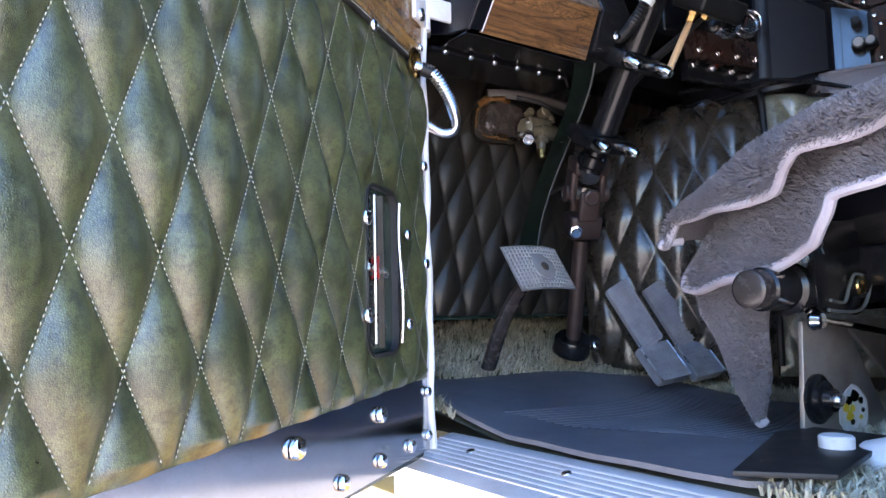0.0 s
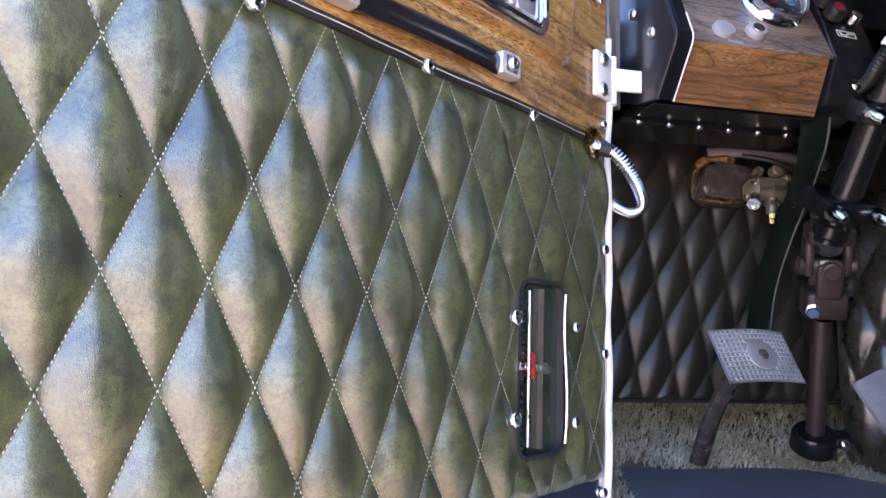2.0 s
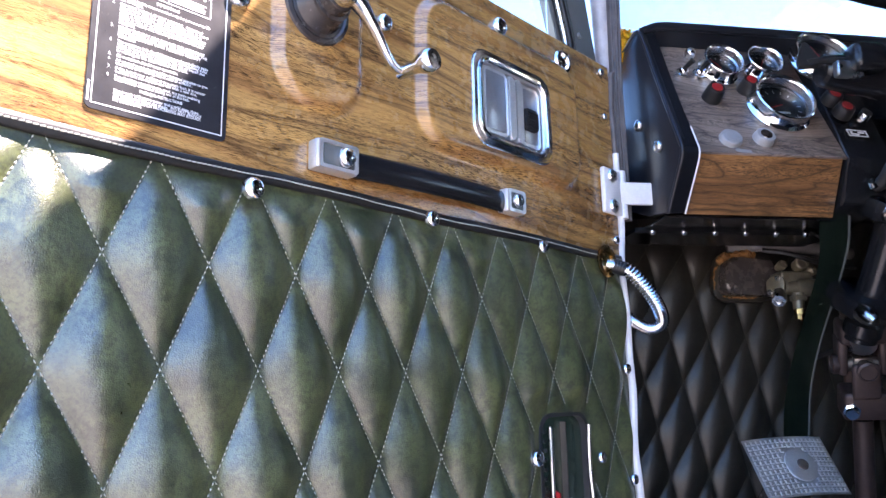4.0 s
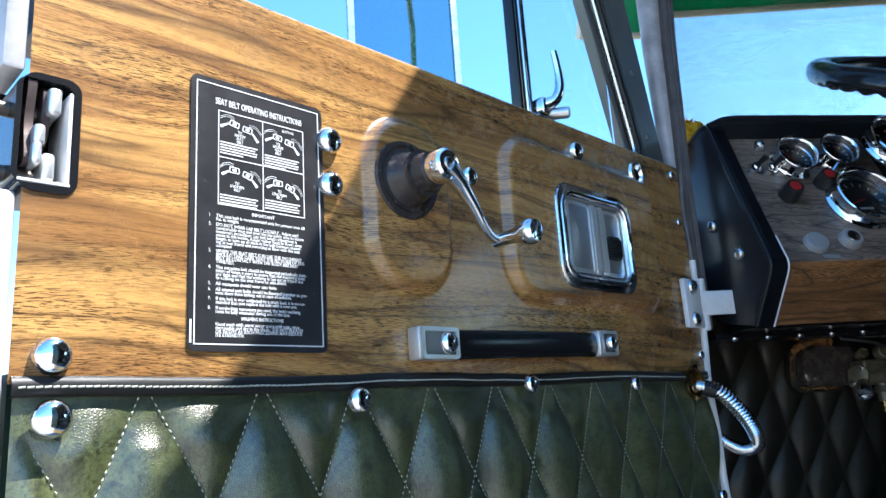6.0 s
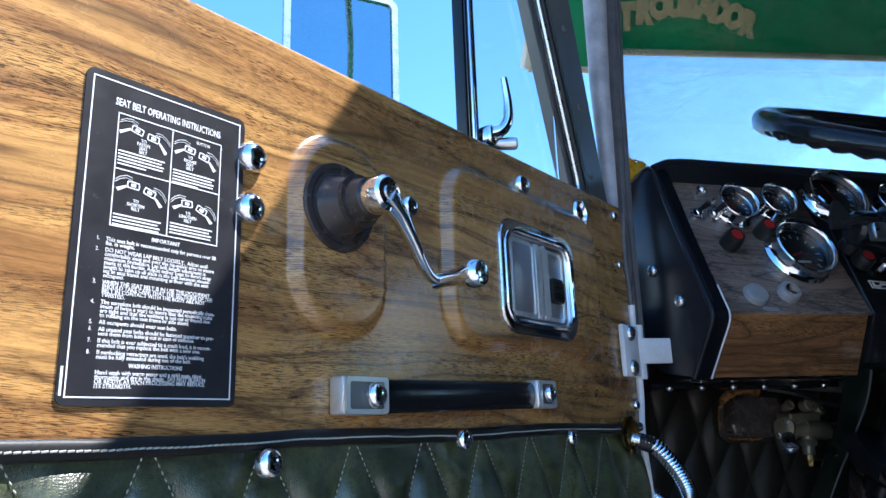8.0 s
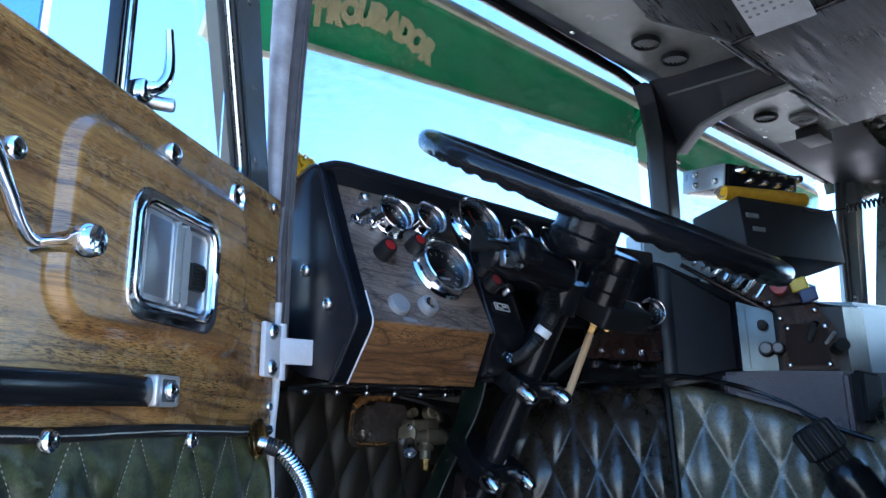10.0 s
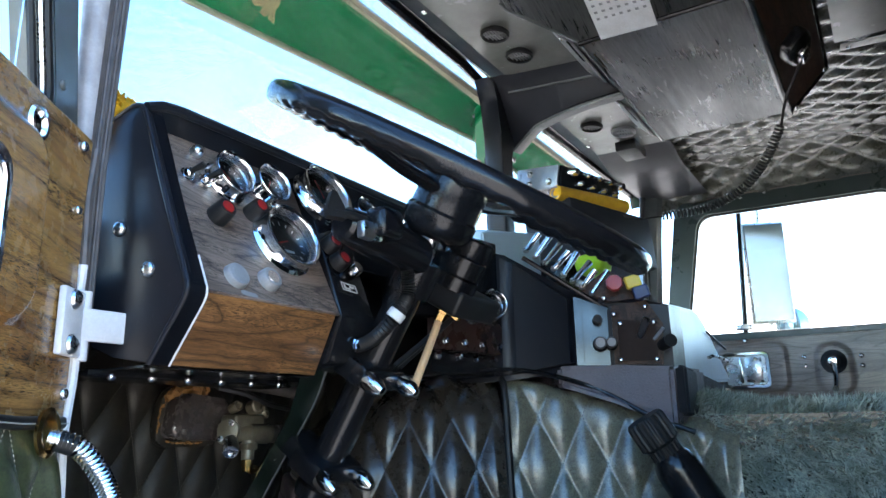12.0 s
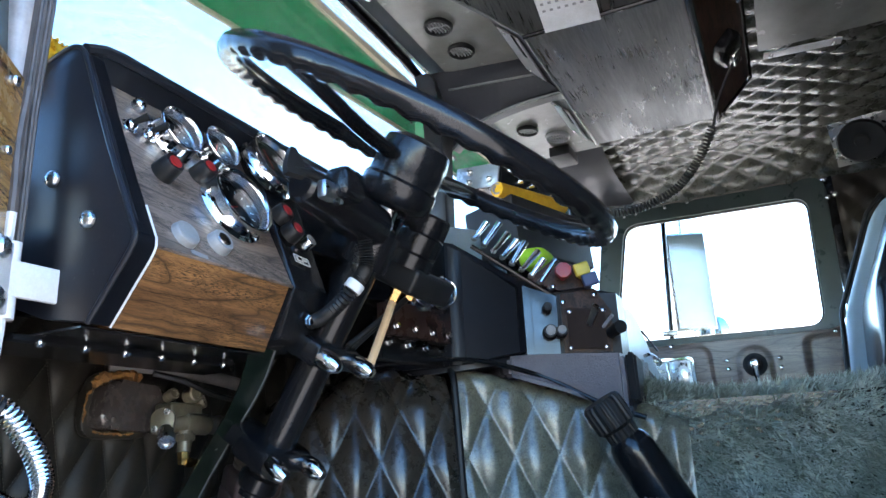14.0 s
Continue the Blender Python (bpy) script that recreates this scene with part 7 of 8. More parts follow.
# pull valves: red and yellow, and a blue tag
pulls = (("air_valve", 0.070, 2.014, RED, "red octagonal pull valve"), ("air_valve", 0.100, 2.014, YELLOW, "yellow square pull valve"), ("air_valve", 0.112, 1.996, BLUE, "dark blue pull valve"))
for nm, d, z, m_, lab in pulls:
    g = new(nm)
    g.parent = console
    tagged(g, lab)
    bm = bmesh.new()
    rod(bm, at_panel(d, z, 0.004), at_panel(d, z + 0.004, 0.028), 0.006)
    part("stem", bm, m_, g)
    bm = bmesh.new()
    if m_ is RED:
        lathe(bm, [(0, 0), (0.013, 0), (0.015, 0.004), (0.013, 0.010), (0, 0.011)], panel_m(d, z + 0.006, 0.026) @ Matrix.Rotation(radians(22), 4, "Z"), 8)
    else:
        box(bm, (0, 0, 0.005), (0.026, 0.022, 0.012), panel_m(d, z + 0.006, 0.026) @ Matrix.Rotation(radians(14), 4, "Z"), 0.003)
    part("button", bm, m_, g, sharp=20)
# row of long chrome toggles on the sloping edge
for k in range(9):
    s_ = k / 8
    base = Vector((0.735, -0.120, 2.086)).lerp(Vector((0.797, -0.228, 1.996)), s_)
    g = new("long_toggle")
    g.parent = console
    bm = bmesh.new()
    lathe(bm, [(0, 0), (0.0055, 0), (0.0055, 0.004), (0, 0.004)], facing(base, (-0.7, -0.45, 0.55)), 10)
    part("collar", bm, STEEL, g)
    bm = bmesh.new()
    tip = base + Vector((0.010 + 0.006 * ((k * 7) % 3), -0.022 - 0.004 * (k % 2), 0.030 + 0.005 * ((k * 5) % 3)))
    rod(bm, base, tip, 0.0040, 0.0062, 14)
    part("lever", bm, CHROME, g, "chrome extension lever")
_bm = bmesh.new()
tube(_bm, [(0.728, -0.116, 2.074), (0.800, -0.236, 1.980)], 0.004, 8)
part("toggle_rail", _bm, BLACK, console)
# gauges and fuse strip between column and console
filler = new("centre_dash")
filler.parent = pod
tagged(filler, "black dash section with three small gauges")
_bm = bmesh.new()
prism(_bm, [(0.500, -0.030), (0.548, -0.058), (0.705, -0.078), (0.725, 0.02), (0.50, 0.02)], 1.955, 2.100, I4, 0.004)
part("section", _bm, BLACK, filler)
_dn = Vector((-0.126, -0.990, 0.08))
for x, y, z, r in ((0.571, -0.072, 2.064, 0.0235), (0.622, -0.078, 1.974, 0.0225), (0.676, -0.085, 1.984, 0.0225)):
    gauge(facing((x, y + 0.012, z), (-0.45, -0.85, 0.22)), r, True, 70)
strip = new("fuse_strip")
strip.parent = pod
tagged(strip, "dark brown strip with two rows of bright screws")
_bm = bmesh.new()
prism(_bm, [(0.540, -0.060), (0.702, -0.084), (0.706, -0.060), (0.545, -0.035)], 1.906, 1.957, I4, 0.002)
part("brown_strip", _bm, plain("brown_strip_paint", (0.050, 0.026, 0.020), (0.032, 0.017, 0.013), 0.28, 0, 20, 0.08, 400, 0.1), strip)
_bm = bmesh.new()
prism(_bm, [(0.540, -0.046), (0.706, -0.064), (0.710, -0.040), (0.545, -0.025)], 1.872, 1.905, I4, 0.002)
part("black_strip", _bm, BLACK, strip)
for k in range(4):
    hexbolt(strip, facing((0.548 + k * 0.046, -0.064 - k * 0.0067, 1.918), _dn), 0.0048, 0.007)
    hexbolt(strip, facing((0.552 + k * 0.048, -0.049 - k * 0.0052, 1.897), _dn), 0.0055, 0.010)

# passenger dash
pdash = thing("passenger_dash", "black passenger dash with a glove cover coloured like reflected sky", "dashboard")
_bm = bmesh.new()
solid(_bm, [(0.95, -0.12), (1.30, -0.16), (W - 0.03, -0.10), (W - 0.03, 0.12), (0.95, 0.12)], [1.70] * 5, [2.02, 2.02, 2.00, 2.08, 2.10])
bmesh.ops.bevel(_bm, geom=list(_bm.edges), offset=0.02, segments=3, affect="EDGES")
part("dash_body", _bm, HOOD, pdash)
# On the glove cover this pale blue stands in for reflected sky.
PALE = plain("sky_tinted_pale_blue", (0.60, 0.72, 0.80), (0.52, 0.64, 0.72), 0.38, 0, 8, 0.05, 400, 0.08)
_bm = bmesh.new()
_q = [(1.12, -0.262, 2.030), (1.37, -0.262, 2.046), (1.45, -0.260, 2.020), (1.60, -0.262, 1.935), (1.68, -0.266, 1.892), (1.12, -0.275, 1.862)]
lo = [_bm.verts.new(Vector(p) + Vector((0, 0.10, 0.015))) for p in _q]
hi = [_bm.verts.new(p) for p in _q]
_bm.faces.new(lo[::-1])
_bm.faces.new(hi)
for k in range(6):
    _bm.faces.new((lo[k], lo[(k + 1) % 6], hi[(k + 1) % 6], hi[k]))
bmesh.ops.bevel(_bm, geom=list(_bm.edges), offset=0.008, segments=3, affect="EDGES")
part("glove_cover", _bm, PALE, pdash, "glossy cover with the sky's reflection put into its pale blue")
_bm = bmesh.new()
tube(_bm, [(1.42, -0.268, 2.000), (1.63, -0.268, 1.975)], 0.003, 6)
part("cover_groove", _bm, RUBBER, pdash)
_bm = bmesh.new()
tube(_bm, smooth_path([(1.38, -0.272, 1.935), (1.40, -0.285, 1.940), (1.55, -0.285, 1.935), (1.57, -0.272, 1.930)], 4), 0.004, 8)
part("cover_handle", _bm, STEEL, pdash)
# things on the console by the windshield
setm = thing("radio_set", "black radio with a row of chrome knobs on the dash", "radio", pose(1.190, -0.030, 2.347, 10, 0, -17.8))
_bm = bmesh.new()
box(_bm, (0, 0, 0), (0.215, 0.13, 0.056), I4, 0.004)
part("case", _bm, BLACK, setm)
_bm = bmesh.new()
box(_bm, (-0.110, -0.0, 0), (0.006, 0.128, 0.054), I4, 0.002)
part("side_plate", _bm, plain("bare_radio_plate", (0.32, 0.37, 0.42), (0.26, 0.3, 0.35), 0.3, 0.3, 20, 0.1), setm, "pale metal side plate")
_bm = bmesh.new()
box(_bm, (0.0, -0.068, 0.0), (0.212, 0.006, 0.052), I4, 0.002)
part("front_plate", _bm, SHINY, setm)
for k in range(9):
    _bm = bmesh.new()
    r = 0.0105 if k in (0, 4) else 0.0062
    lathe(_bm, [(0, 0), (r, 0), (r, 0.012), (r * 0.9, 0.026), (r * 0.7, 0.030), (0, 0.030)], facing((-0.085 + k * 0.0425 if k < 5 else -0.064 + (k - 5) * 0.0425, -0.070, 0.012 if k < 5 else -0.010), IN), 16)
    part("knob", _bm, CHROME, setm)
for dy, dz in ((0.02, 0.012), (0.02, -0.012), (-0.04, -0.01)):
    bolt(setm, facing((-0.113, dy, dz), (-1, 0, 0)), 0.008, 0.008, STEEL)
cloth = thing("plush_roll", "rolled yellow plush cloth under the radio", "cloth")
_bm = bmesh.new()
tube(_bm, smooth_path([(1.030, -0.062, 2.286), (1.11, -0.090, 2.290), (1.19, -0.118, 2.294), (1.262, -0.142, 2.296)], 8), 0.0165, 14)
part("roll", _bm, PLUSH, cloth)
_bm = bmesh.new()
tube(_bm, [(1.028 + 0.0004 * k, -0.062 + (0.015 - 0.0007 * k) * math.cos(k * 0.75), 2.286 + (0.015 - 0.0007 * k) * math.sin(k * 0.75)) for k in range(19)], 0.0026, 6)
part("roll_end", _bm, TOWEL, cloth)
box2 = thing("cb_set", "black equipment box below the radio", "radio", pose(1.205, -0.075, 2.205, -6, 0, -17.8))
part("case", newbox((0, 0, 0), (0.30, 0.14, 0.13), I4, 0.006), GRAINED, box2)
_bm = bmesh.new()
for k in range(2):
    box(_bm, (-0.12 + k * 0.012, -0.072, 0.02 - k * 0.03), (0.035, 0.004, 0.010), I4, 0.001)
part("label_strip", _bm, GREYPLASTIC, box2)
stand = part("equipment_stand", newbox((1.28, 0.0, 2.11), (0.44, 0.12, 0.06), I4, 0.004), BLACK)
tagged(stand, "black stand under the equipment box", "stand")
limecloth = part("lime_cap", newbox((0.985, -0.152, 2.100), (0.08, 0.06, 0.042), I4, 0.02, 4), LIME)
tagged(limecloth, "lime green cloth on the dash", "cloth")

tray = thing("dash_tray", "pale blue-grey metal tray standing on the dash", "tray")
_bm = bmesh.new()
solid(_bm, [(0.80, 0.0), (1.05, -0.01), (1.06, 0.03), (0.80, 0.04)], [2.10, 2.10, 2.12, 2.12], [2.155, 2.205, 2.215, 2.17])
bmesh.ops.bevel(_bm, geom=list(_bm.edges), offset=0.004, segments=2, affect="EDGES")
part("tray_body", _bm, PALE, tray)

# ---- passenger door ----
pdoor = thing("passenger_door", "closed passenger door with faded walnut panel", "door")
PX = W
PO = (-1, 0, 0)
_YZp = Matrix(((0, 0, 1, 0), (-1, 0, 0, 0), (0, 1, 0, 0), (0, 0, 0, 1)))   # x of the shape runs to the rear


def pd(y, z, x=PX):
    return Vector((x, y, z))


_bm = bmesh.new()
sheet(lambda s_, z: pd(-s_, z, PX - 0.004
                       - racetrack(s_, z, 0.150, 1.875, 0.360, 2.030, 0.036, 0.008, 0.012)
                       - racetrack(s_, z, 0.440, 1.86, 0.535, 2.012, 0.045, 0.006, 0.010)
                       - racetrack(s_, z, 0.640, 1.80, 0.80, 2.030, 0.03, -0.012, 0.016)), steps(0.0, 0.80, 130), steps(1.78, 2.055, 46), bm=_bm)
part("wood_panel", _bm, PALEWOOD, pdoor, "faded walnut panel with pressed pads", sharp=60)
part("lower_panel", newbox((PX + 0.01, -0.40, 1.57), (0.03, 0.80, 0.44)), DARKV, pdoor)
part("outer_skin", newbox((PX + 0.05, -0.40, 1.66), (0.02, 0.86, 0.80)), GREENP, pdoor)
_win = rounded([(0.066, 2.066), (0.140, 2.478), (0.722, 2.470), (0.706, 2.058)], 0.05, 6)
_wout = rounded([(-0.005, 2.045), (0.070, 2.535), (0.780, 2.535), (0.765, 2.045)], 0.06, 6)
pwin = new("window_frame")
pwin.parent = pdoor
tagged(pwin, "dark green window frame")
_bm = bmesh.new()
ring(_bm, _wout, _win, PX - 0.012, PX + 0.04, _YZp)
part("frame", _bm, plain("dark_grey_green", (0.028, 0.045, 0.040), (0.04, 0.058, 0.052), 0.3, 0, 10, 0.05, 500, 0.1), pwin)
_bm = bmesh.new()
tube(_bm, [pd(-s_, z, PX + 0.006) for s_, z in _win], 0.006, 8, True)
part("seal", _bm, RUBBER, pwin)
_bm = bmesh.new()
tube(_bm, [pd(-0.268, 2.47, PX + 0.02), pd(-0.245, 2.06, PX + 0.02)], 0.0085, 8)
part("vent_bar", _bm, BLACK, pwin)
_bm = bmesh.new()
box(_bm, (PX + 0.004, -0.245, 2.085), (0.02, 0.05, 0.018), I4, 0.003)
part("vent_latch", _bm, STEEL, pwin)
_bm = bmesh.new()
sheet(lambda a, b: pd(-a, b, PX + 0.03), [0.06, 0.73], [2.05, 2.48], bm=_bm)
g = part("pane", _bm, WINGLASS, pwin)
g.visible_shadow = False
_bm = bmesh.new()
tube(_bm, [pd(-0.16, 2.530, PX - 0.016), pd(-0.68, 2.526, PX - 0.016)], 0.0032, 8)
part("bright_strip", _bm, DARKSTEEL, pwin, "bright metal strip above the window")
for s_, z in ((0.145, 2.51), (0.185, 2.512), (0.285, 2.517), (0.36, 2.522)):
    bolt(pdoor, facing(pd(-s_, z, PX - 0.012), PO), 0.005, 0.004, STEEL)
for s_, z, r in ((0.245, 2.040, 0.007), (0.727, 2.037, 0.007), (0.409, 1.978, 0.0068), (0.409, 1.951, 0.0068), (0.562, 1.972, 0.0072), (0.562, 1.943, 0.0072)):
    bolt(pdoor, facing(pd(-s_, z, PX - 0.006), PO), r, r * 0.9)
ph = new("door_handle")
ph.parent = pdoor
tagged(ph, "chrome paddle door handle")
_bm = bmesh.new()
ring(_bm, round_rect(0.165, 1.888, 0.310, 2.004, 0.018), round_rect(0.177, 1.900, 0.298, 1.992, 0.012), -(PX - 0.016), -(PX - 0.006), Matrix(((0, 0, -1, 0), (-1, 0, 0, 0), (0, 1, 0, 0), (0, 0, 0, 1))))
bmesh.ops.bevel(_bm, geom=list(_bm.edges), offset=0.002, segments=1, affect="EDGES")
part("bezel", _bm, CHROME, ph)
part("tray", newbox((PX - 0.010, -0.238, 1.946), (0.006, 0.118, 0.090)), STEEL, ph)
part("paddle", newbox((PX - 0.015, -0.262, 1.946), (0.008, 0.05, 0.078), I4, 0.003), STEEL, ph)
part("rib", newbox((PX - 0.017, -0.225, 1.946), (0.008, 0.010, 0.080), I4, 0.003), CHROME, ph)
pc = new("window_crank")
pc.parent = pdoor
tagged(pc, "chrome window crank on a round black plate")
_bm = bmesh.new()
lathe(_bm, [(0, 0), (0.036, 0), (0.036, 0.004), (0.026, 0.006), (0.02, 0.012), (0.016, 0.028), (0, 0.028)], facing(pd(-0.488, 1.958, PX - 0.011), PO), 28)
part("escutcheon", _bm, GRAINED, pc)
_bm = bmesh.new()
lathe(_bm, [(0, 0), (0.014, 0), (0.013, 0.012), (0, 0.014)], facing(pd(-0.488, 1.958, PX - 0.038), PO), 20)
tube(_bm, [pd(-0.488, 1.952, PX - 0.046), pd(-0.490, 1.915, PX - 0.048), pd(-0.486, 1.878, PX - 0.044)], [0.010, 0.007, 0.005], 10)
part("arm", _bm, CHROME, pc)
_bm = bmesh.new()
rod(_bm, pd(-0.486, 1.878, PX - 0.040), pd(-0.486, 1.876, PX - 0.075), 0.006, 0.009)
part("knob", _bm, CHROME, pc)
wallr = thing("wall_right", "quilted wall behind the passenger door", "wall", kind="structure")
part("wall_sheet", newbox((W + 0.02, -0.98, 2.0), (0.04, 0.36, 1.45)), DARKV, wallr)
quilted("wall_quilt", lambda u, v: Vector((W - 0.004, -u, v)), 0.80, 1.14, 1.8, 2.60, 0.008, 0.045, 0.062, 0.010, wallr, DARKV, 1.0, crease=0.85)
part("wall_trim", newbox((W - 0.006, -0.785, 2.2), (0.012, 0.03, 0.85), I4, 0.003), BLACK, wallr)
for y, z in ((-0.738, 2.560), (-0.778, 2.515), (-0.778, 2.455), (-0.80, 2.46)):
    bolt(wallr, facing((W - 0.02, y, z), PO), 0.009, 0.006)
part("wall_lintel", newbox((W + 0.012, -0.40, 2.575), (0.05, 0.86, 0.075)), GREENP, wallr)

# mirrors outside the passenger window
# Silver darkened so that the sky it reflects comes out dimmer.
DIMMIRROR = plain("dimmed_mirror_silver", (0.17, 0.165, 0.16), (0.15, 0.145, 0.14), 0.16, 1.0, 5, 0.0, 300, 0.03)
pm = thing("door_mirror", "tall truck mirror outside the passenger window", "mirror", pose(2.36, -0.315, 2.29, 0, 0, -62))
part("mirror_glass", newbox((0, -0.010, 0), (0.134, 0.004, 0.34)), DIMMIRROR, pm)
part("housing", newbox((0, 0.004, 0), (0.150, 0.020, 0.36), I4, 0.006), STEEL, pm, "bright mirror shell")
_inv = pm.matrix_world.inverted()
for arm_ in ([(2.37, -0.305, 2.46), (2.372, -0.305, 2.53), (2.30, -0.20, 2.555), (2.13, -0.12, 2.56)], [(2.37, -0.305, 2.12), (2.372, -0.305, 2.04), (2.34, -0.25, 2.00), (2.165, -0.20, 1.98)]):
    _bm = bmesh.new()
    tube(_bm, [_inv @ Vector(p) for p in arm_], 0.008, 8)
    part("bracket", _bm, STEEL, pm)
cm = thing("convex_mirror", "round convex mirror outside the passenger window", "mirror", facing((2.40, -0.37, 2.105), (-0.85, -0.5, 0.0)))
_bm = bmesh.new()
lathe(_bm, [(0, 0.012), (0.03, 0.010), (0.056, 0.002)], I4, 32)
part("mirror_glass", _bm, MIRROR, cm)
_bm = bmesh.new()
lathe(_bm, [(0.055, 0.004), (0.060, 0.0), (0.058, -0.008), (0.03, -0.022), (0, -0.025)], I4, 32)
part("shell", _bm, STEEL, cm)
_inv = cm.matrix_world.inverted()
_bm = bmesh.new()
tube(_bm, [_inv @ Vector(p) for p in ((2.41, -0.368, 2.10), (2.43, -0.36, 2.02), (2.30, -0.33, 1.97), (2.165, -0.31, 1.95))], 0.007, 8)
part("bracket", _bm, STEEL, cm)

# loudspeaker at the rear
spk = thing("loudspeaker", "round black loudspeaker on a bright bracket", "speaker")
_ms = facing((1.885, -0.874, 2.546), (-0.72, 0.15, -0.62)) @ Matrix.Scale(0.92, 4)
_bm = bmesh.new()
box(_bm, (-0.0, 0, -0.006), (0.165, 0.15, 0.006), _ms, 0.002)
rod(_bm, _ms @ Vector((0, 0, -0.005)), (1.93, -0.88, 2.615), 0.02)
part("bracket", _bm, STEEL, spk)
_bm = bmesh.new()
lathe(_bm, [(0, 0.010), (0.02, 0.014), (0.022, 0.008), (0.05, 0.012), (0.065, 0.016), (0.070, 0.010), (0.070, 0), (0, 0)], _ms, 36)
part("cone", _bm, RUBBER, spk)
for k in range(8):
    a = radians(45 * k + 22)
    bolt(spk, _ms @ Matrix.Translation((0.078 * math.cos(a), 0.068 * math.sin(a), 0.0)), 0.005, 0.004)

# ---- passenger seat and fur ----
seat = thing("truck_seat", "high-backed seat with pale blue-grey bolster and black face", "seat", pose(0.012, -0.030, 0))
_bm = bmesh.new()
_side = [(-0.70, 1.62), (-0.685, 1.85), (-0.70, 2.03), (-0.80, 2.27), (-0.84, 2.315), (-0.90, 2.315), (-0.96, 2.25), (-0.93, 1.62)]
_YZs = Matrix(((0, 0, 1, 0), (1, 0, 0, 0), (0, 1, 0, 0), (0, 0, 0, 1)))
prism(_bm, _side, 1.66, 1.745, _YZs, 0.02, 3)
part("bolster", _bm, SEATB, seat, "pale blue-grey vinyl bolster")
_bm = bmesh.new()
prism(_bm, [(y - 0.03, z) for y, z in _side], 1.30, 1.665, _YZs, 0.03, 3)
part("backrest", _bm, BLACK, seat)
_bm = bmesh.new()
box(_bm, (1.55, -0.55, 1.60), (0.5, 0.45, 0.16), I4, 0.04, 3)
part("cushion", _bm, BLACK, seat)
_bm = bmesh.new()
tube(_bm, [(1.655, y + 0.012, z) for y, z in _side[1:5]], 0.006, 8)
part("piping", _bm, RUBBER, seat)

fur = thing("fur_cover", "shaggy dark green fur cover over the engine box", "cover")


def fur_at(u, v):
    """u rearwards, v from the foot of the near side over the top."""
    top = 1.800 + 0.008 * math.sin(u * 9) + 0.014 * math.exp(-((u - 0.33) / 0.06) ** 2)
    if v < 0.42:
        z = top - 0.05 - (0.42 - v)
        return Vector((0.885 - 0.06 * (0.42 - v), -u, z))
    a = min(1.0, (v - 0.42) / 0.08) * math.pi / 2
    x = 0.885 + 0.05 * (1 - math.cos(a)) + max(0.0, v - 0.50)
    return Vector((x, -u, top - 0.05 + 0.05 * math.sin(a)))


part("backing", sheet(fur_at, steps(0.30, 1.12, 40), steps(0.02, 1.05, 40)), plain("fur_backing", (0.035, 0.045, 0.03), (0.022, 0.028, 0.02), 0.9, 0, 20, 0.4, 200, spec=0.1), fur, sharp=80)
_r = random.Random(11)
_sp = []
for _ in range(42000):
    u, v = _r.uniform(0.30, 1.12), _r.random() * 0.90 + 0.12
    _sp.append((fur_at(u, v), normal_of(fur_at, u, v)))
tufts("pile", _sp, FUR, fur, 3, 0.040, 0.0019, 0.45, 0.6, 5, (0, -0.35, -0.25))

flash = thing("flashlight", "large black flashlight with a ribbed cap", "flashlight")
_mfl = along((0.665, -0.322, 1.797), (0.725, -0.425, 1.60)) @ Matrix.Scale(1.32, 4)
_bm = bmesh.new()
for k in range(80):
    a0, a1 = 2 * math.pi * k / 80, 2 * math.pi * (k + 1) / 80
    r0, r1 = (0.0205 + 0.0016 * (j % 4 < 2) for j in (k, k + 1))
    V = [[_bm.verts.new(_mfl @ Vector((r * q * math.cos(a), r * q * math.sin(a), h))) for q, h in ((0.0, 0.0), (0.88, 0.0), (1.0, 0.004), (1.0, 0.030), (0.78, 0.034), (0.78, 0.046))] for r, a in ((r0, a0), (r1, a1))]
    for j in range(5):
        if j:
            _bm.faces.new((V[0][j], V[1][j], V[1][j + 1], V[0][j + 1]))
        else:
            _bm.faces.new((V[0][0], V[1][1], V[0][1]))
bmesh.ops.remove_doubles(_bm, verts=_bm.verts, dist=1e-5)
part("ribbed_cap", _bm, RUBBER, flash)
_bm = bmesh.new()
lathe(_bm, [(0.0165, 0.044), (0.021, 0.050), (0.0235, 0.060), (0.0245, 0.10), (0.0245, 0.24), (0, 0.24)], _mfl, 30)
part("barrel", _bm, BLACK, flash)

# ---- overhead ----
over = thing("overhead_console", "black vinyl overhead console with vents and plates", "console")
LEATH, _nt, _b = nodes("sheen_streaked_black_vinyl")
_streak = noise_tex(_nt, coords(_nt, (5, 60, 5)), 3.0, 6, 0.7, 0.6)
_patch = noise_tex(_nt, coords(_nt), 5.0, 4, 0.6, 0.4)
# The paler streaks put part of the sheen's highlights into the base colour.
_nt.links.new(mix(_nt, ramp(_nt, _streak, [(0.35, 0.0), (0.65, 1.0)]), (0.016, 0.016, 0.015), (0.070, 0.070, 0.066)), _b.inputs["Base Color"])
_rr = _nt.nodes.new("ShaderNodeMapRange")
_rr.inputs["To Min"].default_value, _rr.inputs["To Max"].default_value = 0.12, 0.46
_nt.links.new(mix(_nt, 0.5, _streak, _patch), _rr.inputs["Value"])
_nt.links.new(_rr.outputs["Result"], _b.inputs["Roughness"])
_b.inputs["Specular IOR Level"].default_value = 0.9
bumped(_nt, _b, _streak, 0.25, 0.002)


def pad_z(u, v):
    return 2.500 + 0.0022 * noise.noise(Vector((u * 5, v * 14, 0))) + 0.0011 * noise.noise(Vector((u * 9 + v * 6, v * 70, 4)))


_bm = bmesh.new()
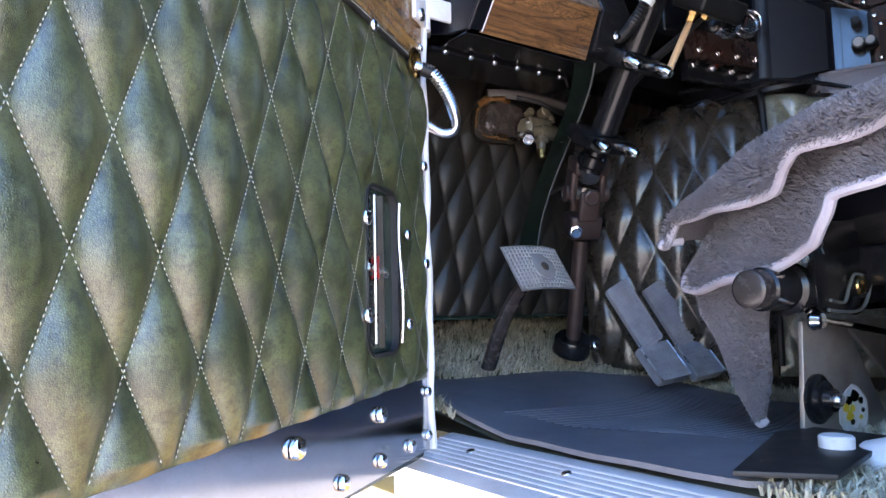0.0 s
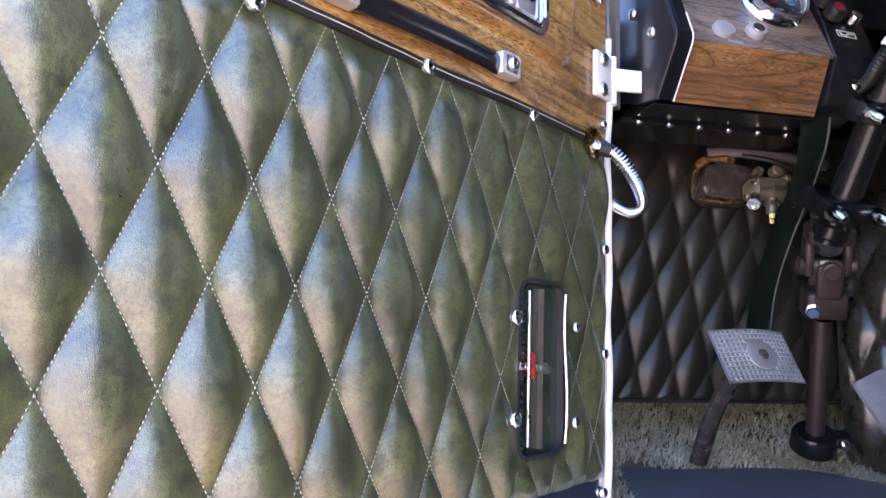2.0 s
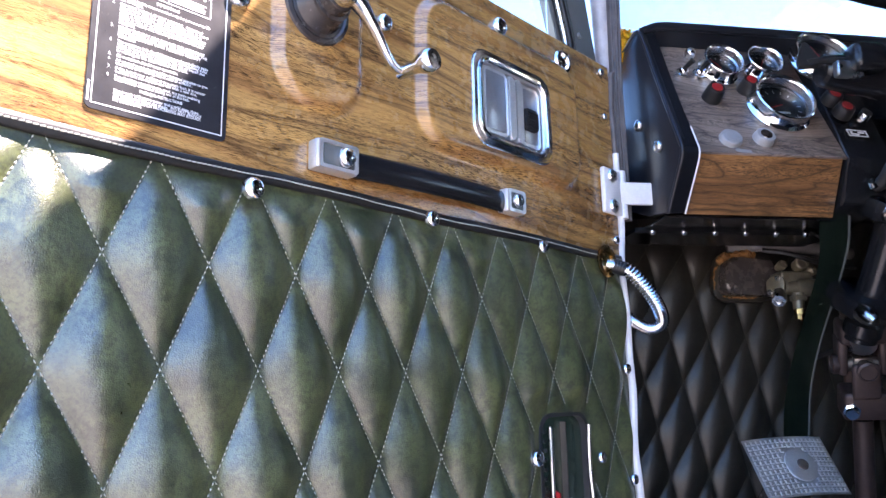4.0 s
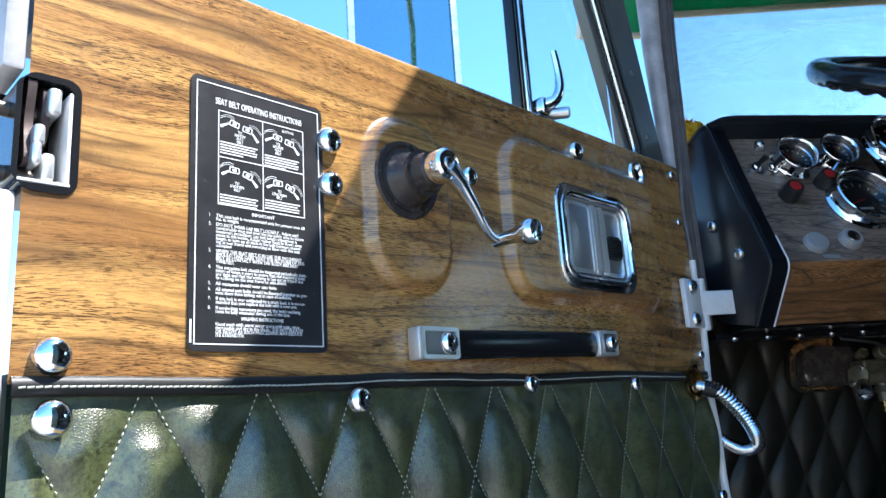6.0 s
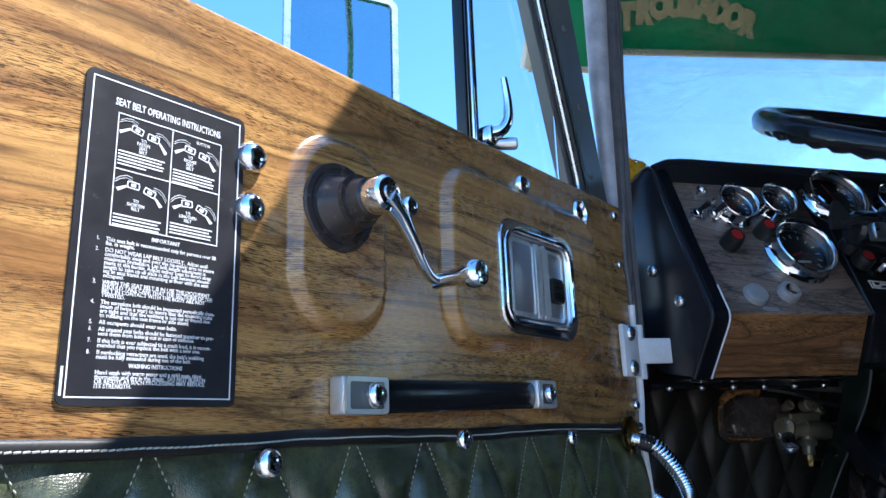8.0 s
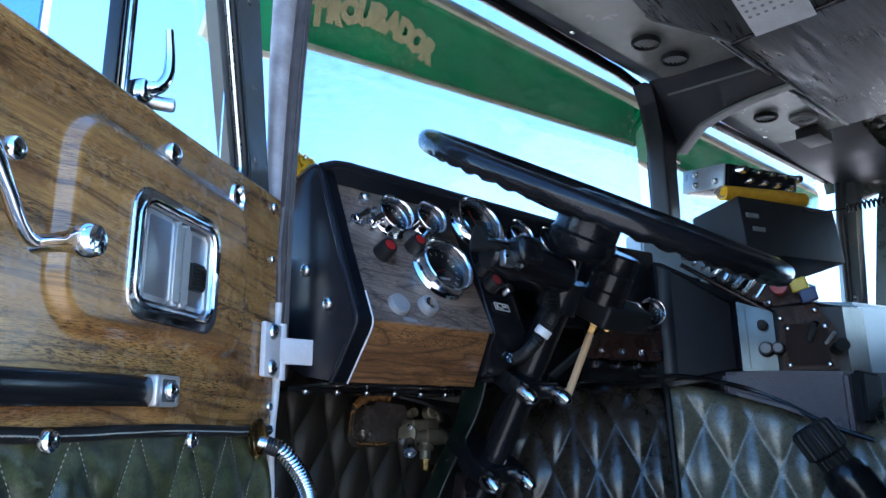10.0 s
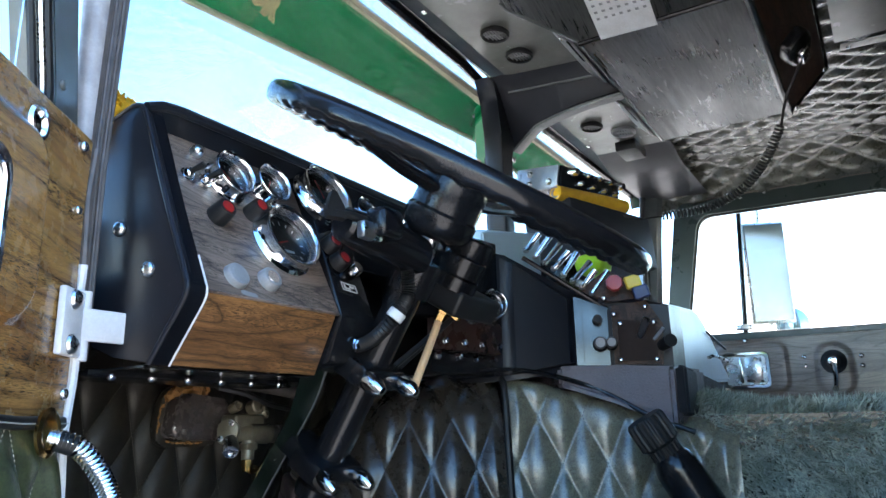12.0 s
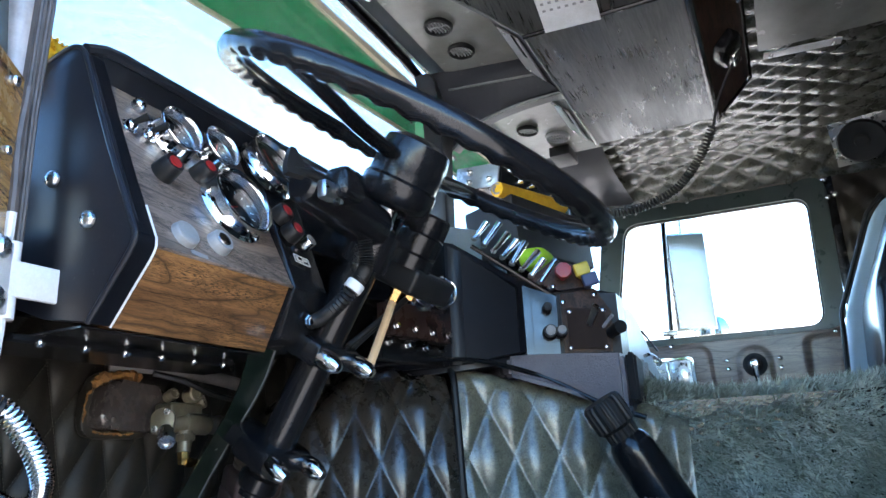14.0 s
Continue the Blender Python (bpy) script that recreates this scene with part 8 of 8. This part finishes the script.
sheet(lambda u, v: Vector((u, v, pad_z(u, v))), steps(0.822, 1.40, 110), steps(-0.515, -0.215, 70), bm=_bm)
part("padded_panel", _bm, LEATH, over, "black vinyl panel with its sheen streaks partly in the colour")


def slope_at(u, v):
    """The panel that climbs from the crease towards the driver's side."""
    x = 0.818 - 0.27 * u
    front = -0.213 + 0.095 * min(1.0, u * 2.2)
    return Vector((x, -0.56 + (front + 0.56) * v, 2.503 + 0.082 * u ** 0.9))


part("calendar_panel", sheet(slope_at, steps(0, 1, 30), steps(0, 1, 24)), LEATH, over, "sloping black vinyl panel")
_bm = bmesh.new()
tube(_bm, [(0.820, -0.515 + 0.302 * k / 10, 2.4985) for k in range(11)], 0.0045, 8)
part("crease_roll", _bm, BLACK, over, "rolled black crease")
_bm = bmesh.new()
sheet(lambda u, v: Vector((0.822 + u * 0.578, -0.215 + v * 0.075, 2.500 + v * 0.078)), steps(0, 1, 10), steps(0, 1, 4), bm=_bm)
sheet(lambda u, v: slope_at(u, 1.0) * (1 - v) + Vector((0.84 - 0.24 * u, -0.135 + 0.03 * u, 2.580)) * v, steps(0, 1, 10), steps(0, 1, 4), bm=_bm)
sheet(lambda u, v: Vector((1.40 + v * 0.05, -0.515 + u * 0.30, 2.500 + v * 0.12)), steps(0, 1, 6), steps(0, 1, 4), bm=_bm)
part("front_wall", _bm, GRAINED, over)
_bm = bmesh.new()
tube(_bm, [slope_at(u, 1.0) for u in steps(0.5, 0, 8)] + [(x, -0.216, 2.4995) for x in steps(0.822, 1.40, 12)], 0.0032, 8)
part("front_lip", _bm, GREYP, over, "pale grey front lip")
for xa in (0.86, 1.22):
    pl_ = new("access_plate")
    pl_.parent = over
    bm = bmesh.new()
    m = facing((xa + 0.08, -0.176, 2.5385), (0, 0.72, -0.69), (0, 0.69, 0.72))
    box(bm, (0, 0, 0.003), (0.19, 0.060, 0.004), m, 0.001)
    part("plate", bm, GREYPLASTIC, pl_, "grey access plate")
    for sx in (-0.085, 0.085):
        bolt(pl_, m @ Matrix.Translation((sx, 0.012, 0.005)), 0.005, 0.003)
    bm = bmesh.new()
    box(bm, (0.06, -0.020, 0.006), (0.09, 0.006, 0.003), m)
    part("slot", bm, BLACK, pl_)
# side strip holding the microphone
_bm = bmesh.new()
sheet(lambda u, v: Vector((0.80 + u * 0.62, -0.515 - v * 0.09, 2.500 + v * 0.10)), steps(0, 1, 8), steps(0, 1, 4), bm=_bm)
part("side_strip", _bm, DARKWOOD, over, "dark walnut side strip")
_bm = bmesh.new()
tube(_bm, [(0.80, -0.515, 2.498), (1.41, -0.515, 2.498)], 0.008, 8)
tube(_bm, [(0.80, -0.605, 2.603), (1.42, -0.605, 2.603)], 0.006, 8)
tube(_bm, [(1.41, -0.512, 2.498), (1.425, -0.607, 2.603)], 0.006, 8)
part("strip_edge", _bm, BLACK, over)
for p in ((1.40, -0.53, 2.508), (1.41, -0.60, 2.592), (1.05, -0.60, 2.592)):
    bolt(over, facing(p, (0, -0.74, -0.67), (1, 0, 0)), 0.006, 0.005)
# header vents
for x, y, r in ((0.807, -0.042, 0.030), (0.913, -0.046, 0.030), (1.371, -0.040, 0.030), (1.455, -0.100, 0.034)):
    v_ = new("air_vent")
    v_.parent = over
    tagged(v_, "round black air vent")
    m = facing((x, y, 2.574), (0, 0.1, -1), (0, 1, 0))
    bm = bmesh.new()
    lathe(bm, [(r * 0.82, 0.0), (r, 0.001), (r, 0.007), (r * 0.9, 0.010), (r * 0.82, 0.008), (r * 0.80, -0.004)], m, 28)
    part("rim", bm, RUBBER if x < 1.4 else GREYPLASTIC, v_)
    bm = bmesh.new()
    for k in range(-3, 4):
        w = math.sqrt(max(0.0, (r * 0.8) ** 2 - (k * r * 0.23) ** 2)) * 2
        box(bm, (0, k * r * 0.23, 0.003), (w, 0.0022, 0.004), m)
    box(bm, (0, 0, 0.003), (0.003, r * 1.5, 0.005), m)
    part("grille", bm, GREYPLASTIC, v_)
# web that runs from the centre post back to the console
def web_at(v):
    """Lower left edge of the web, from the post at v = 0 to the console at v = 1."""
    return Vector((1.088 - 0.028 * math.sin(math.pi * min(1.0, v * 0.95)) - 0.014 * v, 0.062 - 0.277 * v, 2.430 + 0.030 * min(1.0, v * 4) + 0.038 * v))


_bm = bmesh.new()
_rows = []
for v in steps(0, 1, 16):
    p = web_at(v)
    xt = 1.012 + 0.045 * v
    _rows.append([_bm.verts.new(q) for q in ((xt - 0.03, p.y, 2.580), (xt, p.y, 2.548), (p.x - 0.002, p.y, p.z + 0.006), (p.x + 0.005, p.y, p.z), (p.x + 0.040, p.y, p.z + 0.004), (p.x + 0.046, p.y, p.z + 0.010), (p.x + 0.075, p.y, 2.575))])
for a, b in zip(_rows, _rows[1:]):
    for k in range(6):
        _bm.faces.new((a[k], a[k + 1], b[k + 1], b[k]))
part("centre_web", _bm, HOOD, over, "black moulded web behind the centre post")
_bm = bmesh.new()
tube(_bm, [web_at(v) for v in steps(0, 1, 16)], 0.0035, 8)
tube(_bm, [(1.012 + 0.045 * v, 0.062 - 0.277 * v, 2.547) for v in steps(0.1, 1, 10)], 0.003, 8)
part("web_lip", _bm, GREYP, over, "pale grey lips of the web")
bolt(over, facing((0.66, 0.035, 2.572), (0, 0.2, -1), (0, 1, 0)), 0.006, 0.005)
bolt(over, facing((1.50, 0.02, 2.572), (0, 0.2, -1), (0, 1, 0)), 0.006, 0.005)
_bm = bmesh.new()
box(_bm, (1.56, -0.085, 2.555), (0.10, 0.06, 0.03), I4, 0.004)
part("vent_box", _bm, RUBBER, over)
# calendar card
cal = thing("calendar_card", "white calendar card on the overhead console", "calendar", facing((0.768, -0.314, 2.5085), (-0.31, 0, -1), (1, 0.05, 0)))
part("card", newbox((0, 0, 0), (0.105, 0.11, 0.0015)), WHITE, cal)
_bm = bmesh.new()
for i in range(7):
    for j in range(4):
        box(_bm, (-0.042 + i * 0.014, 0.035 - j * 0.016 - 0.03, 0.001), (0.006, 0.005, 0.0006))
tagged(part("date_print", _bm, GREYPLASTIC, cal), kind="stuff")
# bright bracket on the ceiling
brk = thing("ceiling_bracket", "pale metal strap screwed to the ceiling", "bracket")
_bm = bmesh.new()
box(_bm, (0, 0, 0), (0.028, 0.165, 0.004), Matrix.Translation((1.344, -0.722, 2.600)) @ Matrix.Rotation(radians(5), 4, "Z"), 0.001)
part("strap", _bm, WHITE, brk)
for p in ((1.339, -0.656, 2.598), (1.351, -0.788, 2.598)):
    bolt(brk, facing(p, (0, 0, -1), (0, 1, 0)), 0.006, 0.005, STEEL)
part("ceiling_plate", newbox((0.98, -0.86, 2.606), (0.66, 0.46, 0.010)), HEADER, roof, "smooth dark ceiling plate")
# handset and coiled cord
mic = thing("microphone", "black radio microphone with a chrome clip", "microphone", pose(-0.018, 0.034, -0.038))
_mm = facing((1.09, -0.585, 2.548), (0, -0.74, -0.67), (-1, 0.0, 0.0))
_bm = bmesh.new()
prism(_bm, [(-0.026, -0.030), (0.026, -0.030), (0.033, 0.01), (0.026, 0.045), (-0.026, 0.045), (-0.033, 0.01)], 0.004, 0.034, _mm, 0.008, 3)
part("shell", _bm, BLACK, mic)
_bm = bmesh.new()
box(_bm, (0.0, -0.015, 0.036), (0.022, 0.046, 0.010), _mm, 0.003)
part("clip", _bm, CHROME, mic)
_bm = bmesh.new()
_c0 = smooth_path([_mm @ Vector((0, -0.035, 0.03)), (1.165, -0.565, 2.47), (1.20, -0.545, 2.425)], 8)
_c1 = smooth_path([(1.20, -0.545, 2.425), (1.235, -0.50, 2.365), (1.265, -0.44, 2.320), (1.27, -0.36, 2.295), (1.24, -0.275, 2.285)], 10)
_c2 = smooth_path([(1.24, -0.275, 2.285), (1.25, -0.20, 2.295), (1.23, -0.15, 2.33), (1.20, -0.12, 2.36)], 8)
tube(_bm, _c0, 0.003, 8)
part("lead", _bm, RUBBER, mic)
_bm = bmesh.new()
tube(_bm, _c2, 0.0022, 8)
part("lead", _bm, RUBBER, mic)
_bm = bmesh.new()
coil = []
n_turn, per = 44, 10
for k in range(n_turn * per + 1):
    s_ = k / (n_turn * per) * (len(_c1) - 1.001)
    i = int(s_)
    c = _c1[i].lerp(_c1[i + 1], s_ - i)
    t = (_c1[i + 1] - _c1[i]).normalized()
    e = t.orthogonal().normalized() if k == 0 else (e - t * e.dot(t)).normalized()
    a = 2 * math.pi * k / per
    coil.append(c + (e * math.cos(a) + t.cross(e) * math.sin(a)) * 0.0085)
tube(_bm, coil, 0.0024, 6)
part("coiled_cord", _bm, RUBBER, mic, "coiled black cord", sharp=80)

# ---- floor: carpet, mat, seat, towel ----
carpet = thing("floor_carpet", "olive shag carpet on the cab floor and toe board", "carpet")


def floor_z(y):
    """The floor rises gently forwards, then up the toe board."""
    return FZ + 0.002 + 0.16 * min(max(y + 0.1, 0.0), 0.28) + 0.105 * max(0.0, min(1.0, (y - 0.18) / 0.18)) ** 1.1


def carpet_at(u, v):
    """u to the right, v forwards from the sill, rising on the toe board."""
    y = -0.95 + v
    return Vector((u, y, floor_z(y)))


part("backing", sheet(carpet_at, steps(0.055, 0.85, 20), steps(0.0, 1.31, 40)), SHAGBASE, carpet)
MAT = [(0.085, 0.10), (0.105, 0.19), (0.137, 0.214), (0.195, 0.182), (0.326, 0.188), (0.42, 0.170), (0.48, 0.13), (0.56, 0.06), (0.58, -0.20), (0.46, -0.29), (0.30, -0.40), (0.16, -0.44), (0.058, -0.42), (0.056, -0.14), (0.058, 0.0)]


def inside(x, y, poly):
    c = False
    for (xa, ya), (xb, yb) in zip(poly, poly[1:] + poly[:1]):
        if (ya > y) != (yb > y) and x < (xb - xa) * (y - ya) / (yb - ya) + xa:
            c = not c
    return c


_sp = []
_r = random.Random(4)
while len(_sp) < 26000:
    u, v = _r.uniform(0.055, 0.84), _r.uniform(0.0, 1.30)
    p = carpet_at(u, v)
    if not inside(p.x, p.y, MAT) and not (p.x < 0.074 and -0.43 < p.y < 0.02):
        _sp.append((p, Vector((0, -0.3 if p.y > 0.16 else 0, 1)).normalized()))
tufts("pile", _sp, SHAG, carpet, 3, 0.025, 0.0012, 1.5, 0.8, 6, (0.05, -0.25, 0.0))
mat = thing("floor_mat", "dark blue-grey ribbed rubber floor mat", "mat")
_bm = bmesh.new()
prism(_bm, [(p.x, p.y) for p in smooth_path([(x, y, 0) for x, y in MAT + MAT[:1]], 4)[:-1]], 0.006, 0.012)
bmesh.ops.triangulate(_bm, faces=_bm.faces)
for cut_y in steps(-0.30, 0.18, 16):
    bmesh.ops.bisect_plane(_bm, geom=_bm.verts[:] + _bm.edges[:] + _bm.faces[:], plane_co=(0, cut_y, 0), plane_no=(0, 1, 0))
for v in _bm.verts:
    v.co.z += floor_z(min(v.co.y, 0.18)) + 0.0025 * noise.noise(Vector((v.co.x * 9, v.co.y * 9, 0)))
part("mat_sheet", _bm, MATR, mat)
for k in range(26):
    y0_ = -0.02 - k * 0.0115
    _bm = bmesh.new()
    tube(_bm, smooth_path([(x, y, floor_z(y) + 0.0125) for x, y in ((0.12 + 0.005 * k, y0_ + 0.006), (0.24, y0_ - 0.010), (0.36, y0_ - 0.008), (0.50, y0_ + 0.040))], 4), 0.0015, 5)
    part("rib", _bm, MATR, mat)

dseat = thing("driver_seat", "driver's seat base with black slide and worn steel brace", "seat")
part("cushion", newbox((0.60, -0.56, 1.588), (0.44, 0.62, 0.115), I4, 0.045, 4), BLACK, dseat)
SY = -0.345
_bm = bmesh.new()
box(_bm, (0.56, -0.62, 1.512), (0.34, 0.52, 0.05), I4, 0.008)
lathe(_bm, [(0, 0), (0.021, 0), (0.025, 0.004), (0.025, 0.045), (0.031, 0.048), (0.031, 0.060), (0.025, 0.063), (0.025, 0.30), (0, 0.30)], along((0.219, SY, 1.484), (0.50, SY - 0.02, 1.487)), 28)
part("slide", _bm, BLACK, dseat)
_bm = bmesh.new()
lathe(_bm, [(0, 0), (0.017, 0), (0.0215, 0.003), (0.0225, 0.008), (0.0225, 0.020), (0.019, 0.022), (0, 0.022)], along((0.199, SY + 0.001, 1.484), (0.50, SY - 0.02, 1.487)), 28)
part("end_cap", _bm, AGED, dseat, "worn black end cap")
_bm = bmesh.new()
prism(_bm, rounded([(0.282, 1.457), (0.400, 1.450), (0.418, 1.570), (0.282, 1.560)], 0.030, 6), -SY + 0.024, -SY + 0.033, facing((0, 0, 0), IN), 0.003)
part("bracket", _bm, BLACK, dseat, "black pressed bracket")
_bm = bmesh.new()
tube(_bm, smooth_path([(0.306, SY - 0.036, 1.470), (0.338, SY - 0.036, 1.468), (0.352, SY - 0.036, 1.486), (0.366, SY - 0.036, 1.500), (0.386, SY - 0.036, 1.500)], 6), 0.0022, 8)
tube(_bm, smooth_path([(0.300, SY - 0.036, 1.459), (0.345, SY - 0.036, 1.456), (0.384, SY - 0.036, 1.462), (0.404, SY - 0.036, 1.490), (0.408, SY - 0.036, 1.540)], 6), 0.0024, 8)
part("pressed_edge", _bm, GREYP, dseat, "paler grey pressing line")
for bx, bz in ((0.266, 1.522), (0.300, 1.530)):
    hexbolt(dseat, facing((bx, SY - 0.030, bz), IN), 0.0085, 0.008)
bolt(dseat, facing((0.381, SY - 0.033, 1.487), IN), 0.0115, 0.008, BRASS)
for pts_, r_ in (([(0.272, SY - 0.03, 1.450), (0.39, SY - 0.03, 1.436), (0.56, SY - 0.06, 1.408)], 0.0048), ([(0.285, SY - 0.02, 1.458), (0.42, SY - 0.03, 1.462), (0.58, SY - 0.05, 1.466)], 0.0042), ([(0.44, SY - 0.04, 1.535), (0.60, SY - 0.06, 1.538)], 0.009)):
    _bm = bmesh.new()
    tube(_bm, smooth_path(pts_, 6), r_, 10)
    part("bright_rod", _bm, CHROME, dseat)
_bm = bmesh.new()
lathe(_bm, [(0, 0), (0.009, 0), (0.011, 0.004), (0.009, 0.014), (0, 0.016)], facing((0.274, SY - 0.028, 1.447), IN), 18)
part("rod_end", _bm, CHROME, dseat)
BRACEP = plain("worn_steel_plate", (0.42, 0.37, 0.33), (0.22, 0.19, 0.17), 0.34, 0.6, 12, 0.3, 300, 0.12)
_bm = bmesh.new()
prism(_bm, [(0.290, 1.446), (0.390, 1.442), (0.497, 1.302), (0.277, 1.302)], -SY + 0.004, -SY + 0.010, facing((0, 0, 0), IN), 0.0015)
part("pedestal", _bm, BRACEP, dseat, "worn steel brace plate")
_bm = bmesh.new()
prism(_bm, [(0.415, 1.446), (0.60, 1.446), (0.62, 1.302), (0.515, 1.380)], -SY - 0.012, -SY - 0.006, facing((0, 0, 0), IN), 0.0015)
part("rear_plate", _bm, BRACEP, dseat)
part("leg", newbox((0.55, -0.62, 1.395), (0.30, 0.44, 0.185)), BLACK, dseat)
_bm = bmesh.new()
lathe(_bm, [(0, 0), (0.029, 0), (0.029, 0.004), (0.022, 0.006), (0.021, 0.012), (0.015, 0.014), (0.013, 0.022), (0, 0.022)], facing((0.309, SY - 0.010, 1.356), IN), 26)
part("pivot", _bm, BLACK, dseat)
bolt(dseat, facing((0.309, SY - 0.032, 1.356), IN), 0.008, 0.010, STEEL)
sticker = thing("sticker", "round white sticker with yellow and green blotches", "sticker")
_sm = facing((0.392, SY - 0.0105, 1.334), IN)
_bm = bmesh.new()
prism(_bm, [(0.036 * math.cos(a / 16 * 2 * math.pi) * (1 + 0.06 * math.sin(a * 2.3)), 0.031 * math.sin(a / 16 * 2 * math.pi) * (1 + 0.08 * math.cos(a * 1.7))) for a in range(16)], 0, 0.0012, _sm)
part("paper", _bm, WHITE, sticker)
for name_, mat_, spots in (("blotch", YELLOW, ((-0.020, 0.006, 0.007), (-0.012, -0.004, 0.008), (-0.004, 0.004, 0.006), (0.016, -0.008, 0.004))), ("dark_blotch", BRACE, ((0.002, 0.019, 0.010), (-0.012, 0.014, 0.007), (0.018, 0.012, 0.006), (-0.006, -0.012, 0.005), (0.022, 0.0, 0.004)))):
    _bm = bmesh.new()
    for bx, bz, br in spots:
        prism(_bm, [(br * math.cos(a * 0.9) * (1 + 0.3 * math.sin(a * 3 + bx * 900)), br * 0.8 * math.sin(a * 0.9)) for a in range(7)], 0.0012, 0.0018 + br * 0.02, _sm @ Matrix.Translation((bx, bz, 0)))
    part(name_, _bm, mat_, sticker)
jug = thing("bottle", "white plastic bottle with a pale nozzle on the floor", "bottle")
_bm = bmesh.new()
lathe(_bm, [(0, 0), (0.040, 0), (0.044, 0.004), (0.044, 0.016), (0.034, 0.026), (0.014, 0.032), (0.010, 0.036), (0, 0.036)], Matrix.Translation((0.235, -0.475, FZ + 0.004)), 28)
part("body", _bm, WHITE, jug)
_bm = bmesh.new()
lathe(_bm, [(0, 0), (0.007, 0), (0.0075, 0.012), (0.016, 0.014), (0.0165, 0.034), (0.0145, 0.036), (0, 0.034)], Matrix.Translation((0.195, -0.432, FZ + 0.003)), 24)
part("cap", _bm, WHITE, jug, "pale ribbed cap")
# Black sheet added to stand in for the shaded hollow below the seat.
hollow = thing("dark_hollow", "black sheet in place of the dark hollow beside the seat", "mat")
_bm = bmesh.new()
prism(_bm, [(0.030, -0.425), (0.235, -0.345), (0.300, -0.352), (0.300, -0.44), (0.08, -0.490)], FZ + 0.022, FZ + 0.027, I4, 0.001)
part("hollow_sheet", _bm, RUBBER, hollow)

towel = thing("towel", "grey terry towel with pale hem folded over the seat edge", "towel", pose(0.017, -0.008, 0))
TW0, TWT, TWN = Vector((0.2793, -0.1725, 0)), Vector((-0.380, -0.925, 0)), Vector((0.925, -0.380, 0))
TLEN = 0.405


def curve(pts, s):
    """A soft line through a few (s, z) points."""
    if s <= pts[0][0]:
        return pts[0][1]
    for (a, za), (b, zb) in zip(pts, pts[1:]):
        if s <= b:
            t = (s - a) / (b - a)
            t = t * t * (3 - 2 * t) * 0.5 + t * 0.5
            return za + (zb - za) * t
    return pts[-1][1]


TOP = [(0.0071, 1.5617), (0.0308, 1.6057), (0.0537, 1.6259), (0.1029, 1.6555), (0.1751, 1.6855), (0.2693, 1.6872), (0.4048, 1.6828)]
HEM1 = [(0.0071, 1.5485), (0.0291, 1.5819), (0.0827, 1.5845), (0.1637, 1.5828), (0.2147, 1.5889), (0.2481, 1.6127), (0.2711, 1.6233), (0.3168, 1.6233), (0.4048, 1.6321)]
HEM2 = [(0.0088, 1.4921), (0.0264, 1.4877), (0.0985, 1.4965), (0.1769, 1.5053), (0.2535, 1.5273), (0.2816, 1.552), (0.2948, 1.5731), (0.3335, 1.5767), (0.4048, 1.5889)]


def towel_top(u, v):
    s_ = 0.007 + (TLEN - 0.007) * u
    z = curve(TOP, s_) + (curve(HEM1, s_) - curve(TOP, s_)) * v
    out = 0.013 * math.sin(math.pi * v) + 0.008 * math.sin(s_ * 44 + v * 2) * v - 0.085 * max(0.0, 1 - v) ** 2.2 + 0.013
    return TW0 + TWT * s_ - TWN * out + Vector((0, 0, z))


def towel_mid(u, v):
    s_ = 0.007 + (TLEN - 0.007) * u
    z = curve(TOP, s_) - 0.013 + (curve(HEM2, s_) - curve(TOP, s_) + 0.013) * v
    out = -0.018 + 0.013 * v + 0.0075 * math.sin(s_ * 36 + 1.3 + v * 2) * v - 0.05 * (1 - v) ** 2
    return TW0 + TWT * s_ - TWN * out + Vector((0, 0, z))


def towel_tail(u, v):
    z = 1.535 - 0.201 * v
    left = 0.019 - 0.0037 * math.sin(math.pi * min(1.0, v * 1.6)) + 0.106 * max(0.0, (v - 0.38) / 0.62) ** 1.05
    right = 0.169 - 0.035 * v
    s_ = left + (right - left) * u
    return TW0 + TWT * s_ - TWN * (-0.028 + 0.010 * math.sin(math.pi * u) + 0.004 * math.sin(v * 9 + u * 4)) + Vector((0, 0, z - 0.006 * math.sin(math.pi * u) * v))


_r = random.Random(9)
_sp = []
for name_, f_ in (("top_fold", towel_top), ("middle_fold", towel_mid), ("hanging_corner", towel_tail)):
    _bm = sheet(f_, steps(0, 1, 70), steps(0, 1, 36))
    bmesh.ops.solidify(_bm, geom=list(_bm.faces), thickness=0.006)
    part(name_, _bm, TOWEL, towel, sharp=80)
    _bm = bmesh.new()
    tube(_bm, [f_(u, 1.0) for u in steps(1, 0, 60)] + [f_(0.0, v) for v in steps(0.97, 0.35, 24)], 0.0062, 8)
    part("hem", _bm, HEM, towel, "pale woven hem")
    for _ in range(9000):
        u, v = _r.random(), _r.random()
        n_ = normal_of(f_, u, v)
        if n_.dot(TWN) > 0:
            n_ = -n_
        _sp.append((f_(u, v) + n_ * 0.002, n_))
tufts("terry_pile", _sp, TOWEL, towel, 2, 0.0070, 0.0008, 0.5, 0.5, 7)
